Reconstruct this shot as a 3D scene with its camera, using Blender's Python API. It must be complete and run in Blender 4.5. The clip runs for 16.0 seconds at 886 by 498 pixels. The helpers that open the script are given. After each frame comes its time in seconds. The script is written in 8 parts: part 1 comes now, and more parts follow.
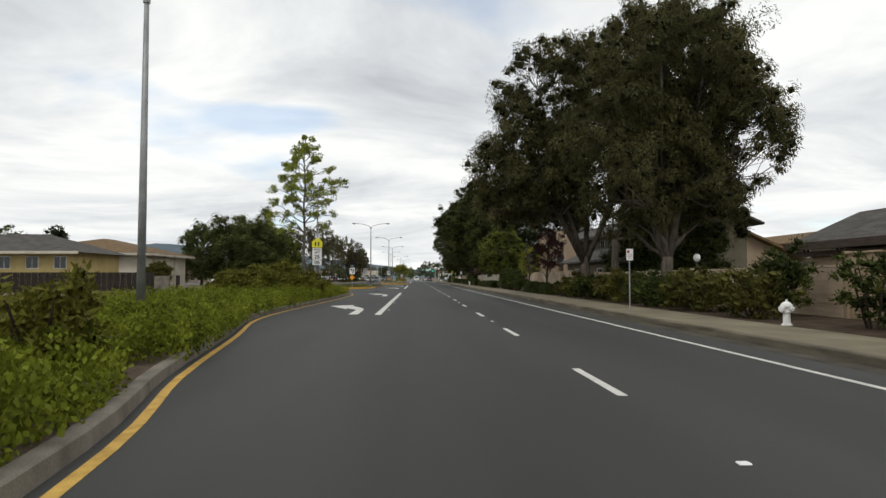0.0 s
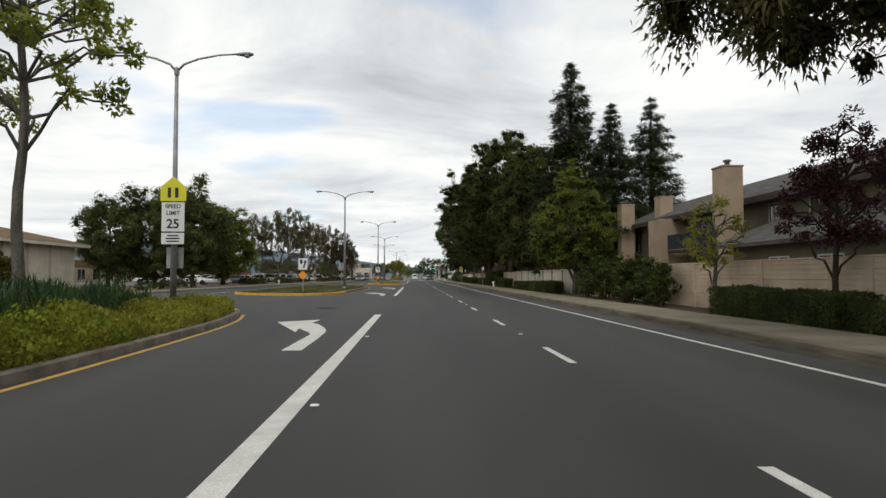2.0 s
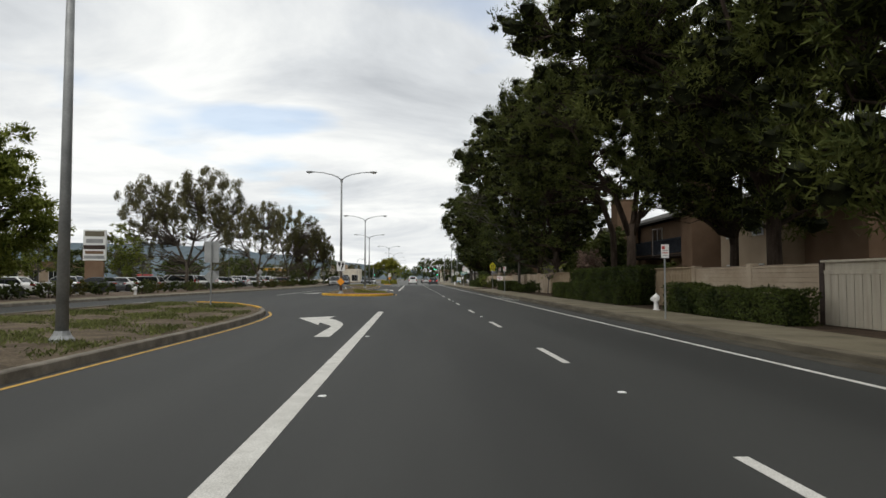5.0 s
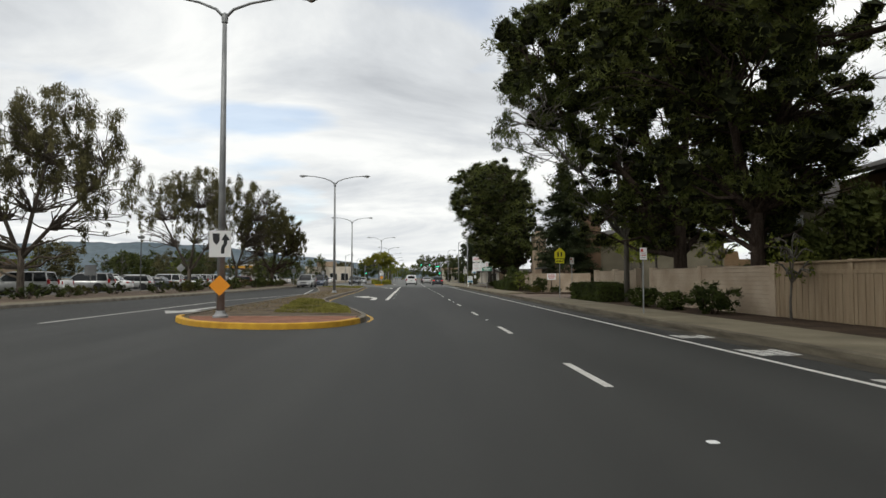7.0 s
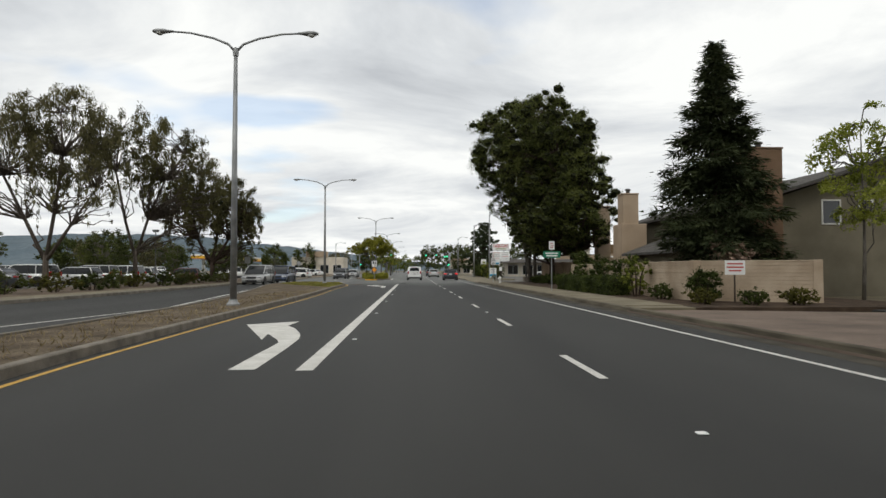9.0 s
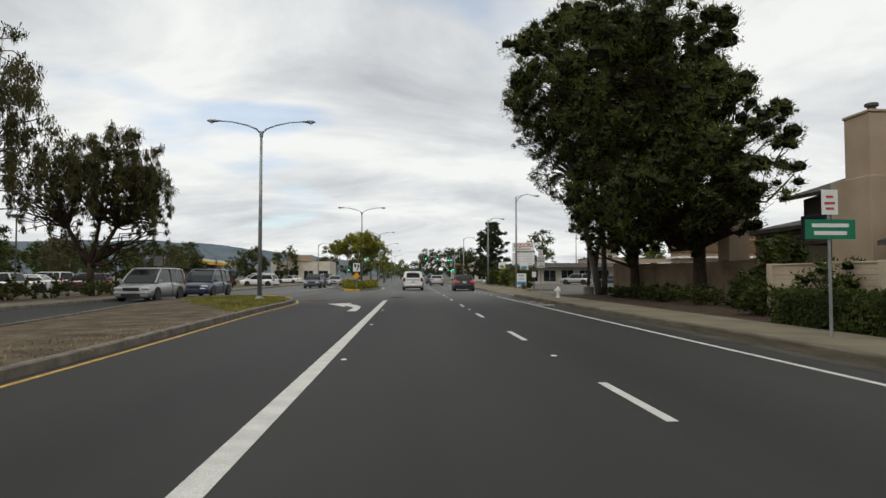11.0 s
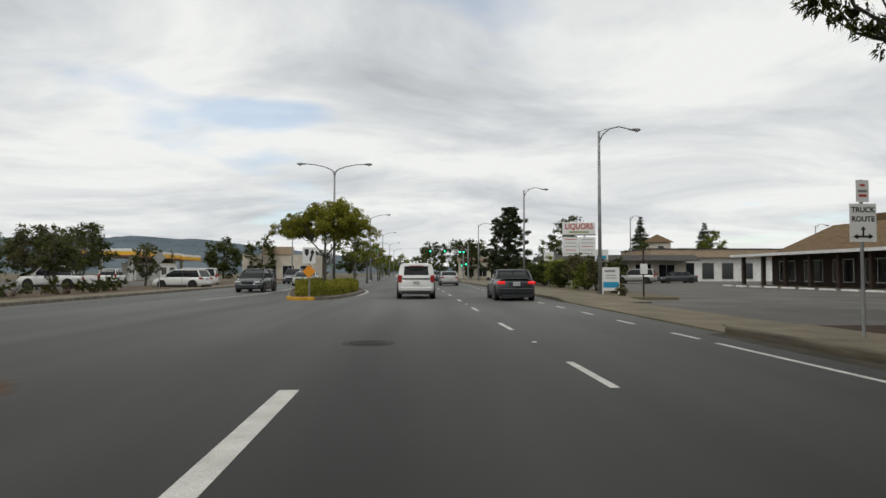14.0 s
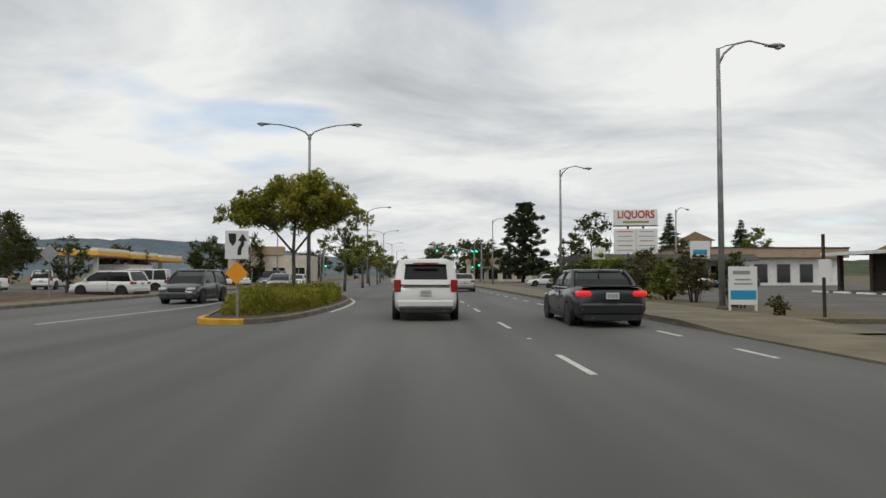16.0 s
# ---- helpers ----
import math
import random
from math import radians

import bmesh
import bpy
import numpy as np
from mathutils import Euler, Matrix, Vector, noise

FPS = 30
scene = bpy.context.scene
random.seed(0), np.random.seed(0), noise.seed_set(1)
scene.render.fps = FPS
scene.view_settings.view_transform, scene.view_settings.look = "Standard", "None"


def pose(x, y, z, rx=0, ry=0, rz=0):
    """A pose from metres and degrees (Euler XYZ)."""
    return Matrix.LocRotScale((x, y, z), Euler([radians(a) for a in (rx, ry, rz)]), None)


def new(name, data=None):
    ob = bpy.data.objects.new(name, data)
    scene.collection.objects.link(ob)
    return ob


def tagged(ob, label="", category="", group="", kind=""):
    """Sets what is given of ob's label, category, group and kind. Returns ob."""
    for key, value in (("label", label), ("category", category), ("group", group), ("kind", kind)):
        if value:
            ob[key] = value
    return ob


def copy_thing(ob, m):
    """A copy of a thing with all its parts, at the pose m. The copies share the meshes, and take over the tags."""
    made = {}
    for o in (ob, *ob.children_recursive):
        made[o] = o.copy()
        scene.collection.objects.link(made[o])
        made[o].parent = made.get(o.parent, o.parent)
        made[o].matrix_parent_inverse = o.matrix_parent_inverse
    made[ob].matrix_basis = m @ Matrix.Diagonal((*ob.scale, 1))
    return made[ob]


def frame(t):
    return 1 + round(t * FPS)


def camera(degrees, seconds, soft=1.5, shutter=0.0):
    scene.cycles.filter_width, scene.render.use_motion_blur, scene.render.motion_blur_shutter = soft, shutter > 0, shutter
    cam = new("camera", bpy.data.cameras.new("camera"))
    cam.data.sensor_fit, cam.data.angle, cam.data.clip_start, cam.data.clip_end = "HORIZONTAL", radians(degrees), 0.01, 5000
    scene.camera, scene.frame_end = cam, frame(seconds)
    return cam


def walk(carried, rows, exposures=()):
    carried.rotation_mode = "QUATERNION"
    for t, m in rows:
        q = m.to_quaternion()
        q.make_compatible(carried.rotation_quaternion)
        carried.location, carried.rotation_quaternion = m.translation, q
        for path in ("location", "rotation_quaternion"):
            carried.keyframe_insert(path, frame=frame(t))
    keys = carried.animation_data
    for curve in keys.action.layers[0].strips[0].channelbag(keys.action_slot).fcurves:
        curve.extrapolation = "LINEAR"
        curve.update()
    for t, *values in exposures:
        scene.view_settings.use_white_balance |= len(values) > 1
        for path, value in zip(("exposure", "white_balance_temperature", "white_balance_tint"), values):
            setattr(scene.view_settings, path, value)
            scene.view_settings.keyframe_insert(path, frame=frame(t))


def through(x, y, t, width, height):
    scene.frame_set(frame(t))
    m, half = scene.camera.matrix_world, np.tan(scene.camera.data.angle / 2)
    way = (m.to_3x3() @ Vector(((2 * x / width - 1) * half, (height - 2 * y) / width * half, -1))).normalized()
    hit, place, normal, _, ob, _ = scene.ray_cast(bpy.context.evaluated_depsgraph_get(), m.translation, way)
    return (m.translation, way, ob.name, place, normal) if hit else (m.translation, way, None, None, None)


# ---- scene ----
cam = camera(68.4, 16.0)
# seconds, x, y, tilt, heading of the car-borne camera, which drives up a straight road along +y
DRIVE = [
    (0, 0.07, 0.0, 92.54, -2.39),
    (0.5, 0.019, 8.6, 92.56, -2.44),
    (1, 0.0, 16.95, 92.58, -2.47),
    (1.5, -0.023, 26.3, 92.49, -2.43),
    (2, -0.033, 34.1, 92.38, -2.58),
    (2.5, -0.047, 42.4, 92.47, -2.65),
    (3, -0.073, 50.3, 92.8, -2.72),
    (3.2, -0.089, 53.6, 92.52, -2.78),
    (5.3, -0.017, 88.02, 92.62, -2.81),
    (5.5, -0.003, 91.23, 92.38, -2.92),
    (6, -0.009, 98.9, 92.3, -3.04),
    (6.5, -0.008, 107.3, 92.38, -3.12),
    (7, -0.031, 114.68, 92.54, -2.97),
    (7.5, -0.028, 122.7, 92.54, -2.8),
    (8, 0.009, 129.73, 92.43, -2.76),
    (8.5, 0.039, 136.95, 92.04, -2.74),
    (9, 0.06, 143.92, 91.87, -2.69),
    (9.2, 0.077, 146.56, 91.81, -2.74),
    (11.3, -0.008, 171.16, 92.5, -2.95),
    (11.5, 0.003, 173.36, 92.52, -2.94),
    (12, 0.006, 178.31, 92.14, -2.94),
    (12.5, 0.027, 183.08, 92.11, -2.88),
    (13, 0.031, 187.98, 91.94, -2.78),
    (13.5, 0.032, 191.84, 91.9, -2.81),
    (14, 0.037, 195.6, 92.1, -2.88),
    (14.5, 0.055, 199.06, 92.46, -2.97),
    (15, 0.049, 202.35, 92.28, -2.86),
    (15.5, 0.02, 205.78, 92.24, -2.7),
    (16, 0.002, 209.08, 92.33, -2.54),
]
EYE = 1.273
walk(cam, [(t, pose(x, y, EYE, tilt, 0.0, turn)) for t, x, y, tilt, turn in DRIVE],
     exposures=((0.0, 0.28, 6400, 8.5), (9.0, 0.26, 6400, 8.5), (11.5, 0.12, 6400, 8.5), (13.4, 0.08, 6400, 8.5), (14.4, 0.08, 6400, 8.5), (16.0, 0.06, 6400, 8.5)))

# ---- sky, sun and exposure ----
SUN_ELEV, SUN_TURN = radians(52), radians(205)
world = bpy.data.worlds.new("overcast_sky")
scene.world = world
world.use_nodes = True
wt = world.node_tree
wt.nodes.clear()


def wnode(kind, **values):
    n = wt.nodes.new(kind)
    for key, value in values.items():
        n.inputs[key].default_value = value
    return n


w_out = wnode("ShaderNodeOutputWorld")
w_sky = wnode("ShaderNodeTexSky")
w_sky.sky_type, w_sky.sun_disc, w_sky.sun_elevation, w_sky.sun_rotation = "NISHITA", False, SUN_ELEV, SUN_TURN
w_blue = wnode("ShaderNodeBackground", Strength=0.15)
w_cloud = wnode("ShaderNodeBackground", Strength=0.93)
w_mix = wnode("ShaderNodeMixShader")
w_tc = wnode("ShaderNodeTexCoord")
w_sep = wnode("ShaderNodeSeparateXYZ")
w_up = wnode("ShaderNodeMath")
w_up.operation = "MAXIMUM"
w_up.inputs[1].default_value = 0.0
w_add = wnode("ShaderNodeMath")
w_add.operation = "ADD"
w_add.inputs[1].default_value = 0.13
w_dx, w_dy = wnode("ShaderNodeMath"), wnode("ShaderNodeMath")
w_dx.operation = w_dy.operation = "DIVIDE"
w_vec = wnode("ShaderNodeCombineXYZ")
lk = wt.links.new
lk(w_tc.outputs["Generated"], w_sep.inputs[0])
lk(w_sep.outputs["Z"], w_up.inputs[0])
lk(w_up.outputs[0], w_add.inputs[0])
lk(w_sep.outputs["X"], w_dx.inputs[0]), lk(w_add.outputs[0], w_dx.inputs[1])
lk(w_sep.outputs["Y"], w_dy.inputs[0]), lk(w_add.outputs[0], w_dy.inputs[1])
lk(w_dx.outputs[0], w_vec.inputs[0]), lk(w_dy.outputs[0], w_vec.inputs[1])
w_n1 = wnode("ShaderNodeTexNoise", Scale=0.85, Detail=8.0, Roughness=0.6, Distortion=0.5)
w_n2 = wnode("ShaderNodeTexNoise", Scale=0.9, Detail=4.0, Roughness=0.5)
w_map = wnode("ShaderNodeMapping", Scale=(0.8, 1.0, 1.0), Location=(3.1, 7.4, 0.0))
w_map2 = wnode("ShaderNodeMapping", Location=(1.3, 4.6, 2.0))
lk(w_vec.outputs[0], w_map.inputs[0]), lk(w_map.outputs[0], w_n1.inputs["Vector"])
lk(w_vec.outputs[0], w_map2.inputs[0]), lk(w_map2.outputs[0], w_n2.inputs["Vector"])
w_ramp = wnode("ShaderNodeValToRGB")
w_ramp.color_ramp.elements[0].position, w_ramp.color_ramp.elements[0].color = 0.24, (0.42, 0.435, 0.46, 1)
w_ramp.color_ramp.elements[1].position, w_ramp.color_ramp.elements[1].color = 0.62, (0.9, 0.895, 0.87, 1)
w_mid = w_ramp.color_ramp.elements.new(0.45)
w_mid.color = (0.66, 0.672, 0.685, 1)


def blot(centre, size, inner, outer):
    """How far a cloud direction lies inside a soft oval: 1 within it, 0 outside."""
    shift = wnode("ShaderNodeVectorMath")
    shift.operation = "SUBTRACT"
    shift.inputs[1].default_value = (centre[0], centre[1], 0)
    grow = wnode("ShaderNodeVectorMath")
    grow.operation = "DIVIDE"
    grow.inputs[1].default_value = (size[0], size[1], 1)
    far_ = wnode("ShaderNodeVectorMath")
    far_.operation = "LENGTH"
    soft = wnode("ShaderNodeMapRange", **{"From Min": inner, "From Max": outer, "To Min": 1.0, "To Max": 0.0})
    soft.interpolation_type = "SMOOTHSTEP"
    lk(w_vec.outputs[0], shift.inputs[0]), lk(shift.outputs[0], grow.inputs[0]), lk(grow.outputs[0], far_.inputs[0]), lk(far_.outputs["Value"], soft.inputs["Value"])
    return soft


def weighted(source, factor, base):
    n = wnode("ShaderNodeMath")
    n.operation = "MULTIPLY_ADD"
    n.inputs[1].default_value = factor
    lk(source, n.inputs[0])
    if isinstance(base, float):
        n.inputs[2].default_value = base
    else:
        lk(base, n.inputs[2])
    return n


# the heavy grey bank ahead, and bright cloud on either side of it
w_bank = blot((0.18, 2.0), (0.75, 0.9), 0.3, 1.3)
w_grey = weighted(w_bank.outputs[0], -0.13, w_n1.outputs["Fac"])
w_lift = weighted(w_grey.outputs[0], 1.0, 0.055)
lk(w_lift.outputs[0], w_ramp.inputs[0]), lk(w_ramp.outputs[0], w_cloud.inputs["Color"])
w_hole = wnode("ShaderNodeMapRange")
for key, value in (("From Min", 0.30), ("From Max", 0.40), ("To Min", 0.5), ("To Max", 1.0)):
    w_hole.inputs[key].default_value = value
w_gap = blot((-0.50, 2.62), (0.42, 0.30), 0.2, 1.2)
w_thin = weighted(w_gap.outputs[0], -0.22, w_n2.outputs["Fac"])
lk(w_thin.outputs[0], w_hole.inputs["Value"])
lk(w_sky.outputs[0], w_blue.inputs["Color"])
lk(w_hole.outputs[0], w_mix.inputs[0])
lk(w_blue.outputs[0], w_mix.inputs[1]), lk(w_cloud.outputs[0], w_mix.inputs[2])
lk(w_mix.outputs[0], w_out.inputs["Surface"])

sun = new("sun", bpy.data.lights.new("sun", "SUN"))
sun.data.energy, sun.data.angle, sun.data.color = 0.8, radians(18), (1.0, 0.96, 0.9)
sun.matrix_world = pose(0, 0, 60, 0, 0, 0)
sun.rotation_euler = (radians(90) - SUN_ELEV, 0, radians(180) - SUN_TURN)


# ---- building tools ----
def put_mesh(name, me, material, parent=None, label=""):
    ob = new(name, me)
    if material and not me.materials:
        me.materials.append(material)
    if parent is not None:
        ob.parent = parent
    if label:
        ob["label"] = label
    return ob


def part(name, bm, material, parent=None, label="", smooth=False):
    """One mesh object from a bmesh, under a thing or part (or top-level)."""
    me = bpy.data.meshes.new(name)
    bmesh.ops.recalc_face_normals(bm, faces=bm.faces)
    bm.to_mesh(me)
    bm.free()
    if smooth:
        me.shade_smooth()
    return put_mesh(name, me, material, parent, label)


def thing(name, label, category, group="", m=None, kind=""):
    """An empty at a thing's base that carries its parts."""
    ob = new(name)
    ob.empty_display_size = 0.2
    if m is not None:
        ob.matrix_basis = m
    return tagged(ob, label, category, group, kind)


def box(bm, x0, x1, y0, y1, z0, z1, bevel=0.0, m=None):
    mm = Matrix.LocRotScale(((x0 + x1) / 2, (y0 + y1) / 2, (z0 + z1) / 2), None, (abs(x1 - x0), abs(y1 - y0), abs(z1 - z0)))
    r = bmesh.ops.create_cube(bm, size=1, matrix=(m @ mm) if m is not None else mm)
    if bevel:
        edges = list({e for v in r["verts"] for e in v.link_edges})
        bmesh.ops.bevel(bm, geom=edges, offset=bevel, segments=1, affect="EDGES", clamp_overlap=True)
    return bm


def B(x0, x1, y0, y1, z0, z1, bevel=0.0, m=None):
    return box(bmesh.new(), x0, x1, y0, y1, z0, z1, bevel, m)


def tube(bm, pts, radii, n=8, cap=True):
    """A tapered tube through points."""
    pts = [Vector(p) for p in pts]
    if not hasattr(radii, "__len__"):
        radii = [radii] * len(pts)
    rings, side = [], None
    for i, p in enumerate(pts):
        d = (pts[min(i + 1, len(pts) - 1)] - pts[max(i - 1, 0)]).normalized()
        if side is None:
            side = d.orthogonal().normalized()
        side = (side - d * side.dot(d))
        side = side.normalized() if side.length > 1e-5 else d.orthogonal().normalized()
        up = d.cross(side)
        rings.append([bm.verts.new(p + (side * math.cos(a) + up * math.sin(a)) * radii[i])
                      for a in (math.tau * k / n for k in range(n))])
    for a, b in zip(rings, rings[1:]):
        for k in range(n):
            bm.faces.new((a[k], a[(k + 1) % n], b[(k + 1) % n], b[k]))
    if cap:
        bm.faces.new(rings[0][::-1])
        bm.faces.new(rings[-1])
    return bm


def T(pts, radii, n=8):
    return tube(bmesh.new(), pts, radii, n)


def prism(bm, outline, lo, hi, axis="z"):
    """A straight prism: a 2D outline carried along an axis from lo to hi."""
    def at(a, b, c):
        return {"z": (a, b, c), "x": (c, a, b), "y": (a, c, b)}[axis]
    low = [bm.verts.new(at(a, b, lo)) for a, b in outline]
    top = [bm.verts.new(at(a, b, hi)) for a, b in outline]
    n = len(outline)
    for k in range(n):
        bm.faces.new((low[k], low[(k + 1) % n], top[(k + 1) % n], top[k]))
    bm.faces.new(low[::-1])
    bm.faces.new(top)
    return bm


def PR(outline, lo, hi, axis="z"):
    return prism(bmesh.new(), outline, lo, hi, axis)


def lathe(bm, profile, n=16, m=None):
    """A turned body round z from (radius, height) pairs."""
    rings = []
    for r, z in profile:
        ring = []
        for k in range(n):
            v = Vector((r * math.cos(math.tau * k / n), r * math.sin(math.tau * k / n), z))
            ring.append(bm.verts.new(m @ v if m is not None else v))
        rings.append(ring)
    for a, b in zip(rings, rings[1:]):
        for k in range(n):
            bm.faces.new((a[k], a[(k + 1) % n], b[(k + 1) % n], b[k]))
    bm.faces.new(rings[0][::-1])
    bm.faces.new(rings[-1])
    return bm


def sweep(bm, path, profile, closed=False):
    """A profile of (sideways to the right of travel, up) carried along a plan path of (x, y)."""
    n, rows = len(path), []
    for i in range(n):
        a = Vector(path[(i - 1) % n] if closed or i else path[0])
        b = Vector(path[(i + 1) % n] if closed or i < n - 1 else path[-1])
        d = (b - a).normalized()
        r = Vector((d.y, -d.x))
        p = Vector(path[i])
        rows.append([bm.verts.new((p.x + r.x * s, p.y + r.y * s, z)) for s, z in profile])
    m = len(profile)
    for i in range(n if closed else n - 1):
        for k in range(m - 1):
            bm.faces.new((rows[i][k], rows[(i + 1) % n][k], rows[(i + 1) % n][k + 1], rows[i][k + 1]))
    return bm


def quads(name, verts, faces, material, parent=None, label=""):
    """One mesh from arrays: verts (n, 3), faces (m, 4)."""
    me = bpy.data.meshes.new(name)
    me.vertices.add(len(verts))
    me.vertices.foreach_set("co", np.ascontiguousarray(verts, dtype=np.float32).ravel())
    me.loops.add(faces.size)
    me.loops.foreach_set("vertex_index", np.ascontiguousarray(faces, dtype=np.int32).ravel())
    me.polygons.add(len(faces))
    me.polygons.foreach_set("loop_start", np.arange(0, faces.size, faces.shape[1], dtype=np.int32))
    me.update(calc_edges=True)
    me.validate()
    return put_mesh(name, me, material, parent, label)


# ---- materials ----
def surface(name, low, high, rough=0.8, scale=3.0, fine=60.0, bump=0.1, metal=0.0, gloss=0.3, stretch=(1, 1, 1), grain=0.35, spread=(0.3, 0.7)):
    """A worn surface: a large stain noise between two colours, a fine grain over it, and a bump from the grain."""
    m = bpy.data.materials.new(name)
    m.use_nodes = True
    nt = m.node_tree
    b = nt.nodes["Principled BSDF"]
    b.inputs["Roughness"].default_value, b.inputs["Metallic"].default_value = rough, metal
    b.inputs["Specular IOR Level"].default_value = gloss
    geo, mp = nt.nodes.new("ShaderNodeNewGeometry"), nt.nodes.new("ShaderNodeMapping")
    mp.inputs["Scale"].default_value = stretch
    nt.links.new(geo.outputs["Position"], mp.inputs["Vector"])
    big, small = nt.nodes.new("ShaderNodeTexNoise"), nt.nodes.new("ShaderNodeTexNoise")
    big.inputs["Scale"].default_value, big.inputs["Detail"].default_value = scale, 5
    small.inputs["Scale"].default_value, small.inputs["Detail"].default_value = fine, 3
    nt.links.new(mp.outputs[0], big.inputs["Vector"])
    nt.links.new(geo.outputs["Position"], small.inputs["Vector"])
    ramp = nt.nodes.new("ShaderNodeValToRGB")
    ramp.color_ramp.elements[0].position, ramp.color_ramp.elements[0].color = spread[0], (*low, 1)
    ramp.color_ramp.elements[1].position, ramp.color_ramp.elements[1].color = spread[1], (*high, 1)
    nt.links.new(big.outputs["Fac"], ramp.inputs[0])
    rng = nt.nodes.new("ShaderNodeMapRange")
    rng.inputs["From Min"].default_value, rng.inputs["From Max"].default_value = 0.25, 0.75
    rng.inputs["To Min"].default_value, rng.inputs["To Max"].default_value = 1 - grain, 1 + grain
    nt.links.new(small.outputs["Fac"], rng.inputs["Value"])
    mul = nt.nodes.new("ShaderNodeMix")
    mul.data_type, mul.blend_type = "RGBA", "MULTIPLY"
    mul.inputs["Factor"].default_value = 1.0
    nt.links.new(ramp.outputs[0], mul.inputs["A"])
    nt.links.new(rng.outputs[0], mul.inputs["B"])
    nt.links.new(mul.outputs["Result"], b.inputs["Base Color"])
    if bump:
        bp = nt.nodes.new("ShaderNodeBump")
        bp.inputs["Strength"].default_value, bp.inputs["Distance"].default_value = bump, 0.02
        nt.links.new(small.outputs["Fac"], bp.inputs["Height"])
        nt.links.new(bp.outputs[0], b.inputs["Normal"])
    return m


def plain(name, colour, rough=0.5, metal=0.0, gloss=0.5, glow=0.0):
    """Paint, metal, rubber or glass-like matter of one even colour, a little uneven in its gloss."""
    m = bpy.data.materials.new(name)
    m.use_nodes = True
    nt = m.node_tree
    b = nt.nodes["Principled BSDF"]
    b.inputs["Base Color"].default_value = (*colour, 1)
    b.inputs["Metallic"].default_value, b.inputs["Specular IOR Level"].default_value = metal, gloss
    n, r = nt.nodes.new("ShaderNodeTexNoise"), nt.nodes.new("ShaderNodeMapRange")
    n.inputs["Scale"].default_value = 9
    r.inputs["To Min"].default_value, r.inputs["To Max"].default_value = max(rough - 0.08, 0.02), min(rough + 0.1, 1)
    nt.links.new(n.outputs["Fac"], r.inputs["Value"])
    nt.links.new(r.outputs[0], b.inputs["Roughness"])
    if glow:
        b.inputs["Emission Color"].default_value, b.inputs["Emission Strength"].default_value = (*colour, 1), glow
    return m


def leafy(name, dark, light, through=0.25, clump=0.7):
    """Foliage: each leaf its own shade between two greens, with clumps of older and younger growth; light passes through."""
    m = bpy.data.materials.new(name)
    m.use_nodes = True
    nt = m.node_tree
    b, out = nt.nodes["Principled BSDF"], nt.nodes["Material Output"]
    geo, noi, mix = nt.nodes.new("ShaderNodeNewGeometry"), nt.nodes.new("ShaderNodeTexNoise"), nt.nodes.new("ShaderNodeMath")
    noi.inputs["Scale"].default_value, noi.inputs["Detail"].default_value = clump, 3
    nt.links.new(geo.outputs["Position"], noi.inputs["Vector"])
    mix.operation = "MULTIPLY_ADD"
    mix.inputs[1].default_value = 0.27
    nt.links.new(geo.outputs["Random Per Island"], mix.inputs[0])
    nt.links.new(noi.outputs["Fac"], mix.inputs[2])
    ramp = nt.nodes.new("ShaderNodeValToRGB")
    ramp.color_ramp.elements[0].position, ramp.color_ramp.elements[0].color = 0.38, (*dark, 1)
    ramp.color_ramp.elements[1].position, ramp.color_ramp.elements[1].color = 0.92, (*light, 1)
    nt.links.new(mix.outputs[0], ramp.inputs[0])
    nt.links.new(ramp.outputs[0], b.inputs["Base Color"])
    b.inputs["Roughness"].default_value, b.inputs["Specular IOR Level"].default_value = 0.7, 0.10
    tl, sh = nt.nodes.new("ShaderNodeBsdfTranslucent"), nt.nodes.new("ShaderNodeMixShader")
    sh.inputs[0].default_value = through
    nt.links.new(ramp.outputs[0], tl.inputs["Color"])
    nt.links.new(b.outputs[0], sh.inputs[1])
    nt.links.new(tl.outputs[0], sh.inputs[2])
    nt.links.new(sh.outputs[0], out.inputs["Surface"])
    return m


M_ASPHALT = surface("asphalt", (0.026, 0.0263, 0.0252), (0.047, 0.0473, 0.045), 0.74, 0.35, 130, 0.25, gloss=0.26, stretch=(1.6, 0.12, 1), grain=0.3)
M_ASPHALT_OLD = surface("worn_asphalt", (0.095, 0.09, 0.082), (0.155, 0.147, 0.134), 0.95, 0.3, 120, 0.25, gloss=0.12, grain=0.3)
# brightness along y put into the colour: darker before the junction, paler in it
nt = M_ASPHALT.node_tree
near_, scaled_tone, where, along, tone_steps = nt.nodes["Principled BSDF"].inputs["Base Color"].links[0].from_socket, nt.nodes.new("ShaderNodeMix"), nt.nodes.new("ShaderNodeSeparateXYZ"), nt.nodes.new("ShaderNodeMapRange"), nt.nodes.new("ShaderNodeValToRGB")
scaled_tone.data_type, scaled_tone.blend_type = "RGBA", "MULTIPLY"
scaled_tone.inputs["Factor"].default_value = 1.0
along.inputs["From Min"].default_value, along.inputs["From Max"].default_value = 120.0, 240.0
ramp = tone_steps.color_ramp
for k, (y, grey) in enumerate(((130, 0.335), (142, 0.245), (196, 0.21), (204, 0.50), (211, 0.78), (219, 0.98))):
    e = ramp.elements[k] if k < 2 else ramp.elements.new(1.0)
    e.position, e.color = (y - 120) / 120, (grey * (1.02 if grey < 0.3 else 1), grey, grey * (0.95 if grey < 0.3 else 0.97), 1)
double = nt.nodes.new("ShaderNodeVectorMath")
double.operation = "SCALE"
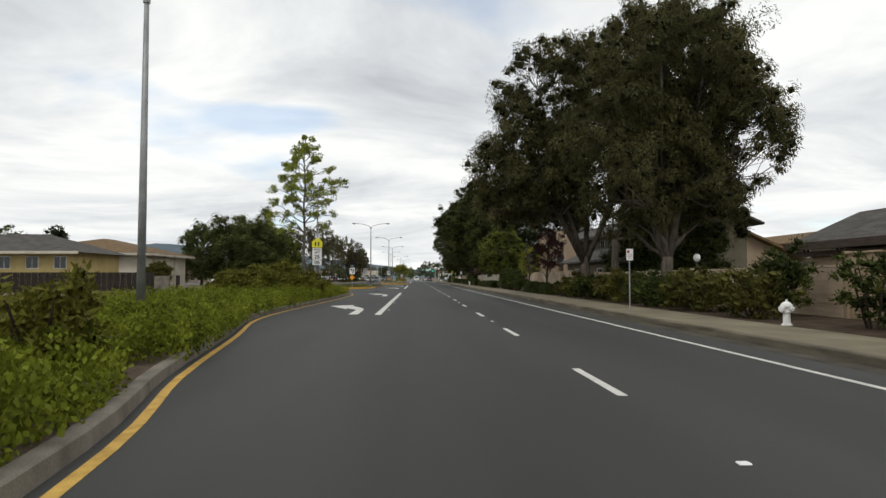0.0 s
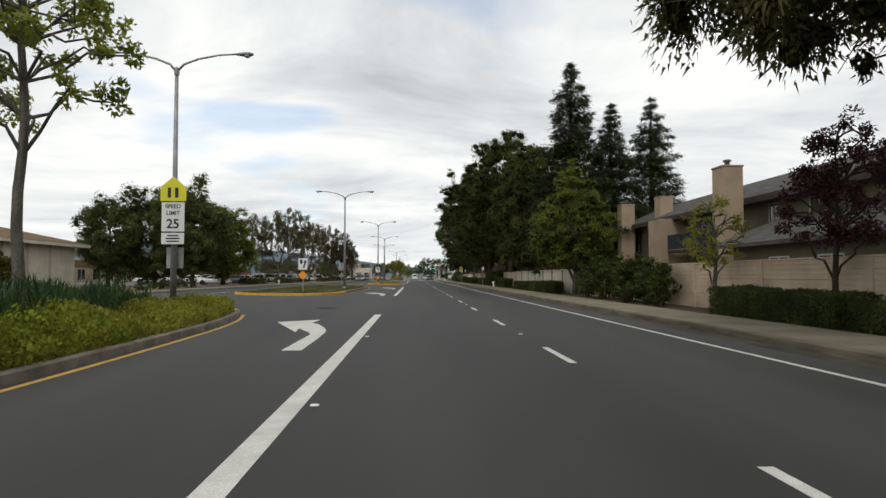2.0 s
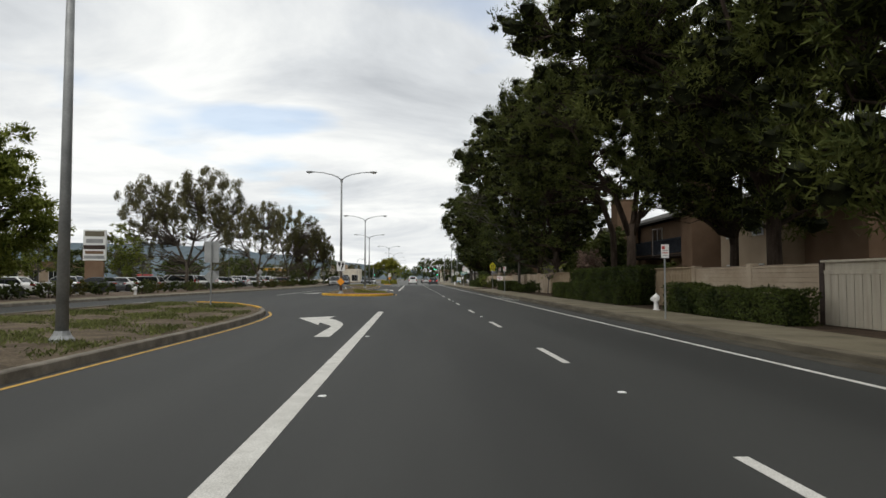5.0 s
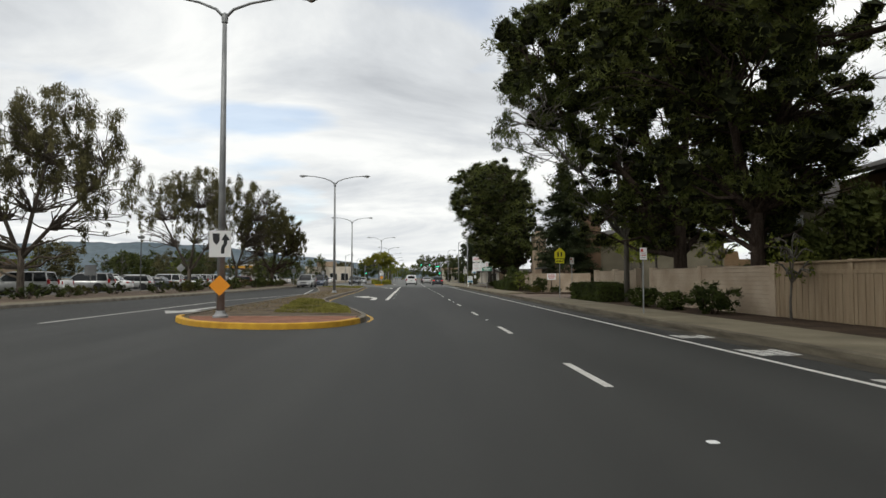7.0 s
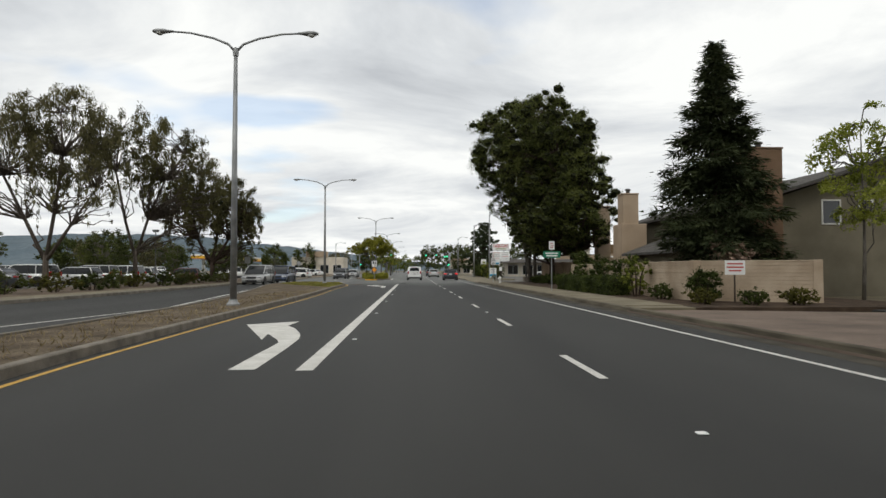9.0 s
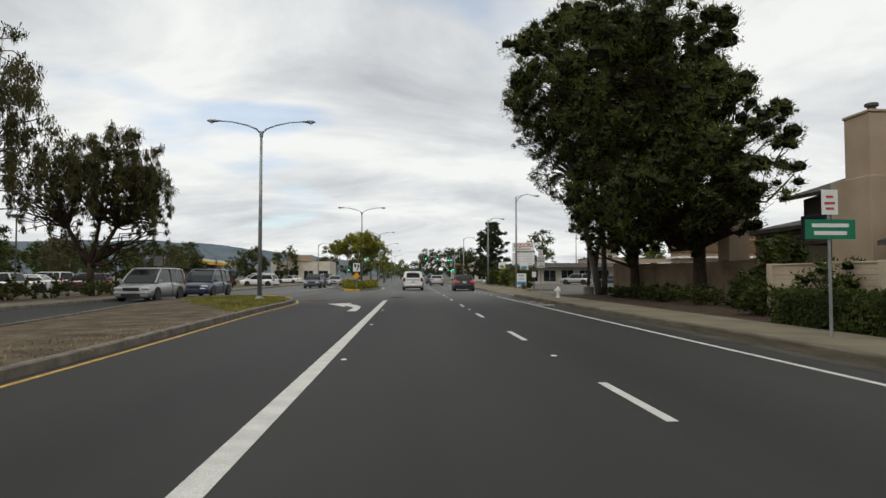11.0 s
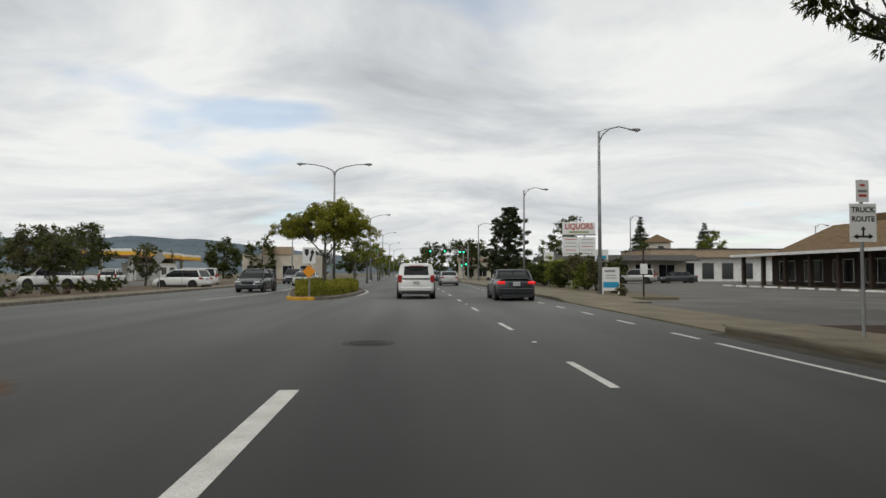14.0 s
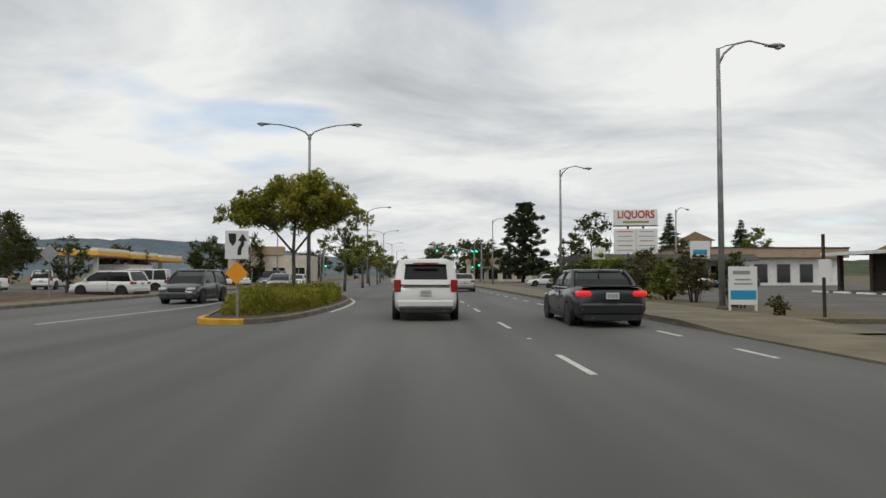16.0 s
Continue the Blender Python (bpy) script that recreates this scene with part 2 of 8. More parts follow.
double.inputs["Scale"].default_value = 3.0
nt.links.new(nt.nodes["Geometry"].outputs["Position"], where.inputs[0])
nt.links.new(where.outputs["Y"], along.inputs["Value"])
nt.links.new(along.outputs[0], tone_steps.inputs[0])
nt.links.new(tone_steps.outputs[0], double.inputs[0])
nt.links.new(double.outputs[0], scaled_tone.inputs["B"])
nt.links.new(near_, scaled_tone.inputs["A"])
nt.links.new(scaled_tone.outputs["Result"], nt.nodes["Principled BSDF"].inputs["Base Color"])
M_GROUND = surface("dry_ground", (0.10, 0.085, 0.06), (0.17, 0.15, 0.10), 0.95, 0.25, 20, 0.3, gloss=0.1)
M_SOIL = surface("bare_soil", (0.07, 0.052, 0.038), (0.15, 0.115, 0.085), 0.95, 1.2, 30, 0.5, gloss=0.1)
M_MULCH = surface("mulch", (0.034, 0.024, 0.017), (0.078, 0.055, 0.038), 0.95, 2.0, 40, 0.6, gloss=0.1)
M_CONCRETE = surface("pavement_concrete", (0.12, 0.103, 0.070), (0.20, 0.174, 0.120), 0.9, 0.8, 70, 0.15, gloss=0.2, grain=0.15)
M_KERB = surface("kerb_concrete", (0.11, 0.097, 0.078), (0.225, 0.20, 0.165), 0.9, 2.5, 60, 0.2, gloss=0.2, grain=0.2)
M_KERB_DIRTY = surface("dirty_kerb_concrete", (0.06, 0.051, 0.037), (0.15, 0.13, 0.094), 0.9, 1.6, 60, 0.25, gloss=0.15, grain=0.25, stretch=(1, 0.5, 4))
M_IRON_WORN = surface("worn_iron_lid", (0.042, 0.041, 0.04), (0.06, 0.059, 0.057), 0.85, 2.0, 60, 0.15, gloss=0.15)
M_GUTTER = surface("dirty_gutter", (0.04, 0.036, 0.029), (0.085, 0.076, 0.06), 0.95, 1.2, 60, 0.2, gloss=0.12, grain=0.2)
M_KERB_YELLOW = surface("yellow_kerb_paint", (0.42, 0.22, 0.02), (0.62, 0.36, 0.03), 0.7, 3.0, 50, 0.15, gloss=0.3, grain=0.15)
M_LINE_WHITE = surface("white_road_paint", (0.46, 0.445, 0.41), (0.60, 0.585, 0.545), 0.8, 3.0, 90, 0.1, gloss=0.25, grain=0.25)
M_LINE_WORN = surface("worn_road_paint", (0.09, 0.088, 0.084), (0.46, 0.45, 0.42), 0.85, 6.0, 70, 0.15, gloss=0.15, grain=0.4, spread=(0.28, 0.5))
M_LINE_YELLOW = surface("yellow_road_paint", (0.36, 0.215, 0.045), (0.58, 0.37, 0.09), 0.8, 5.0, 90, 0.1, gloss=0.25, grain=0.2)
M_BRICK_PAVE = surface("red_paving", (0.17, 0.075, 0.045), (0.27, 0.13, 0.085), 0.9, 1.5, 40, 0.3, gloss=0.15)
M_STEEL = surface("galvanised_steel", (0.20, 0.205, 0.205), (0.34, 0.345, 0.34), 0.55, 2.0, 25, 0.03, metal=0.5, gloss=0.4, grain=0.12)
M_STEEL_DARK = surface("weathered_pole", (0.055, 0.055, 0.052), (0.10, 0.10, 0.095), 0.7, 2.0, 25, 0.05, gloss=0.3)
M_SIGN_BACK = surface("sign_back", (0.26, 0.265, 0.265), (0.36, 0.365, 0.36), 0.5, 2.0, 20, 0.0, metal=0.4, grain=0.1)
M_WHITE = surface("white_paint", (0.62, 0.615, 0.59), (0.80, 0.79, 0.77), 0.6, 2.0, 30, 0.05, grain=0.08)
M_SIGN_WHITE = plain("sign_white", (0.72, 0.72, 0.70), 0.5)
M_SIGN_BLACK = plain("sign_black", (0.012, 0.012, 0.012), 0.5)
M_SIGN_YELLOW = plain("sign_fluorescent_yellow", (0.72, 0.66, 0.02), 0.5)
M_SIGN_ORANGE = plain("sign_orange", (0.80, 0.30, 0.01), 0.5)
M_SIGN_GREEN = plain("sign_green", (0.01, 0.17, 0.09), 0.5)
M_SIGN_RED = plain("sign_red", (0.45, 0.05, 0.04), 0.5)
M_SIGN_BLUE = plain("sign_blue", (0.02, 0.28, 0.48), 0.5)
M_STUCCO = surface("tan_stucco", (0.30, 0.225, 0.155), (0.40, 0.31, 0.22), 0.92, 0.7, 60, 0.25, gloss=0.15, grain=0.12)
M_STUCCO_GREY = surface("grey_green_stucco", (0.118, 0.104, 0.074), (0.175, 0.155, 0.112), 0.92, 0.7, 60, 0.25, gloss=0.15, grain=0.12)
M_STUCCO_BROWN = surface("brown_stucco", (0.15, 0.095, 0.06), (0.22, 0.145, 0.095), 0.92, 0.7, 60, 0.25, gloss=0.15, grain=0.12)
M_STUCCO_YELLOW = surface("yellow_stucco", (0.38, 0.29, 0.12), (0.48, 0.38, 0.18), 0.92, 0.7, 60, 0.2, gloss=0.15, grain=0.1)
M_STUCCO_CREAM = surface("cream_stucco", (0.46, 0.41, 0.33), (0.60, 0.55, 0.46), 0.92, 0.7, 60, 0.2, gloss=0.15, grain=0.1)
M_SHINGLE = surface("grey_shingle", (0.050, 0.046, 0.042), (0.105, 0.098, 0.09), 0.95, 1.2, 14, 0.5, gloss=0.15, stretch=(1, 1, 8))
M_SHINGLE_BROWN = surface("brown_shingle", (0.105, 0.068, 0.036), (0.18, 0.122, 0.068), 0.95, 1.2, 14, 0.5, gloss=0.15, stretch=(1, 1, 8))
M_TRIM_DARK = surface("dark_brown_timber", (0.035, 0.026, 0.02), (0.07, 0.05, 0.04), 0.8, 2.0, 40, 0.2, stretch=(1, 1, 6), gloss=0.2)
M_RAIL_DARK = surface("dark_blue_grey_timber", (0.022, 0.026, 0.034), (0.045, 0.05, 0.062), 0.8, 2.0, 40, 0.2, gloss=0.2)
M_FENCE_DARK = surface("dark_weathered_fence", (0.02, 0.016, 0.014), (0.046, 0.037, 0.032), 0.9, 1.5, 40, 0.3, stretch=(6, 6, 0.6), gloss=0.15)
M_FENCE_TAN = surface("tan_fence_boards", (0.235, 0.172, 0.108), (0.34, 0.26, 0.17), 0.9, 1.2, 50, 0.25, stretch=(5, 5, 0.6), gloss=0.15, grain=0.15)
M_PANEL_CREAM = surface("cream_fence_panel", (0.36, 0.315, 0.245), (0.50, 0.45, 0.36), 0.9, 1.0, 50, 0.15, stretch=(4, 4, 0.6), gloss=0.15, grain=0.12)
M_BLOCK = surface("slumped_wall_block", (0.33, 0.255, 0.18), (0.48, 0.39, 0.29), 0.92, 1.0, 45, 0.4, gloss=0.15, grain=0.2)
M_BLOCK_BROWN = surface("brown_wall_block", (0.20, 0.145, 0.094), (0.32, 0.235, 0.158), 0.92, 1.0, 45, 0.4, gloss=0.15, grain=0.2)
M_MORTAR = surface("mortar", (0.21, 0.165, 0.12), (0.29, 0.23, 0.17), 0.95, 2.0, 60, 0.2, gloss=0.1)
M_GLASS_DARK = plain("window_glass", (0.012, 0.015, 0.017), 0.06, gloss=0.6)
M_FRAME_WHITE = plain("white_window_frame", (0.55, 0.54, 0.50), 0.5)
M_BARK_PALE = surface("pale_bark", (0.05, 0.041, 0.033), (0.13, 0.108, 0.086), 0.9, 3.0, 25, 0.5, stretch=(3, 3, 0.5), gloss=0.15)
M_BARK_DARK = surface("dark_bark", (0.028, 0.02, 0.015), (0.075, 0.055, 0.042), 0.95, 3.0, 22, 0.8, stretch=(3, 3, 0.5), gloss=0.1)
M_BARK_GREY = surface("grey_bark", (0.075, 0.066, 0.055), (0.16, 0.145, 0.125), 0.9, 3.0, 25, 0.5, stretch=(3, 3, 0.5), gloss=0.15)
# the deep shade inside crowns and hedges, painted as a near-black core colour
M_CORE_SHADE = surface("core_shade", (0.012, 0.014, 0.006), (0.03, 0.034, 0.014), 0.95, 6, 40, 0.5, gloss=0.1)
L_EUC = leafy("gum_leaves", (0.034, 0.035, 0.014), (0.132, 0.120, 0.046), 0.28, 0.45)
L_PINE = leafy("pine_needles", (0.034, 0.045, 0.012), (0.142, 0.155, 0.040), 0.25, 0.5)
L_REDWOOD = leafy("redwood_needles", (0.014, 0.021, 0.010), (0.088, 0.104, 0.046), 0.15, 0.8)
L_CEDAR = leafy("cedar_needles", (0.018, 0.026, 0.012), (0.085, 0.108, 0.052), 0.15, 0.8)
L_LIGHT = leafy("light_green_leaves", (0.042, 0.060, 0.010), (0.25, 0.275, 0.05), 0.38, 0.8)
L_SPRING = leafy("spring_leaves", (0.11, 0.14, 0.02), (0.36, 0.38, 0.07), 0.45, 0.8)
L_DARKBROAD = leafy("dark_green_leaves", (0.022, 0.030, 0.009), (0.120, 0.138, 0.038), 0.3, 0.6)
L_OLIVE = leafy("olive_grey_leaves", (0.046, 0.044, 0.020), (0.165, 0.150, 0.066), 0.25, 0.6)
L_PLUM = leafy("purple_leaves", (0.024, 0.012, 0.012), (0.11, 0.05, 0.045), 0.2, 0.9)
L_ISLAND = leafy("yellow_green_leaves", (0.10, 0.105, 0.014), (0.34, 0.325, 0.05), 0.4, 0.8)
L_COVER = leafy("ground_cover_leaves", (0.040, 0.054, 0.006), (0.250, 0.280, 0.028), 0.3, 1.3)
L_COVER_OLIVE = leafy("olive_shrub_leaves", (0.026, 0.026, 0.006), (0.13, 0.122, 0.026), 0.25, 1.0)
L_MOUND = leafy("olive_mound_leaves", (0.046, 0.046, 0.008), (0.215, 0.205, 0.032), 0.3, 1.0)
L_STRAP = leafy("strap_leaves", (0.018, 0.04, 0.016), (0.075, 0.125, 0.045), 0.2, 1.0)
L_HEDGE = leafy("hedge_leaves", (0.012, 0.020, 0.005), (0.075, 0.092, 0.020), 0.2, 1.2)
L_GRASS = leafy("rough_grass", (0.10, 0.098, 0.018), (0.33, 0.305, 0.085), 0.3, 0.6)
L_WEED = leafy("low_weeds", (0.045, 0.055, 0.016), (0.19, 0.20, 0.07), 0.3, 0.7)
L_STREET = leafy("street_tree_leaves", (0.034, 0.044, 0.014), (0.155, 0.175, 0.055), 0.3, 0.5)
L_DRY = leafy("dry_grass", (0.12, 0.09, 0.045), (0.34, 0.27, 0.15), 0.2, 1.0)
L_FLOWER = leafy("pink_blossom", (0.07, 0.06, 0.03), (0.36, 0.24, 0.19), 0.2, 1.0)


# ---- ground, carriageways, islands ----
ROAD_LEFT, ROAD_RIGHT = -18.0, 6.62
bm = bmesh.new()
for x0, x1 in ((-2500, 2500),):
    vs = [bm.verts.new(p) for p in ((x0, -300, -0.03), (x1, -300, -0.03), (x1, 4500, -0.03), (x0, 4500, -0.03))]
    bm.faces.new(vs)
tagged(part("ground", bm, M_GROUND), "dry sandy ground that reaches the far hills", "ground", kind="structure")
bm = bmesh.new()
vs = [bm.verts.new(p) for p in ((-21.5, -60, 0), (9.2, -60, 0), (9.2, 700, 0), (-21.5, 700, 0))]
bm.faces.new(vs)
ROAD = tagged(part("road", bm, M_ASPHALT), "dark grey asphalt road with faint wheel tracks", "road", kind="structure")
bm = bmesh.new()
vs = [bm.verts.new(p) for p in ((9.2, 209.6, 0.004), (75, 209.6, 0.004), (75, 300, 0.004), (9.2, 300, 0.004))]
bm.faces.new(vs)
tagged(part("car_park", bm, M_ASPHALT_OLD), "worn pale grey asphalt of a shopping car park", "car park", kind="structure")
bm = bmesh.new()
vs = [bm.verts.new(p) for p in ((-75, 120, 0.006), (-23.5, 120, 0.006), (-23.5, 300, 0.006), (-75, 300, 0.006))]
bm.faces.new(vs)
tagged(part("parking_lot", bm, M_ASPHALT_OLD), "worn grey asphalt of a large parking lot", "car park", kind="structure")


# plan outlines of the islands, run counter-clockwise so that the road lies to the right of travel
ISLAND_1 = [(-2.0, -40), (-1.9, 0), (-2.35, 5.0), (-3.1, 8.5), (-4.0, 14.5), (-4.9, 20), (-5.05, 26), (-4.75, 40), (-4.85, 49), (-5.2, 53), (-5.85, 56.3),
            (-7.0, 58.4), (-8.6, 59.6), (-10.2, 59.2), (-11.3, 57.2), (-11.6, 52), (-11.6, -40)]
ISLAND_2 = [(-12.6, 80.6), (-11.2, 78.3), (-9.0, 77.0), (-6.6, 76.9), (-5.5, 78.6), (-5.1, 84), (-4.9, 93), (-4.75, 101), (-5.1, 106), (-5.8, 109), (-7.0, 112), (-8.6, 114.7),
            (-10.6, 116.2), (-12.4, 115.0), (-13.2, 110), (-13.4, 95), (-13.2, 84)]
ISLAND_3 = [(-7.1, 135.2), (-6.2, 132.9), (-4.9, 131.5), (-3.4, 131.0), (-2.1, 131.5), (-1.4, 133.2), (-1.35, 135.2), (-1.7, 137.3), (-2.2, 139.8), (-3.4, 144.6), (-4.4, 149.2),
            (-4.75, 154), (-4.9, 175), (-5.4, 190), (-5.55, 199), (-6.2, 203.0), (-7.4, 206), (-9.2, 208.0), (-11.0, 208.2), (-12.0, 206), (-11.8, 198), (-9.8, 185), (-7.6, 168), (-7.3, 150)]
ISLAND_4 = [(-6.0, 228.0), (-5.6, 226.5), (-4.4, 226.2), (-3.6, 227.6), (-3.1, 231.5), (-2.95, 236), (-3.1, 241), (-3.9, 246.5), (-5.2, 250), (-7.0, 252), (-8.6, 251), (-8.8, 246), (-7.4, 236)]
KERB_PROFILE = [(0.0, -0.01), (-0.015, 0.13), (-0.04, 0.15), (-0.165, 0.15), (-0.17, 0.06)]
YELLOW_PROFILE = [(0.004, -0.01), (-0.012, 0.133), (-0.038, 0.154), (-0.168, 0.154), (-0.172, 0.06)]


def inset(outline, d):
    res = []
    n = len(outline)
    for i in range(n):
        a, b = Vector(outline[i - 1]), Vector(outline[(i + 1) % n])
        t = (b - a).normalized()
        res.append((outline[i][0] - t.y * d, outline[i][1] + t.x * d))
    return res


def rounded(path, closed=False, n=4):
    """A smooth curve through plan points."""
    m, res = len(path), []
    for i in range(m if closed else m - 1):
        p = [Vector(path[(i + k) % m] if closed else path[min(max(i + k, 0), m - 1)]) for k in (-1, 0, 1, 2)]
        span = (p[2] - p[1]).length
        a, b = (p[2] - p[0]).normalized() * span, (p[3] - p[1]).normalized() * span
        for k in range(n):
            t = k / n
            q = p[1] * (2 * t ** 3 - 3 * t * t + 1) + a * (t ** 3 - 2 * t * t + t) + p[2] * (3 * t * t - 2 * t ** 3) + b * (t ** 3 - t * t)
            res.append((q.x, q.y))
    return res if closed else res + [tuple(path[-1])]


def island(name, outline, filling, label, yellow):
    """A raised traffic island: a bed inside a kerb, with painted stretches of the kerb."""
    outline = rounded(outline, True)
    bm = bmesh.new()
    vs = [bm.verts.new((x, y, 0.11)) for x, y in inset(outline, 0.16)]
    bmesh.ops.triangulate(bm, faces=[bm.faces.new(vs)])
    bed = tagged(part(name, bm, filling), label, "traffic island", kind="structure")
    part("kerb", sweep(bmesh.new(), outline, KERB_PROFILE, True), M_KERB, bed, "weathered concrete kerb")
    for a, b in yellow:
        path = outline[4 * a:4 * b + 1]
        part("painted_kerb", sweep(bmesh.new(), path, YELLOW_PROFILE), M_KERB_YELLOW, bed, "kerb painted yellow")
    return bed


M_APRON = surface("worn_apron", (0.11, 0.085, 0.068), (0.19, 0.145, 0.115), 0.9, 0.7, 50, 0.2, gloss=0.15)
M_TURF = surface("weedy_soil", (0.055, 0.041, 0.028), (0.15, 0.118, 0.08), 0.95, 1.3, 16, 0.8, gloss=0.1, grain=0.55)
island("island_1", ISLAND_1, M_SOIL, "planted median bed inside a concrete kerb", [(10, 12)])
island("island_2", ISLAND_2, M_TURF, "grassy median island with yellow painted nose", [(0, 5), (9, 12)])
island("island_3", ISLAND_3, M_TURF, "long median island of bare soil and weeds", [(0, 5), (15, 18)])
island("island_4", ISLAND_4, M_SOIL, "planted median island with a yellow painted nose", [(0, 2)])
NOSE = [(-6.02, 133.05), (-4.85, 131.72), (-3.4, 131.22), (-2.2, 131.7), (-1.62, 133.3), (-1.56, 134.35), (-6.6, 134.6)]
bm = bmesh.new()
prism(bm, NOSE, 0.10, 0.135)
tagged(part("paved_nose", bm, M_BRICK_PAVE), "red stamped paving on the nose of an island", "paving", kind="structure")
bm = bmesh.new()
prism(bm, [(-6.62, 134.6), (-1.56, 134.35), (-1.55, 134.5), (-6.7, 134.75)], 0.10, 0.142)
tagged(part("paving_edge", bm, M_KERB), "concrete strip that edges the red paving", "edging", kind="structure")


# road paint
def ribbon(name, path, width, material, label, z=0.004, parent=ROAD):
    w = width / 2
    return part(name, sweep(bmesh.new(), rounded(path) if 3 < len(path) < 20 else path, [(-w, z), (w, z)]), material, parent, label)


ribbon("edge_line", [(5.45, -40), (5.45, 100), (5.55, 150), (5.58, 207.2)], 0.11, M_LINE_WHITE, "white edge line")
ribbon("yellow_line", [(x + 0.16, y) for x, y in ISLAND_1[0:10]] + [(-5.62, 55.9)], 0.11, M_LINE_YELLOW, "yellow line along the kerb")
ribbon("yellow_line", [(x + 0.2, y) for x, y in ISLAND_2[5:9]] + [(-5.5, 108.6)], 0.085, M_LINE_YELLOW, "yellow line along the kerb")
ribbon("yellow_line", [(-1.22, 133.6), (-1.18, 135.2), (-1.5, 137.3), (-2.0, 139.8), (-3.2, 144.6), (-4.2, 149.2), (-4.53, 154), (-4.68, 175), (-5.18, 190), (-5.33, 199), (-6.0, 203)],
       0.09, M_LINE_YELLOW, "yellow line along the kerb")
ribbon("yellow_line", [(-2.9, 232), (-2.75, 236), (-2.9, 241), (-3.6, 246)], 0.12, M_LINE_WHITE, "pale line along the kerb")
for y0, y1 in ((22.6, 55.8), (76.6, 108.5), (152.3, 202.8)):
    ribbon("turn_lane_line", [(-1.24 if y0 < 150 else -1.31, y0), (-1.2 if y0 < 150 else -1.27, y1)], 0.22, M_LINE_WHITE, "broad white turn lane line")
for path in ([(-10.35, 133.5), (-10.2, 152)], [(-10.2, 152), (-8.2, 166), (-10.4, 186)], [(-9.8, 226.5), (-8.9, 236), (-9.6, 250)], [(-7.75, 150), (-7.85, 166)], [(-14.9, 60), (-14.4, 120)]):
    ribbon("oncoming_line", path, 0.12, M_LINE_WHITE, "white lane line of the oncoming side")
DASH = [1.80 + 7.32 * k for k in range(-3, 11)] + [7.23 + 7.32 * k for k in range(10, 50)]
TAIL_OUT = [(-1.95, 0.0), (-1.98, 2.25), (-2.03, 3.7), (-2.12, 4.4), (-2.25, 5.02), (-2.48, 5.9), (-2.79, 6.7)]
TAIL_IN = [(-2.29, 0.0), (-2.29, 1.8), (-2.28, 2.5), (-2.29, 3.15), (-2.40, 3.6), (-2.58, 4.1), (-2.82, 4.75)]


def arrow(name, base_y, shift, m):
    """A left-turn arrow: a long tail that bends to the left and ends in a barbed head."""
    bm = bmesh.new()
    def at(p):
        return bm.verts.new((p[0] + shift, base_y + p[1] * m, 0.004))
    out, inn = [at(p) for p in TAIL_OUT], [at(p) for p in TAIL_IN]
    for k in range(len(out) - 1):
        bm.faces.new((inn[k], out[k], out[k + 1], inn[k + 1]))
    tip_v = at((-3.81, 7.02))
    bm.faces.new((at((-2.70, 3.67)), inn[-1], tip_v)), bm.faces.new((inn[-1], out[-1], tip_v)), bm.faces.new((out[-1], at((-2.73, 7.94)), tip_v))
    return part(name, bm, M_LINE_WHITE, ROAD, "white left-turn arrow")


for y, m in ((22.9, 1.0), (45.4, 1.0), (76.9, 0.95), (97.6, 1.0), (152.4, 1.0), (191.9, 0.95)):
    arrow("turn_arrow", y, 0.12 if y == 97.6 else 0.0, m)
bm = bmesh.new()
for shape in (((0.0, 6), (0.3, 6), (0.25, 3), (-0.15, 3)), ((-0.15, 3), (0.25, 3), (0.25, 2.05), (-0.3, 2.05)), ((-0.9, 2.05), (0.9, 2.05), (-0.1, 0))):
    bm.faces.new([bm.verts.new((-8.6 + x, 138.5 + y, 0.004)) for x, y in shape])
part("oncoming_arrow", bm, M_LINE_WORN, ROAD, "white arrow of the oncoming side")
# faded bicycle-lane lettering beside the kerb, too worn to read
for y, w in ((128.2, 0.75), (125.1, 0.95), (121.8, 0.8), (196.4, 0.9), (198.6, 0.7), (200.8, 0.5)):
    for i in range(4):
        bm = bmesh.new()
        box(bm, 5.72 + i * 0.2, 5.89 + i * 0.2, y + 0.06 * (i % 2), y + w - 0.1 * (i % 3), 0.002, 0.005)
        part("lane_legend", bm, M_LINE_WORN, ROAD, "worn white lane marking")


def manhole(x, y, r):
    ob = thing("manhole_cover", "round dark iron manhole cover in the asphalt", "manhole cover", "manholes", pose(x, y, 0))
    part("collar", lathe(bmesh.new(), [(r + 0.16, 0.001), (r + 0.16, 0.006), (r + 0.01, 0.006), (r + 0.01, 0.001)], 28), M_IRON_WORN, ob)
    ridges = [(r * f, z) for f in (0.92, 0.74, 0.56, 0.38, 0.2) for z, f in ((0.010, f), (0.016, f - 0.03), (0.016, f - 0.08), (0.010, f - 0.11))]
    bm = lathe(bmesh.new(), [(r, 0.001), (r, 0.014), (r * 0.95, 0.014)] + ridges, 28)
    part("lid", bm, M_IRON_WORN, ob)
    return ob


manhole(-3.48, 60.4, 0.36), manhole(-0.72, 207.5, 0.32)
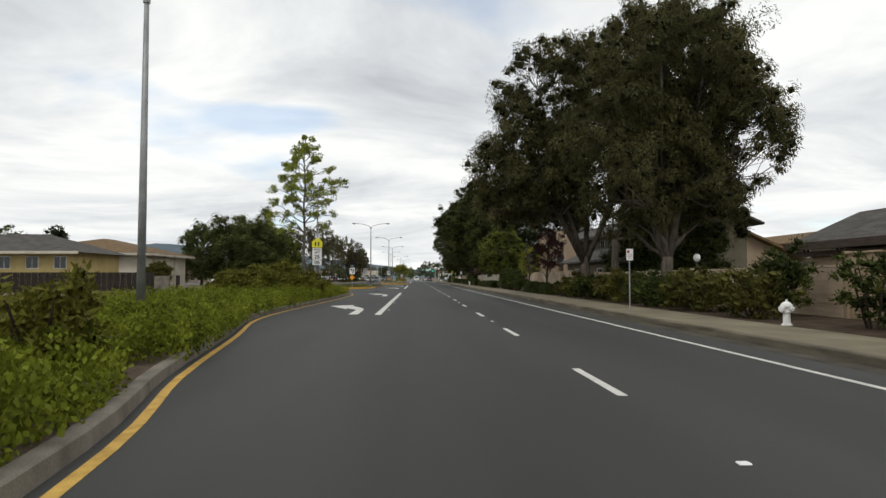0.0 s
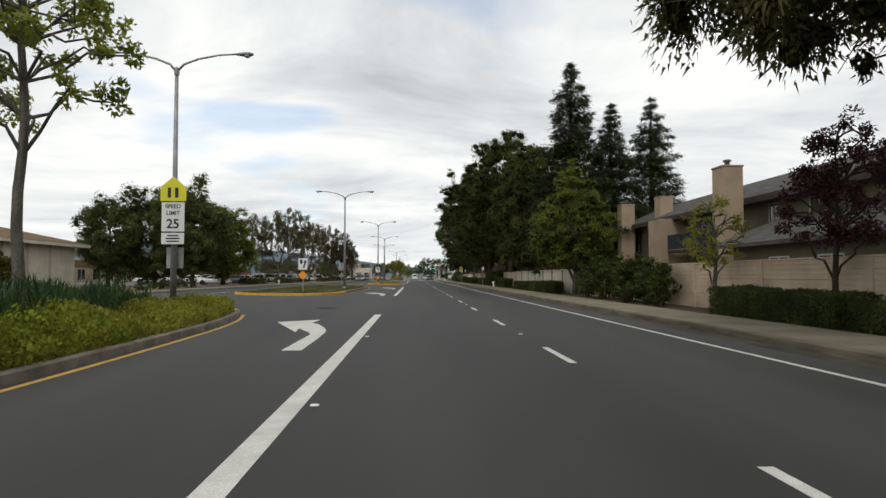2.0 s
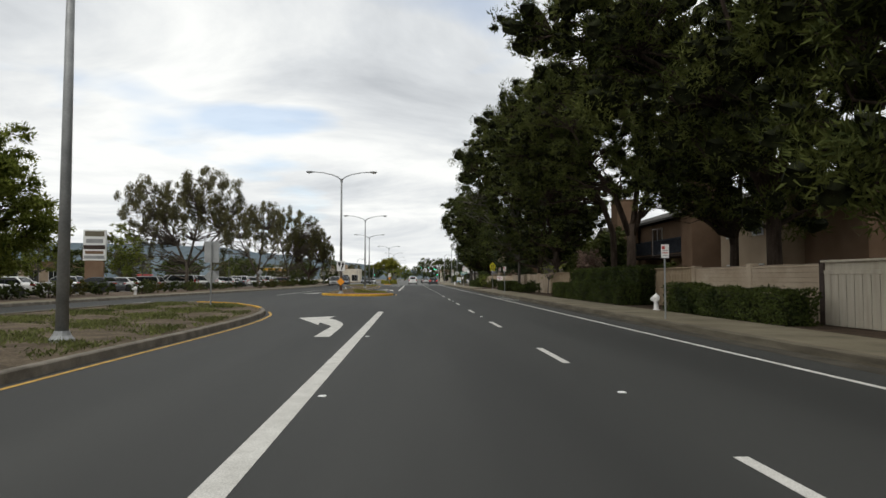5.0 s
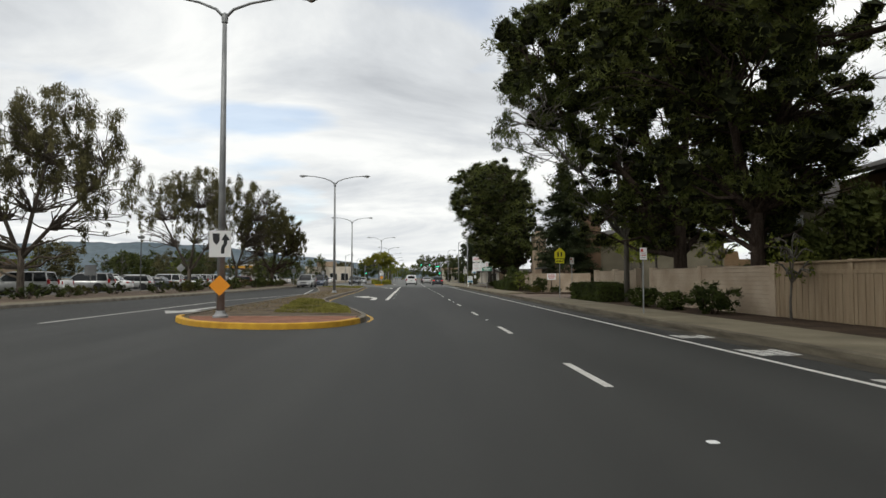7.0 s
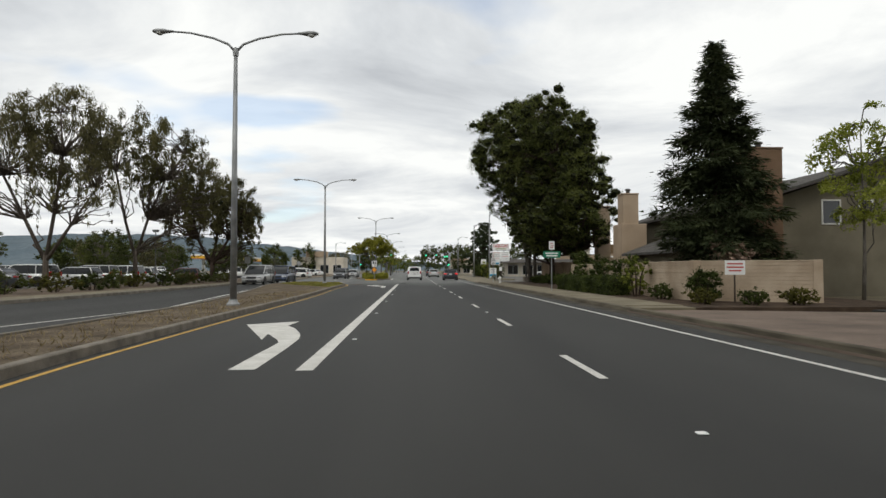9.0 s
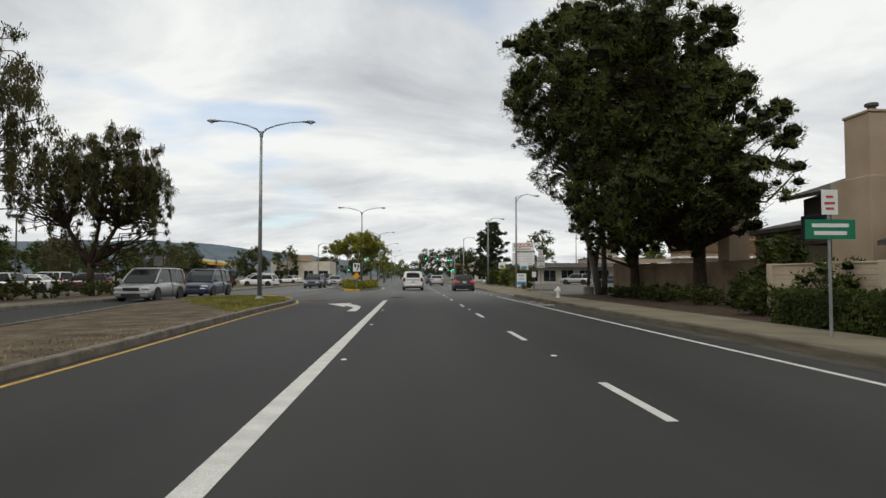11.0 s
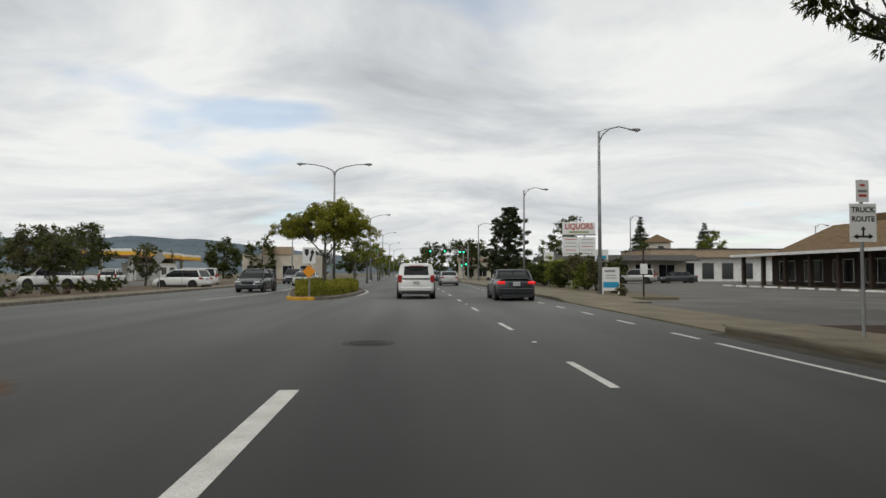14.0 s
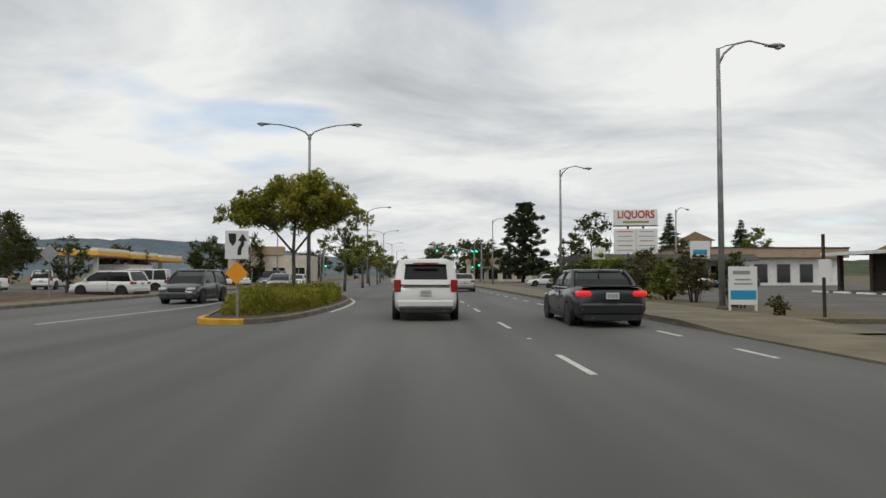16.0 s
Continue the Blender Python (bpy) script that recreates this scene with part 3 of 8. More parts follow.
# a rusty stain that has soaked into the asphalt
M_RUST = bpy.data.materials.new("rust_stain")
M_RUST.use_nodes = True
rt = M_RUST.node_tree
rb_, ro, rl, rn, rm, rc = rt.nodes["Principled BSDF"], rt.nodes.new("ShaderNodeTexCoord"), rt.nodes.new("ShaderNodeVectorMath"), rt.nodes.new("ShaderNodeTexNoise"), rt.nodes.new("ShaderNodeMath"), rt.nodes.new("ShaderNodeMapRange")
rl.operation, rm.operation = "LENGTH", "MULTIPLY_ADD"
rm.inputs[1].default_value, rn.inputs["Scale"].default_value = 0.9, 3.0
for key, value in (("From Min", 0.55), ("From Max", 1.35), ("To Min", 0.75), ("To Max", 0.0)):
    rc.inputs[key].default_value = value
rt.links.new(ro.outputs["Object"], rl.inputs[0]), rt.links.new(ro.outputs["Object"], rn.inputs["Vector"])
rt.links.new(rn.outputs["Fac"], rm.inputs[0]), rt.links.new(rl.outputs["Value"], rm.inputs[2]), rt.links.new(rm.outputs[0], rc.inputs["Value"]), rt.links.new(rc.outputs[0], rb_.inputs["Alpha"])
rb_.inputs["Base Color"].default_value, rb_.inputs["Roughness"].default_value = (0.20, 0.088, 0.03, 1), 0.95
bm = bmesh.new()
bm.faces.new([bm.verts.new((math.cos(math.tau * k / 20), math.sin(math.tau * k / 20), 0)) for k in range(20)])
stain = part("stain", bm, M_RUST, ROAD, "orange rust stain")
stain.matrix_basis = Matrix.Translation((-4.85, 202.4, 0.004)) @ Matrix.Diagonal((0.85, 1.5, 1, 1))

# kerbs and beds at the roadsides; travel is such that the road lies to the right
tagged(part("kerb_right", sweep(bmesh.new(), [(6.62, 209.0), (6.62, -50)], KERB_PROFILE), M_KERB_DIRTY), "weathered concrete kerb at the roadside", "kerb", kind="structure")
bm = bmesh.new()
for a, b in (((6.62, 222.5), (6.62, 209.0)),):
    sweep(bm, [(6.74, 225.4), (6.68, 222.0), (6.68, 210.2), (6.62, 209.0)], [(0.0, -0.01), (-0.1, 0.035), (-0.17, 0.04)])
tagged(part("kerb_ramp", bm, M_KERB), "lowered kerb at a driveway", "kerb", kind="structure")
tagged(part("kerb_far_right", sweep(bmesh.new(), [(6.9, 420), (6.9, 300), (6.74, 225.4)], KERB_PROFILE), M_KERB), "concrete kerb at the roadside", "kerb", kind="structure")
tagged(part("gutter", sweep(bmesh.new(), [(6.6, -50), (6.6, 209.0)], [(-0.42, 0.003), (0.0, 0.006)]), M_GUTTER), "concrete gutter strip beside the kerb", "gutter", kind="structure")
LEFT_KERB = [(-19.2, -50), (-19.4, 70), (-18.8, 85), (-18.6, 100), (-17.9, 121), (-16.6, 145), (-15.3, 162), (-15.0, 176), (-15.2, 200), (-15.3, 240), (-15.9, 270), (-16.2, 420)]
tagged(part("kerb_left", sweep(bmesh.new(), LEFT_KERB, KERB_PROFILE), M_KERB), "concrete kerb of the oncoming side", "kerb", kind="structure")
tagged(part("pavement_left", sweep(bmesh.new(), [(x - 0.16, y) for x, y in LEFT_KERB], [(-1.7, 0.145), (0.0, 0.148)]), M_CONCRETE), "grey concrete pavement of the oncoming side", "pavement", kind="structure")
tagged(part("verge_left", sweep(bmesh.new(), [(x - 1.86, y) for x, y in LEFT_KERB], [(-7.5, 0.10), (-3.0, 0.16), (0.0, 0.13)]), M_SOIL), "brown planting strip behind the pavement", "verge", kind="structure")
bm = bmesh.new()
box(bm, 8.75, 13.2, -50, 152.4, -0.05, 0.13)
tagged(part("verge_right", bm, M_MULCH), "brown mulch strip between pavement and wall", "verge", kind="structure")
bm = bmesh.new()
box(bm, 8.75, 17.5, 163.6, 209.4, -0.05, 0.13)
tagged(part("verge_mulch", bm, M_MULCH), "brown mulch bed in front of a wall", "verge", kind="structure")
bm = bmesh.new()
rows = [[bm.verts.new((x, y, z)) for x, y, z in ((x0, y, -0.05), (x0, y, z), (x1, y, z), (x1, y, -0.05))] for x0, x1, y, z in ((6.72, 10.2, 222.6, 0.042), (6.75, 10.2, 225.4, 0.146), (6.9, 10.2, 300, 0.146))]
for a, b in zip(rows, rows[1:]):
    for k in range(3):
        bm.faces.new((a[k], b[k], b[k + 1], a[k + 1]))
tagged(part("pavement_far", bm, M_CONCRETE), "tan concrete pavement past the driveway", "pavement", kind="structure")
bm = bmesh.new()
prism(bm, [(10.2, 226.0), (12.6, 225.6), (13.2, 227), (13.2, 262), (10.2, 262)], -0.05, 0.13)
tagged(part("verge_far", bm, M_GROUND), "bare planting strip before the car park", "verge", kind="structure")
bm = bmesh.new()
prism(bm, [(6.62, 152.4), (8.8, 152.4), (14.2, 154.0), (14.2, 162.2), (8.8, 163.6), (6.62, 163.6)], -0.05, 0.05)
tagged(part("driveway", bm, M_APRON), "worn reddish-grey apron of a driveway", "driveway", kind="structure")
bm = bmesh.new()
prism(bm, [(14.2, 153.0), (60, 153.0), (60, 163.4), (14.2, 163.4)], -0.05, 0.06)
tagged(part("driveway_lane", bm, M_ASPHALT), "dark asphalt lane behind the driveway apron", "driveway", kind="structure")
bm = bmesh.new()
prism(bm, [(6.62, 209.0), (9.3, 209.6), (9.3, 222.6), (6.72, 222.6)], -0.05, 0.04)
tagged(part("driveway_far", bm, M_CONCRETE), "concrete driveway apron of the car park", "driveway", kind="structure")

# hills far away behind the town
def hills(name, y, x0, x1, height, seed, colour, label):
    rng = random.Random(seed)
    bm = bmesh.new()
    n, rows = 90, []
    for i in range(n + 1):
        x = x0 + (x1 - x0) * i / n
        f = i / n
        h = height(f) * (1 + 0.10 * noise.noise(Vector((x * 0.004, seed, 0))) + 0.05 * noise.noise(Vector((x * 0.02, seed, 3))))
        rows.append([bm.verts.new((x, y - 500, -2)), bm.verts.new((x, y - 260, h * 0.45)), bm.verts.new((x, y, h)), bm.verts.new((x, y + 500, -2))])
    for a, b in zip(rows, rows[1:]):
        for k in range(3):
            bm.faces.new((a[k], b[k], b[k + 1], a[k + 1]))
    return tagged(part(name, bm, colour, smooth=True), label, "hills", kind="structure")


# M_HILL has the distance haze mixed into its blue-grey base colour
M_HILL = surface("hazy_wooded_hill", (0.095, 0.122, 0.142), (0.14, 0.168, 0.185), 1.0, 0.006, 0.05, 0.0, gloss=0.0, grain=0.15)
M_HILL_NEAR = surface("wooded_hill", (0.06, 0.075, 0.05), (0.10, 0.115, 0.07), 1.0, 0.01, 0.08, 0.0, gloss=0.0, grain=0.25)
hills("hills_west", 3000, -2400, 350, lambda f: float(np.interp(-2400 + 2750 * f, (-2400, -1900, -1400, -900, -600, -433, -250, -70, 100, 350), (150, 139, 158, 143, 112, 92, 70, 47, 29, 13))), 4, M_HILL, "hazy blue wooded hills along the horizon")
hills("hills_east", 3200, 100, 2400, lambda f: 30 + 50 * f, 9, M_HILL_NEAR, "low green wooded hills along the horizon")


# ---- plants ----
def blades(centres, axis, length, width, rng, cup=0.15, outward=None):
    """Leaves from arrays of centres and growing directions: four-cornered, or, where they lie like a skin that faces outward, three-cornered."""
    n = len(centres)
    axis = axis / np.maximum(np.linalg.norm(axis, axis=1, keepdims=True), 1e-6)
    side = np.cross(axis, rng.normal(size=(n, 3)) if outward is None else outward + rng.normal(size=(n, 3)) * 0.32)
    side /= np.maximum(np.linalg.norm(side, axis=1, keepdims=True), 1e-6)
    nor = np.cross(axis, side)
    l = (length * rng.uniform(0.6, 1.35, n))[:, None]
    w = (width * rng.uniform(0.6, 1.35, n))[:, None]
    if outward is not None:
        v = np.stack([centres - axis * l * 0.4 - side * w * 0.5, centres - axis * l * 0.4 + side * w * 0.5, centres + axis * l * 0.6], 1)
        return v.reshape(-1, 3), np.arange(n * 3).reshape(n, 3)
    mid = centres + axis * l * 0.05
    v = np.stack([centres - axis * l * 0.5, mid + side * w * 0.5 + nor * w * cup, centres + axis * l * 0.5, mid - side * w * 0.5 + nor * w * cup], 1)
    return v.reshape(-1, 3), np.arange(n * 4).reshape(n, 4)


def ball_points(rng, n, fill=0.45):
    d = rng.normal(size=(n, 3))
    d /= np.linalg.norm(d, axis=1, keepdims=True)
    return d * (rng.uniform(0, 1, n) ** fill)[:, None], d


GOLD = (1 + math.sqrt(5)) / 2
KNOT = np.array([(a, b * GOLD, 0) for a in (-1, 1) for b in (-1, 1)] + [(0, a, b * GOLD) for a in (-1, 1) for b in (-1, 1)] + [(b * GOLD, 0, a) for a in (-1, 1) for b in (-1, 1)]) / math.sqrt(1 + GOLD * GOLD)
KNOT_FACES = np.array([(i, j, k) for i in range(12) for j in range(i + 1, 12) for k in range(j + 1, 12)
                       if max(np.linalg.norm(KNOT[i] - KNOT[j]), np.linalg.norm(KNOT[j] - KNOT[k]), np.linalg.norm(KNOT[i] - KNOT[k])) < 1.2])


def foliage(name, puffs, per, size, rng, material, parent, droop=0.0, spray=0.6, flat=0.8, label="", stuff=False, core=0.5, inside=None):
    """A crown's leaves: each puff (x, y, z, r) is a loose ball of blades, denser towards its rim. inside: a dark
    material for solid cores that stand for inner shade.
    """
    cs, ax, out, knots = [], [], [], []
    for x, y, z, r in puffs:
        n = max(int(per * 0.72 * r * r), 14)
        k = max(int(3 + 4 * r), 4)
        hub, _ = ball_points(rng, k, 0.55)
        sub = r * rng.uniform(0.34, 0.56, k)
        pick = rng.integers(0, k, n)
        p, d = ball_points(rng, n, 0.24)
        p = (hub[pick] * (r * 0.78) + p * sub[pick][:, None]) * np.array([1, 1, flat])
        cs.append(p + np.array([x, y, z]))
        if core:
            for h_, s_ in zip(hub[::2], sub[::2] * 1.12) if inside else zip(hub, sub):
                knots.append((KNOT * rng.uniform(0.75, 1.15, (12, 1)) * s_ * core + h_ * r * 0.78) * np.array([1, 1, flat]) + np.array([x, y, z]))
        a = d * spray + hub[pick] * 0.5 + rng.normal(size=(n, 3)) * 0.5
        a[:, 2] -= droop
        ax.append(a)
        out.append(d * 0.8 + hub[pick] * 0.5 + np.array([0, 0, 0.25]))
    v, f = blades(np.concatenate(cs), np.concatenate(ax), size[0], size[1], rng, outward=np.concatenate(out))
    if knots and inside:  # solid dark cores: the shade within each clump, put into their colour
        tagged(quads("shade_core", np.concatenate(knots), np.concatenate([KNOT_FACES + 12 * k for k in range(len(knots))]), inside, parent), kind="stuff")
    elif knots:  # the close-packed inner growth of each clump
        f = np.concatenate([f] + [KNOT_FACES + len(v) + 12 * k for k in range(len(knots))])
        v = np.concatenate([v] + knots)
    ob = quads(name, v, f, material, parent, label)
    if stuff:
        ob["kind"] = "stuff"
    return ob


def limb(bm, a, b, r0, r1, rng, sag=0.0, n=5, sides=6):
    pts, rs = [], []
    a, b = np.array(a, float), np.array(b, float)
    wob = np.linalg.norm(b - a) * 0.06
    for k in range(n + 1):
        f = k / n
        p = a + (b - a) * f
        p[2] += sag * math.sin(math.pi * f)
        if 0 < k < n:
            p += rng.normal(size=3) * wob
        pts.append(tuple(p))
        rs.append(r0 + (r1 - r0) * f ** 0.8)
    tube(bm, pts, rs, sides, cap=False)
    return pts


def tree(name, label, x, y, trunks, puffs, leaf, bark, per, size, seed, droop=0.0, spray=0.6, flat=0.8, group="", base=0.1, twigs=True, core=0.5, inside=None):
    """A tree: tapered trunks with limbs that reach into every clump of leaves. trunks: lists of (dx, dy, z, radius); puffs relative to the base."""
    rng = np.random.default_rng(seed)
    ob = thing(name, label, "tree", group, pose(x, y, base))
    bm = bmesh.new()
    spine = []
    for t in trunks:
        pts = [(a, b, c) for a, b, c, r in t]
        if pts[0][2] < 0.3:
            pts[0] = (pts[0][0], pts[0][1], -0.3)
        tube(bm, pts, [r for a, b, c, r in t], 9, cap=True)
        spine += [(np.array(p), r) for p, (_, _, _, r) in zip(pts[1:], t[1:])]
    part("trunk", bm, bark, ob, smooth=True)
    bm = bmesh.new()
    for px, py, pz, pr in puffs:
        c = np.array((px, py, pz))
        below = [s for s in spine if s[0][2] < pz + 0.2] or spine
        s, r = min(below, key=lambda q: np.linalg.norm(q[0] - c) + 0.6 * abs(pz - q[0][2] - 1.2))
        pts = limb(bm, s, c, max(r * 0.5, 0.03), 0.02, rng, sag=0.2, n=4, sides=5)
        if twigs:
            for k in range(2):
                d = rng.normal(size=3)
                d /= np.linalg.norm(d)
                limb(bm, pts[2 + k % 2], tuple(c + d * pr * 0.75), 0.03, 0.008, rng, n=2, sides=3)
    tagged(part("branchwork", bm, bark, ob, smooth=True), kind="stuff")
    foliage("crown", puffs, per, size, rng, leaf, ob, droop, spray, flat, core=core, inside=inside)
    return ob


def cushions(seed, lobes, bare=0.35):
    """Puffs that stud the skin of several ellipsoids (x, y, z, rx, ry, rz, count, radius), thinner below, with a few inside."""
    rng = np.random.default_rng(seed)
    res, gold = [], math.pi * (3 - math.sqrt(5))
    for x, y, z, rx, ry, rz, n, r in lobes:
        n, r = int(n * 1.45), r * 1.06
        for k in range(n):
            u = 1 - 2 * (k + 0.5) / n
            if u < -0.45 and rng.uniform() < bare:
                continue
            a, c = gold * k + rng.uniform(-0.4, 0.4), math.sqrt(max(1 - u * u, 0))
            d = rng.uniform(0.74, 1.02) if rng.uniform() > 0.22 else rng.uniform(0.35, 0.7)
            res.append((x + rx * c * math.cos(a) * d, y + ry * c * math.sin(a) * d, z + rz * u * d, r * rng.uniform(0.65, 1.35)))
    return res


def crown(rng, n, centre, radii, r, keep=0.35, squash=1.0, lobed=0.0):
    """Puff centres over an ellipsoid: most near its rim, uneven in size."""
    res = []
    gold = math.pi * (3 - math.sqrt(5))
    for k in range(n):
        u = 1 - 2 * (k + 0.5) / n
        a = gold * k + rng.uniform(-0.5, 0.5)
        s = math.sqrt(max(1 - u * u, 0))
        d = rng.uniform(keep, 0.92) ** 0.5 * (1 + lobed * math.sin(3 * a + 2 * u))
        res.append((centre[0] + radii[0] * s * math.cos(a) * d, centre[1] + radii[1] * s * math.sin(a) * d,
                    centre[2] + radii[2] * u * d * squash, r * rng.uniform(0.65, 1.3)))
    return res


def conifer(name, label, x, y, h, w, seed, leaf=L_REDWOOD, bark=M_BARK_DARK, tiers=26, group="", open_top=0.0):
    """A pointed conifer: a straight stem and whorls of drooping boughs that shorten towards the top."""
    rng = np.random.default_rng(seed)
    ob = thing(name, label, "tree", group, pose(x, y, 0.1))
    part("trunk", T([(0, 0, -0.3), (0.05, 0.03, h * 0.35), (-0.04, 0.05, h * 0.7), (0, 0, h * 0.985)], [h * 0.022, h * 0.017, h * 0.009, 0.02], 8), bark, ob, smooth=True)
    bm, cs, ax = bmesh.new(), [], []
    for k in range(tiers):
        f = (k + 0.5) / tiers
        z = h * (0.10 + 0.88 * f) + rng.uniform(-0.3, 0.3) * (1 - f)
        reach = w * (1 - f) ** 0.8 * (0.82 + 0.3 * rng.uniform()) + 0.12
        if f < 0.12:
            reach *= 0.8
        boughs = 7 if f < 0.75 else 5
        a0 = rng.uniform(0, math.tau)
        for j in range(boughs):
            if rng.uniform() < 0.12 + open_top * f:
                continue
            a = a0 + math.tau * j / boughs + rng.uniform(-0.25, 0.25)
            r = reach * rng.uniform(0.7, 1.12)
            tip = np.array((math.cos(a) * r, math.sin(a) * r, z - 0.16 * r + 0.12 * f * r))
            z += rng.uniform(-0.25, 0.25) * (1 - f)
            root = np.array((0, 0, z + 0.1))
            limb(bm, root, tip, 0.05 * (1 - f) + 0.015, 0.008, rng, sag=0.1 * r, n=3, sides=4)
            m = int(135 * r + 16)
            t = rng.uniform(0.12, 1.05, m) ** 0.75
            p = root + (tip - root) * t[:, None]
            spread = (0.30 * r * (1.05 - t) + 0.16)[:, None]
            off = rng.normal(size=(m, 3)) * spread * np.array([0.85, 0.85, 0.5])
            cs.append(p + off)
            d = np.tile((tip - root) / max(r, 0.1), (m, 1)) * 0.8 + off / spread * 0.7
            d[:, 2] -= 0.25
            ax.append(d)
    tagged(part("branchwork", bm, bark, ob, smooth=True), kind="stuff")
    tips = np.concatenate(ax)
    v, f = blades(np.concatenate(cs), tips, 0.30, 0.10, rng, outward=tips * 0.4 + np.array([0, 0, 0.9]))
    quads("crown", v, f, leaf, ob)
    return ob


def bush(name, label, x, y, rx, ry, h, seed, leaf=L_HEDGE, per=900, size=(0.11, 0.06), n=None, base=0.12, category="shrub", group="", rough=1.0, inside=None):
    """A rounded shrub: short stems inside and a thick uneven skin of leaves."""
    rng = np.random.default_rng(seed)
    ob = thing(name, label, category, group, pose(x, y, base))
    bm = bmesh.new()
    for k in range(6):
        a = math.tau * k / 6 + seed
        tube(bm, [(0.12 * math.cos(a), 0.12 * math.sin(a), -0.05), (rx * 0.4 * math.cos(a), ry * 0.4 * math.sin(a), h * 0.45), (rx * 0.7 * math.cos(a), ry * 0.7 * math.sin(a), h * 0.75)], [0.035, 0.02, 0.008], 5)
    tagged(part("branchwork", bm, M_BARK_DARK, ob), kind="stuff")
    n = n or max(int(7 * (rx * ry) ** 0.5 * max(h, 0.5)) + 6, 9)
    puffs = []
    r0 = min(rx, ry, h * 0.6) * 0.55 + 0.06
    for px, py, pz, pr in crown(rng, n, (0, 0, h * 0.5), (rx * 0.82, ry * 0.82, h * 0.42), r0, keep=0.45):
        puffs.append((px, py, max(pz, pr * 0.6), pr * rough))
    foliage("crown", puffs, per, size, rng, leaf, ob, droop=-0.2, spray=0.8, flat=0.85, core=0.5, inside=inside)
    return ob


def hedge(name, label, x0, x1, y0, y1, h, seed, leaf=L_HEDGE, base=0.12, per=520, size=(0.09, 0.055), group="", wild=0.05):
    """A clipped hedge: a solid core coloured dark as inner shade, and a close skin of small leaves."""
    rng = np.random.default_rng(seed)
    cx, cy = (x0 + x1) / 2, (y0 + y1) / 2
    ob = thing(name, label, "hedge", group, pose(cx, cy, base))
    wx, wy = (x1 - x0) / 2, (y1 - y0) / 2
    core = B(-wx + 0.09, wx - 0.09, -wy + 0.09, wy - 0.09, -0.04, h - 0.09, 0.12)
    part("hedge_shade_core", core, M_CORE_SHADE, ob, "solid core coloured dark as inner shade")
    area = 4 * (wx + wy) * h + 4 * wx * wy
    n = int(area * per)
    p = rng.uniform(-1, 1, (n, 3))
    face = rng.uniform(0, area, n)
    side_a, side_b = 4 * wy * h, 4 * (wx + wy) * h
    s = np.sign(rng.uniform(-1, 1, n))
    p[:, 2] = (p[:, 2] + 1) / 2
    k = face < side_a
    p[k, 0] = s[k]
    k = (face >= side_a) & (face < side_b)
    p[k, 1] = s[k]
    k = face >= side_b
    p[k, 2] = 1.0
    nor = p * np.array([1, 1, 0.0]) * (np.abs(p) > 0.99)
    nor[face >= side_b] = (0, 0, 1)
    p = p * np.array([wx, wy, h])
    bump = np.sin(p[:, 0] * 4.3 + seed) * np.sin(p[:, 1] * 3.1 + 1.7 * seed) * np.sin(p[:, 2] * 5.0 + 0.6)
    p += nor * (wild * bump[:, None] + rng.normal(size=(n, 1)) * 0.035)
    p[:, 2] = np.maximum(p[:, 2], 0.01)
    v, f = blades(p, nor * 0.3 + rng.normal(size=(n, 3)) * 0.6, size[0], size[1], rng, outward=nor + np.array([0, 0, 0.3]))
    quads("crown", v, f, leaf, ob)
    return ob


def cover(name, label, outline, height, density, leaf, size, seed, lumps=1.0, base=0.11, upright=0.5, category="ground cover", patchy=0.0):
    """Low growth that nobody could count, over a plan outline: blades from the soil up to an uneven top."""
    rng = np.random.default_rng(seed)
    xs, ys = [p[0] for p in outline], [p[1] for p in outline]
    area = (max(xs) - min(xs)) * (max(ys) - min(ys))
    n = int(area * density)
    p = np.stack([rng.uniform(min(xs), max(xs), n), rng.uniform(min(ys), max(ys), n)], 1)
    inside = np.zeros(n, bool)
    for (ax_, ay), (bx, by) in zip(outline, outline[1:] + outline[:1]):
        if ay == by:
            continue
        cut = ((ay > p[:, 1]) != (by > p[:, 1])) & (p[:, 0] < (bx - ax_) * (p[:, 1] - ay) / (by - ay) + ax_)
        inside ^= cut
    p = p[inside]
    n = len(p)
    lump = 0.5 + 0.25 * np.sin(p[:, 0] * 2.1 * lumps + seed) + 0.25 * np.sin(p[:, 1] * 1.7 * lumps + 1.3 * p[:, 0] + 2 * seed) + 0.15 * np.sin(p[:, 1] * 4.7 * lumps + p[:, 0] * 3.9)
    if patchy:
        stay = lump + rng.normal(size=n) * 0.12 > patchy
        p, lump, n = p[stay], lump[stay], int(stay.sum())
    top = height * np.clip(0.34 + 0.75 * lump, 0.2, 1.25)
    z = base - 0.03 + top * rng.uniform(0.0, 1.0, n) ** 0.7
    a = rng.normal(size=(n, 3))
    a[:, 2] = np.abs(a[:, 2]) + upright
    v, f = blades(np.column_stack([p, z]), a, size[0], size[1], rng)
    v[:, 2] = np.maximum(v[:, 2], base - 0.02)
    return tagged(quads(name, v, f, leaf), label, category, kind="stuff")



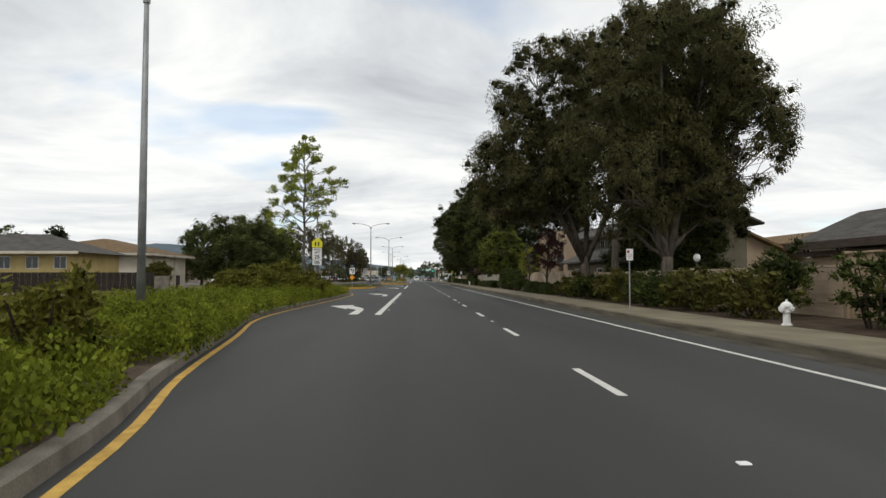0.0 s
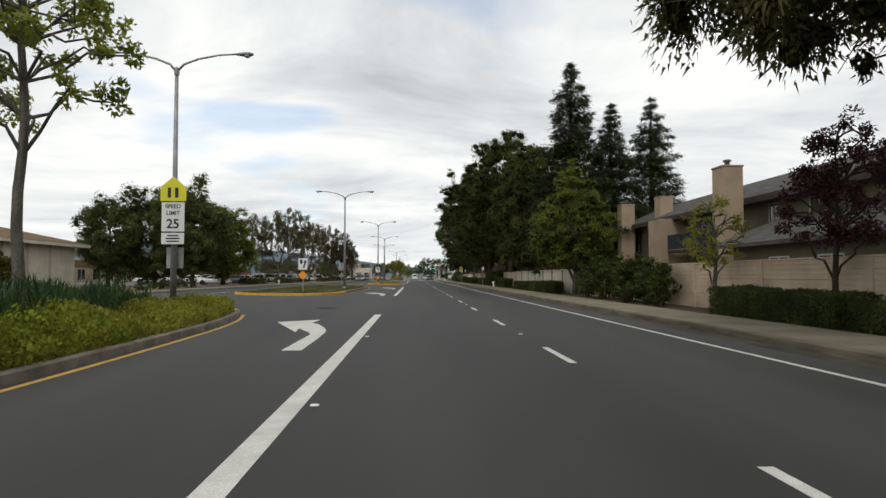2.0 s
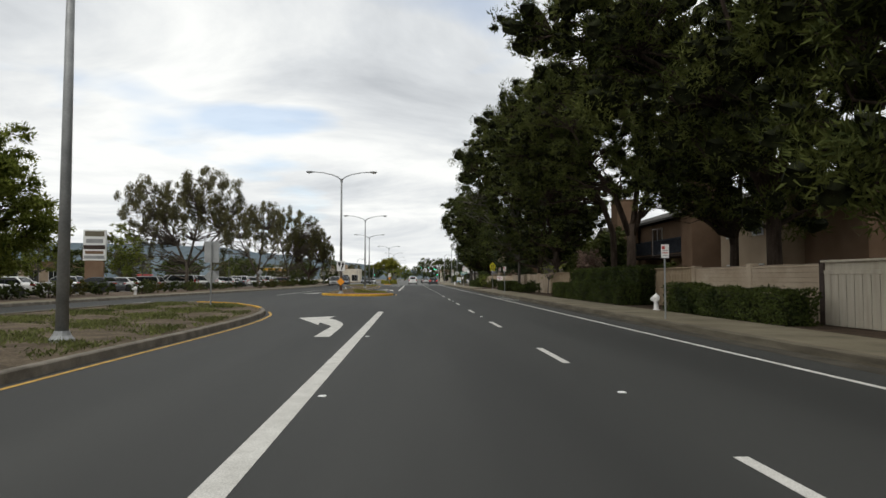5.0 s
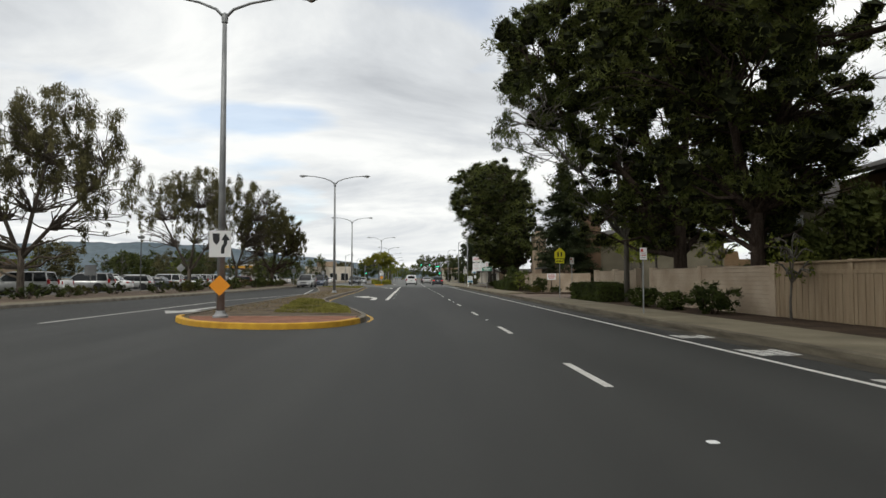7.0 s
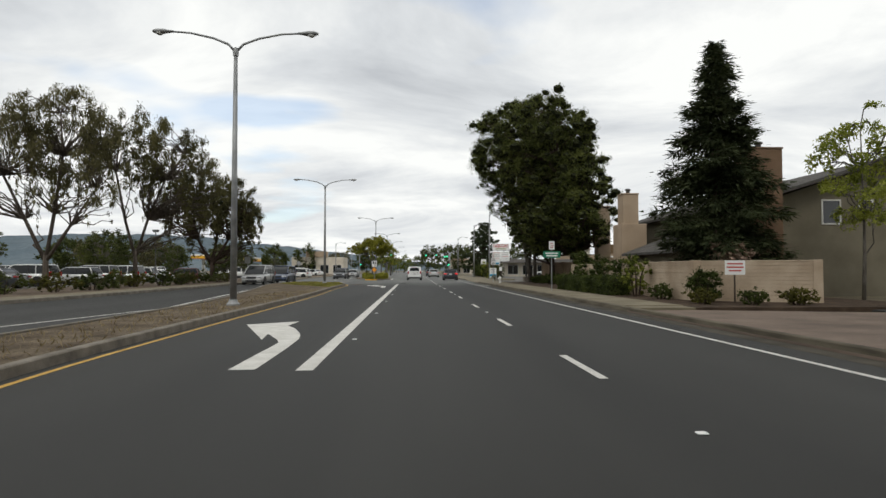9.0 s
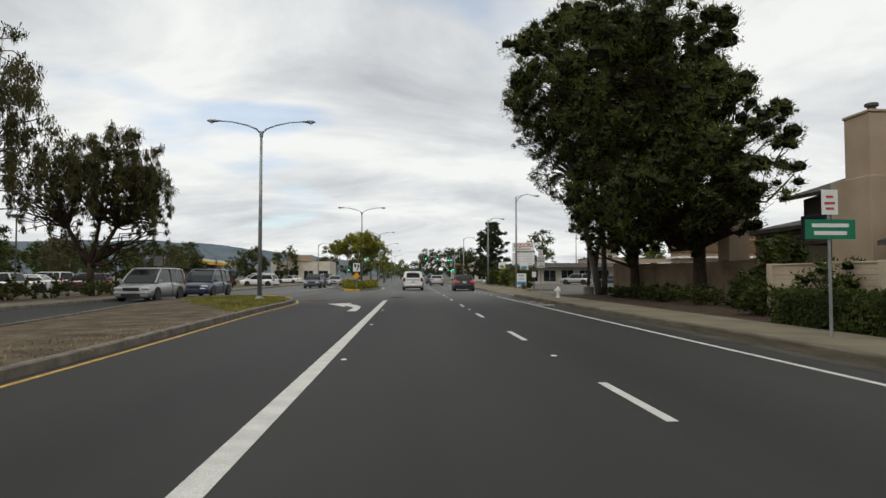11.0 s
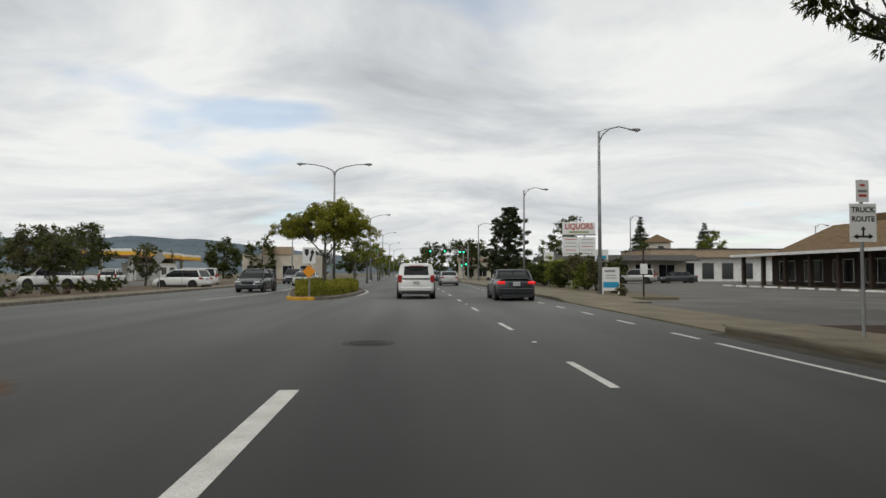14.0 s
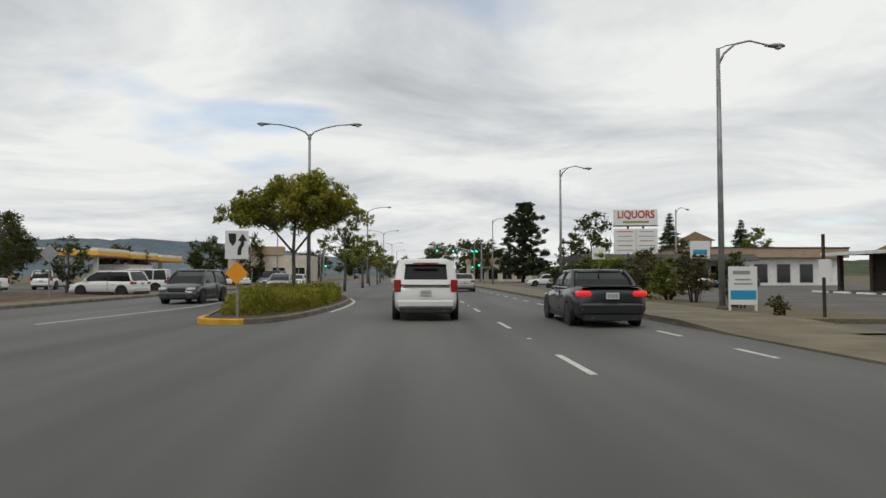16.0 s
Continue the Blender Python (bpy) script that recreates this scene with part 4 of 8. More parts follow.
# big gums beside the first stretch
def forked(r, fork, limbs):
    """Trunks that part at a height: a bole of radius r and limbs given as lists of (x, y, z)."""
    top = (0.0, 0.0, fork)
    res = [[(0, 0, -0.2, r * 1.25), (0.02, 0, 0.5, r), (0.0, 0.02, fork * 0.6, r * 0.88), (*top, r * 0.8)]]
    for k, pts in enumerate(limbs):
        n = len(pts)
        res.append([(0.0, 0.0, fork * 0.8, r * 0.62)] + [(*p, r * (0.56 - 0.5 * (j + 1) / n) + 0.03) for j, p in enumerate(pts)])
    return res


tree("gum_tree", "huge dark green gum tree with forked pale trunk", 11.6, 44.0,
     forked(0.33, 2.6, [[(-0.8, 0, 4.6), (-1.7, 0.2, 7.6), (-2.4, 0, 10.8), (-3.0, 0.3, 14.0)], [(0.3, 0.4, 5.5), (0.1, 0.8, 9.5), (0.7, 1.0, 14.5)], [(1.2, -0.4, 5.0), (2.2, -0.6, 8.5), (3.2, -0.2, 12.0)], [(-1.8, -0.6, 5.2), (-3.8, -0.8, 7.4), (-5.2, -0.6, 9.2)]]),
     cushions(3, [(-3.6, 0.2, 8.6, 4.0, 3.6, 3.8, 44, 1.05), (-1.6, 0.5, 13.2, 4.4, 4.0, 4.6, 48, 1.1), (2.4, 0.2, 11.2, 4.6, 4.0, 5.2, 46, 1.1), (0.2, 0.6, 16.0, 2.6, 2.6, 2.2, 16, 0.9), (-4.6, 0.2, 7.6, 3.2, 3.0, 2.7, 26, 0.85), (0.2, 0.6, 8.0, 3.6, 3.2, 2.8, 24, 0.9), (-1.4, 1.2, 5.6, 2.6, 2.4, 1.4, 10, 0.7)], bare=0.3),
     L_EUC, M_BARK_PALE, 640, (0.20, 0.07), 3, droop=0.8, spray=0.5, flat=0.95, group="roadside gums", core=0.38, inside=M_CORE_SHADE)
tree("gum_tree", "huge dark gum tree with drooping olive leaves", 12.2, 31.0,
     forked(0.34, 2.2, [[(-0.7, 0.2, 4.4), (-1.4, 0.2, 8.0), (-1.6, 0.4, 11.0)], [(0.8, 0.3, 5.0), (1.6, 0.4, 8.5), (2.2, 0.5, 11.5)], [(0.2, 0.8, 5.5), (0.4, 1.4, 12.5)]]),
     cushions(8, [(0.4, 0.3, 11.4, 4.0, 3.8, 3.6, 50, 1.05), (3.0, 0.3, 8.4, 3.0, 3.2, 3.8, 46, 0.95), (1.5, 0.2, 5.6, 2.3, 2.6, 2.2, 22, 0.85), (-1.8, 0.4, 7.0, 2.8, 3.0, 3.6, 30, 0.95)], bare=0.3),
     L_EUC, M_BARK_PALE, 700, (0.19, 0.065), 8, droop=0.8, spray=0.5, flat=0.95, group="roadside gums", core=0.32, inside=M_CORE_SHADE)
tree("gum_tree", "tall dark gum tree with a thick straight trunk", 12.7, 40.4,
     forked(0.40, 3.6, [[(0.6, -0.4, 6.5), (1.4, -0.8, 11.0), (1.8, -1.2, 15.0)], [(1.4, -0.6, 6.0), (3.4, -1.6, 9.0), (4.6, -2.2, 12.0)]]),
     cushions(15, [(2.8, -2.2, 12.4, 4.2, 4.0, 5.0, 46, 1.15), (3.1, -2.4, 5.6, 3.6, 3.4, 3.2, 26, 1.1), (2.4, -0.8, 7.6, 3.2, 2.8, 3.6, 30, 0.95)], bare=0.1),
     L_EUC, M_BARK_PALE, 420, (0.25, 0.085), 15, droop=0.8, spray=0.5, flat=0.95, group="roadside gums", core=0.6, inside=M_CORE_SHADE)

# light green tree, redwoods and pines
rng = np.random.default_rng(21)
lp = [(1.12 * math.cos(a) * s, 1.12 * math.sin(a) * s, z, r) for z, s, r, k in ((2.2, 1.3, 0.8, 8), (2.9, 1.75, 0.8, 11), (3.7, 1.95, 0.8, 12), (4.6, 1.8, 0.8, 11), (5.4, 1.5, 0.75, 9), (6.2, 1.15, 0.7, 8), (7.0, 0.75, 0.65, 6), (7.7, 0.35, 0.55, 4), (8.3, 0.0, 0.45, 1))
      for a in (math.tau * j / k + z + rng.uniform(-0.2, 0.2) for j in range(k))] + [(0, 0, 3.4, 1.2), (0, 0, 5.2, 1.1)]
tree("light_green_tree", "light green cone-shaped tree with upright leaf clusters", 10.0, 74.6, [[(0, 0, -0.1, 0.17), (0.1, 0, 1.4, 0.13), (0.05, 0.1, 3.5, 0.1), (0, 0, 6.5, 0.04)], [(0, 0.1, 0.9, 0.09), (-0.5, 0.3, 2.4, 0.06)]],
     lp, L_LIGHT, M_BARK_GREY, 1200, (0.15, 0.08), 22, droop=-0.4, spray=0.8, core=0.7, inside=M_CORE_SHADE)
conifer("redwood_tree", "tall dark redwood with tiered drooping boughs", 13.2, 88.0, 19.6, 5.2, 31, open_top=0.05, tiers=30, group="redwoods")
conifer("redwood_tree", "slender dark redwood with tiered boughs", 17.8, 92.0, 17.2, 4.4, 32, open_top=0.05, tiers=28, group="redwoods")
conifer("redwood_tree", "tall dark redwood behind the apartment roofs", 23.6, 97.5, 19.4, 5.2, 33, open_top=0.05, tiers=28, group="redwoods")
conifer("redwood_tree", "dense dark conifer behind a low wall", 14.1, 173.3, 11.9, 3.25, 34, tiers=34, group="redwoods")
NEEDLE = (0.20, 0.062)


def old_pine(label, x, y, trunks, lobes, seed, per=470, core=0.66, bare=0.2, group="roadside pines", size=NEEDLE, leaf=L_PINE, spray=0.9):
    """A broad old pine: dark limbs and dense rounded cushions of needles, over cores coloured dark as inner shade."""
    return tree("pine_tree", label, x, y, trunks, cushions(seed, lobes, bare), leaf, M_BARK_DARK, per, size, seed, droop=-0.3, spray=spray, flat=0.82, group=group, core=core, inside=M_CORE_SHADE)


old_pine("big dense dark pine that overhangs the pavement", 12.8, 105.6, forked(0.28, 4.4, [[(-1.6, 0.3, 7.5), (-4.4, 1.2, 9.6), (-7.4, 2.0, 10.6)], [(-0.8, 0, 8.0), (-2.0, 0.4, 13.0)], [(0.6, -0.4, 7.5), (1.0, -0.6, 11.0)]]),
         [(-2.6, -0.6, 10.8, 4.6, 4.6, 5.8, 70, 1.05), (-6.6, 2.0, 10.8, 3.0, 2.6, 2.6, 26, 0.85), (0.4, 0.6, 7.4, 3.2, 3.4, 4.4, 30, 0.95)], 41)
old_pine("big dark pine with rounded cushions of needles", 11.4, 96.5, forked(0.24, 3.5, [[(-0.6, 0, 6.0), (-1.0, 0, 10.5)], [(0.8, 0.2, 6.5), (1.2, 0, 10.0)]]),
         [(0, 0, 7.6, 4.2, 4.2, 5.8, 66, 1.05)], 42, per=560, size=(0.26, 0.07))
old_pine("dark pine with low boughs beside the fence", 14.4, 111.6, forked(0.22, 3.0, [[(-0.6, 0, 5.5), (-1.0, 0, 9.0)], [(0.5, 0.2, 6.0), (0.6, 0.2, 10.0)]]),
         [(-0.8, 0, 9.6, 3.9, 3.4, 4.4, 46, 0.9), (-1.4, 0, 6.2, 3.0, 2.8, 2.2, 26, 0.75), (-1.2, -0.8, 5.2, 2.8, 2.4, 1.6, 24, 0.7)], 47, per=520, bare=0.0)
old_pine("old dark pine with a forked bare trunk", 12.95, 121.0, forked(0.30, 4.4, [[(-1.0, 0, 6.2), (-2.4, 0.1, 8.0), (-3.4, 0.2, 10.0), (-3.2, 0.2, 13.5)], [(0.5, 0.1, 7.0), (0.6, 0.2, 10.0), (1.2, 0.3, 14.0)], [(1.4, -0.4, 7.6), (3.0, -0.6, 10.0)]]),
         [(-2.6, 0, 12.0, 3.4, 3.4, 4.2, 30, 0.9), (1.6, 0.2, 12.2, 4.0, 3.6, 4.6, 34, 0.9), (3.2, -0.4, 8.6, 2.6, 2.6, 2.4, 14, 0.75), (-3.4, 0.2, 7.6, 1.6, 1.6, 1.5, 8, 0.6), (-0.4, 0.3, 9.2, 4.2, 3.4, 2.8, 26, 0.75), (1.8, 0.4, 7.0, 3.0, 2.6, 1.8, 16, 0.65), (-1.4, 0.2, 7.4, 2.4, 2.2, 1.7, 14, 0.6)], 43, per=700, core=0.5, bare=0.3, size=(0.22, 0.05))
old_pine("old dark pine with a long leaning trunk", 13.5, 126.2, [[(0, 0, -0.2, 0.26), (0.05, 0, 2.2, 0.22), (0, 0, 4.2, 0.2), (-0.7, 0, 6.2, 0.17), (-1.7, 0.2, 7.9, 0.15), (-3.2, 0.4, 9.6, 0.12), (-4.4, 0.5, 11.4, 0.08), (-5.0, 0.6, 13.4, 0.04)]],
         [(-5.0, 0.6, 11.2, 3.4, 3.6, 3.9, 46, 0.95), (-2.4, 0.8, 12.6, 2.8, 3.0, 3.0, 22, 0.85), (-3.8, 0.8, 8.2, 2.7, 2.6, 2.2, 22, 0.75)], 44, per=640, core=0.6, bare=0.3)
old_pine("huge dark pine with dense rounded cushions of needles", 11.9, 142.8, forked(0.32, 3.6, [[(-0.8, 1.0, 7.0), (-2.0, 2.4, 11.0), (-2.4, 3.0, 15.0)], [(-2.0, 1.4, 6.0), (-4.4, 3.0, 9.0), (-5.4, 3.6, 11.0)], [(0.6, 0.6, 7.5), (0.8, 1.0, 13.0)]]),
         [(-3.5, 3.6, 12.6, 4.0, 4.0, 4.2, 58, 1.0), (-0.2, 2.2, 14.0, 4.4, 4.2, 4.6, 54, 1.05), (0.6, 2.0, 7.2, 4.2, 3.6, 3.4, 40, 0.95), (-0.2, 2.4, 5.0, 4.2, 3.4, 2.2, 26, 0.8), (-0.4, 2.4, 4.0, 3.6, 3.2, 1.6, 24, 0.7)], 45, per=520)
old_pine("huge dark pine with dense rounded cushions of needles", 11.9, 136.4, forked(0.27, 3.4, [[(-0.8, 0.2, 7.0), (-1.4, 0.4, 11.0), (-1.0, 0.4, 15.0)], [(0.8, 0, 6.5), (1.6, 0.2, 10.0), (1.8, 0.2, 13.0)]]),
         [(-0.4, 0.6, 13.0, 4.6, 4.2, 4.6, 60, 1.0), (1.2, 0.8, 8.2, 4.0, 3.6, 3.0, 36, 0.9), (-2.8, 0.8, 9.4, 2.6, 2.6, 2.2, 16, 0.8), (0.8, 1.2, 5.8, 3.8, 3.2, 2.6, 26, 0.8), (0.6, 1.0, 4.1, 3.4, 3.0, 1.7, 26, 0.7)], 46, per=520)
tree("gum_tree", "tall gum tree with a straight grey trunk", 10.3, 145.2, [[(0, 0, -0.2, 0.15), (0, 0, 3.0, 0.12), (-0.4, 0, 6.5, 0.09), (-0.8, 0, 10.0, 0.05)], [(-0.1, 0, 3.6, 0.09), (-2.2, -0.1, 6.2, 0.06), (-4.2, -0.3, 8.2, 0.03)]],
     cushions(51, [(-4.2, -0.2, 8.0, 2.2, 2.2, 2.6, 26, 0.62), (-1.6, 0, 6.6, 2.0, 2.2, 2.2, 18, 0.6), (-0.6, 0, 10.0, 2.6, 2.6, 2.6, 18, 0.7)], bare=0.3), L_DARKBROAD, M_BARK_GREY, 900, (0.15, 0.055), 51, droop=0.7, spray=0.5, flat=0.9, core=0.0)
old_pine("huge rounded pine with a dense dark green crown", 13.6, 206.6, forked(0.30, 2.8, [[(-0.6, -0.4, 6.0), (-1.8, -1.0, 10.5), (-1.8, -1.2, 14.5)], [(0.6, 0, 6.5), (1.0, -0.4, 12.0)], [(-1.8, -0.4, 4.6), (-3.4, -0.8, 7.0)]]),
         [(-3.0, -1.0, 12.8, 4.7, 4.2, 4.6, 62, 1.05), (0.6, -0.8, 11.8, 4.0, 4.0, 4.8, 50, 1.05), (-0.8, -0.6, 6.0, 4.0, 3.8, 3.6, 40, 0.95), (-1.0, -0.6, 4.2, 3.4, 3.4, 1.8, 22, 0.75)], 53, core=0.52, group="corner pines")
old_pine("huge rounded pine with a dense dark green crown", 13.9, 198.4, forked(0.34, 2.6, [[(-0.8, 0, 6.0), (-1.6, 0.2, 10.5), (-1.4, 0.4, 13.5)], [(0.8, 0, 6.0), (1.2, 0.3, 10.5)]]),
         [(-2.7, 0.2, 11.6, 4.0, 4.2, 5.0, 62, 1.05), (-1.9, 0.0, 5.9, 3.8, 4.2, 3.2, 46, 0.95), (-0.4, -0.6, 8.4, 2.6, 3.0, 3.6, 24, 0.9), (-1.2, -0.2, 4.2, 3.4, 3.6, 1.8, 28, 0.75), (-0.5, -4.0, 6.4, 2.7, 3.0, 2.6, 26, 0.8)], 54, group="corner pines")
tree("gum_tree", "forked gum tree with dark trunks at the car park", 11.9, 208.0, [[(0, 0, -0.2, 0.26), (-0.35, 0, 1.6, 0.2), (-1.0, 0, 4.6, 0.17), (-1.6, 0, 7.4, 0.13), (-2.2, 0.2, 10.6, 0.09), (-2.6, 0.2, 14.2, 0.04)], [(0.35, 0.2, -0.2, 0.19), (0.3, 0.2, 3.5, 0.15), (0.2, 0.3, 8.0, 0.11), (0.2, 0.4, 13.0, 0.05)], [(-0.3, 0.1, 1.4, 0.13), (0.1, 0.1, 4.5, 0.1), (-0.4, 0.2, 8.0, 0.06)]],
     cushions(55, [(-3.4, -0.2, 12.4, 2.4, 2.6, 4.4, 36, 0.68), (-1.4, 0.2, 9.6, 2.2, 2.4, 5.2, 34, 0.66), (-2.8, -0.2, 8.0, 1.6, 1.8, 2.2, 12, 0.55), (0.2, 0.3, 12.8, 2.2, 2.2, 3.4, 18, 0.7)], bare=0.2), L_DARKBROAD, M_BARK_GREY, 900, (0.16, 0.06), 55, droop=0.7, spray=0.5, flat=0.95, core=0.3, inside=M_CORE_SHADE)

# small trees behind the wall
def small_tree(name, label, x, y, h, w, seed, leaf, bark=M_BARK_GREY, n=14, per=240, size=(0.16, 0.10), low=0.4, tr=0.07, group="", stems=1, core=0.4, twigs=True):
    rng = np.random.default_rng(seed)
    trunks = []
    for s in range(stems):
        a = seed + s * math.tau / max(stems, 1)
        o = 0.0 if stems == 1 else w * 0.5
        trunks.append([(math.cos(a) * o * f + 0.06 * math.sin(seed + 5 * f), math.sin(a) * o * f + 0.06 * math.cos(seed + 4 * f), h * 0.88 * f - 0.05, tr * (1.15 - f) + 0.008) for f in (0, 0.25, 0.5, 0.75, 1.0)])
    puffs = crown(rng, n, (0, 0, h * (1 + low) / 2), (w, w, h * (1 - low) / 2), w * 0.34, keep=0.3, lobed=0.08)
    return tree(name, label, x, y, trunks, puffs, leaf, bark, per, size, seed, droop=0.1, spray=0.6, group=group, core=core, twigs=twigs)


small_tree("plum_tree", "small purple-leaved plum tree beside the wall", 10.05, 49.2, 4.9, 1.3, 61, L_PLUM, M_BARK_DARK, n=40, per=1500, size=(0.09, 0.06), low=0.34, core=0, twigs=False)
small_tree("young_tree", "young yellow-green tree in front of the wall", 9.6, 54.6, 3.7, 1.0, 62, L_ISLAND, n=28, per=900, size=(0.09, 0.055), low=0.3, core=0)
small_tree("young_tree", "slim young tree with pale spring leaves", 19.4, 171.0, 8.4, 1.8, 63, L_SPRING, n=34, per=520, low=0.35, tr=0.07, core=0)
small_tree("young_tree", "slim young tree with pale spring leaves", 18.0, 164.8, 7.0, 1.7, 64, L_SPRING, n=38, per=560, low=0.3, tr=0.07, core=0)
small_tree("young_tree", "yellow-green tree behind the block wall", 14.2, 151.5, 5.6, 1.5, 65, L_LIGHT, n=18, per=420, low=0.35, tr=0.07)
small_tree("young_tree", "yellow-green tree behind the block wall", 16.6, 148.5, 5.0, 1.4, 66, L_SPRING, n=18, per=420, low=0.35, tr=0.07)
small_tree("sapling", "thin sapling with sparse leaves before the fence", 10.3, 131.8, 2.5, 0.8, 67, L_LIGHT, n=14, per=260, low=0.4, tr=0.03, core=0, size=(0.12, 0.07))
bush("blossom_bush", "bush with faded pink blossom behind the fence", 12.4, 128.2, 1.1, 1.3, 3.4, 68, L_FLOWER, per=180, size=(0.12, 0.08))
bush("blossom_bush", "bush with faded pink blossom behind the wall", 13.2, 170.6, 0.9, 1.6, 2.3, 69, L_FLOWER, per=240, size=(0.10, 0.07))

for k, (x, y, rx, ry, h) in enumerate(((14.1, 118.4, 1.2, 1.5, 1.9), (14.6, 130.0, 1.7, 2.0, 4.8), (13.9, 134.0, 1.5, 1.6, 4.0), (14.2, 138.4, 1.5, 1.6, 3.2))):
    bush("garden_shrub", "tall dark shrub behind the garden fence", x, y, rx, ry, h, 700 + k, L_PINE, per=230, size=(0.16, 0.07), group="garden shrubs")
for k, (x, y, rx, ry, h) in enumerate(((14.9, 35.0, 1.8, 2.2, 4.8), (14.4, 39.5, 1.7, 2.0, 4.6), (14.6, 44.2, 1.7, 1.8, 4.2))):
    bush("garden_shrub", "tall dark shrub below the gum trees", x, y, rx, ry, h, 711 + k, L_HEDGE, per=520, size=(0.13, 0.06), group="garden shrubs", inside=M_CORE_SHADE)
# shrubs and hedges in the right-hand strip
for k, (x, y, rx, ry, h) in enumerate(((9.9, 3.0, 0.9, 1.6, 1.9), (9.9, 7.0, 0.9, 1.9, 1.7), (10.1, 11.2, 0.9, 1.8, 1.6), (10.3, 14.2, 0.8, 0.9, 2.0), (9.7, 18.2, 0.9, 1.6, 1.45), (9.8, 22.2, 1.0, 2.0, 1.5), (9.6, 25.8, 1.0, 1.8, 1.5), (9.7, 29.0, 0.9, 1.7, 1.4),
                                       (9.9, 32.4, 0.9, 1.9, 1.5), (9.6, 35.6, 0.9, 1.6, 1.3), (9.8, 38.8, 0.9, 1.7, 1.4), (9.5, 41.4, 0.8, 1.2, 1.1), (11.2, 19.4, 0.8, 1.3, 2.15), (11.2, 26.0, 0.8, 2.4, 1.6), (11.2, 34.0, 0.7, 2.6, 1.6))):
    bush("roadside_shrub", "dense olive green roadside shrub with a ragged top", x, y, rx, ry, h, 100 + k, L_COVER_OLIVE if k % 3 else L_HEDGE, per=720, size=(0.10, 0.052), group="roadside shrubs", rough=1.1)
for k, (y0, y1, h) in enumerate(((44.2, 47.4, 0.62), (47.6, 51.2, 0.75), (51.4, 53.6, 0.8))):
    hedge("clipped_hedge", "low clipped dark green hedge beside the pavement", 8.95, 10.0, y0, y1, h, 120 + k, per=1000, size=(0.06, 0.04), group="clipped hedges")
for k, (x, y, rx, ry, h) in enumerate(((9.7, 60.2, 0.8, 1.7, 1.9), (9.9, 63.4, 0.9, 1.8, 2.2), (9.7, 66.8, 0.9, 1.7, 2.1), (9.6, 69.6, 0.8, 1.3, 1.6), (9.2, 58.3, 0.45, 0.6, 0.9), (9.1, 62.0, 0.5, 0.8, 0.9))):
    bush("large_shrub", "large dark green shrub in front of the wall", x, y, rx, ry, h, 130 + k, L_HEDGE, per=1700, size=(0.07, 0.042), group="large shrubs")
for k, (y0, y1, h) in enumerate(((76.2, 81.0, 0.75), (81.2, 86.4, 0.7), (86.6, 92.5, 0.65), (104.0, 106.0, 0.95), (98.4, 103.6, 0.85))):
    hedge("clipped_hedge", "low clipped dark green hedge along the fence", 8.95, 9.75, y0, y1, h, 140 + k, group="clipped hedges")
hedge("tall_hedge", "tall clipped dark green hedge over the wall", 9.9, 11.2, 111.2, 123.6, 1.66, 150, per=480, wild=0.16)
hedge("clipped_hedge", "low clipped hedge in front of a tall one", 9.0, 9.85, 111.0, 116.0, 0.95, 151, group="clipped hedges")
hedge("clipped_hedge", "low clipped hedge in front of a tall one", 9.0, 9.85, 116.3, 121.0, 0.9, 152, group="clipped hedges")
hedge("clipped_hedge", "low clipped hedge beside the fence", 8.95, 9.75, 121.4, 124.4, 0.85, 153, group="clipped hedges")
for k, (x, y, rx, ry, h) in enumerate(((9.7, 135.2, 0.65, 1.4, 1.0), (9.4, 137.6, 0.6, 0.9, 0.7), (9.3, 140.4, 0.6, 1.2, 0.85), (9.5, 148.8, 0.7, 1.5, 0.8))):
    bush("low_shrub", "low dark green shrub before the block wall", x, y, rx, ry, h, 160 + k, L_HEDGE, per=900, size=(0.075, 0.045), n=24, group="low shrubs")
hedge("clipped_hedge", "clipped hedge at the corner of the driveway", 8.95, 10.4, 145.2, 150.6, 0.85, 166, group="clipped hedges")
for k, (x, y, rx, ry, h) in enumerate(((10.6, 167.0, 0.6, 0.8, 1.2), (9.9, 165.6, 0.5, 0.8, 0.5), (11.4, 165.2, 0.6, 0.7, 0.5), (12.8, 164.9, 0.7, 0.6, 0.6), (10.0, 169.6, 0.5, 0.9, 0.6))):
    bush("low_shrub", "low shrub around the corner wall", x, y, rx, ry, h, 170 + k, L_HEDGE if k % 2 == 0 else L_COVER_OLIVE, per=900, size=(0.075, 0.045), n=20, group="low shrubs")
bush("column_shrub", "upright light green shrub beside the wall", 9.9, 172.2, 0.6, 0.6, 1.9, 176, L_LIGHT, per=420, size=(0.10, 0.05))
for k, (y0, y1, h) in enumerate(((173.2, 177.4, 0.85), (177.6, 183.6, 0.8))):
    hedge("clipped_hedge", "low clipped dark green hedge before the wall", 8.95, 9.9, y0, y1, h, 177 + k, group="clipped hedges")
for k, (x, y, rx, ry, h) in enumerate(((10.6, 175.6, 0.8, 1.8, 1.9), (10.7, 179.6, 0.8, 2.0, 2.0), (10.6, 183.4, 0.8, 1.6, 1.7))):
    bush("large_shrub", "large dark shrub behind a clipped hedge", x, y, rx, ry, h, 180 + k, L_HEDGE, per=420, size=(0.12, 0.065), group="large shrubs")
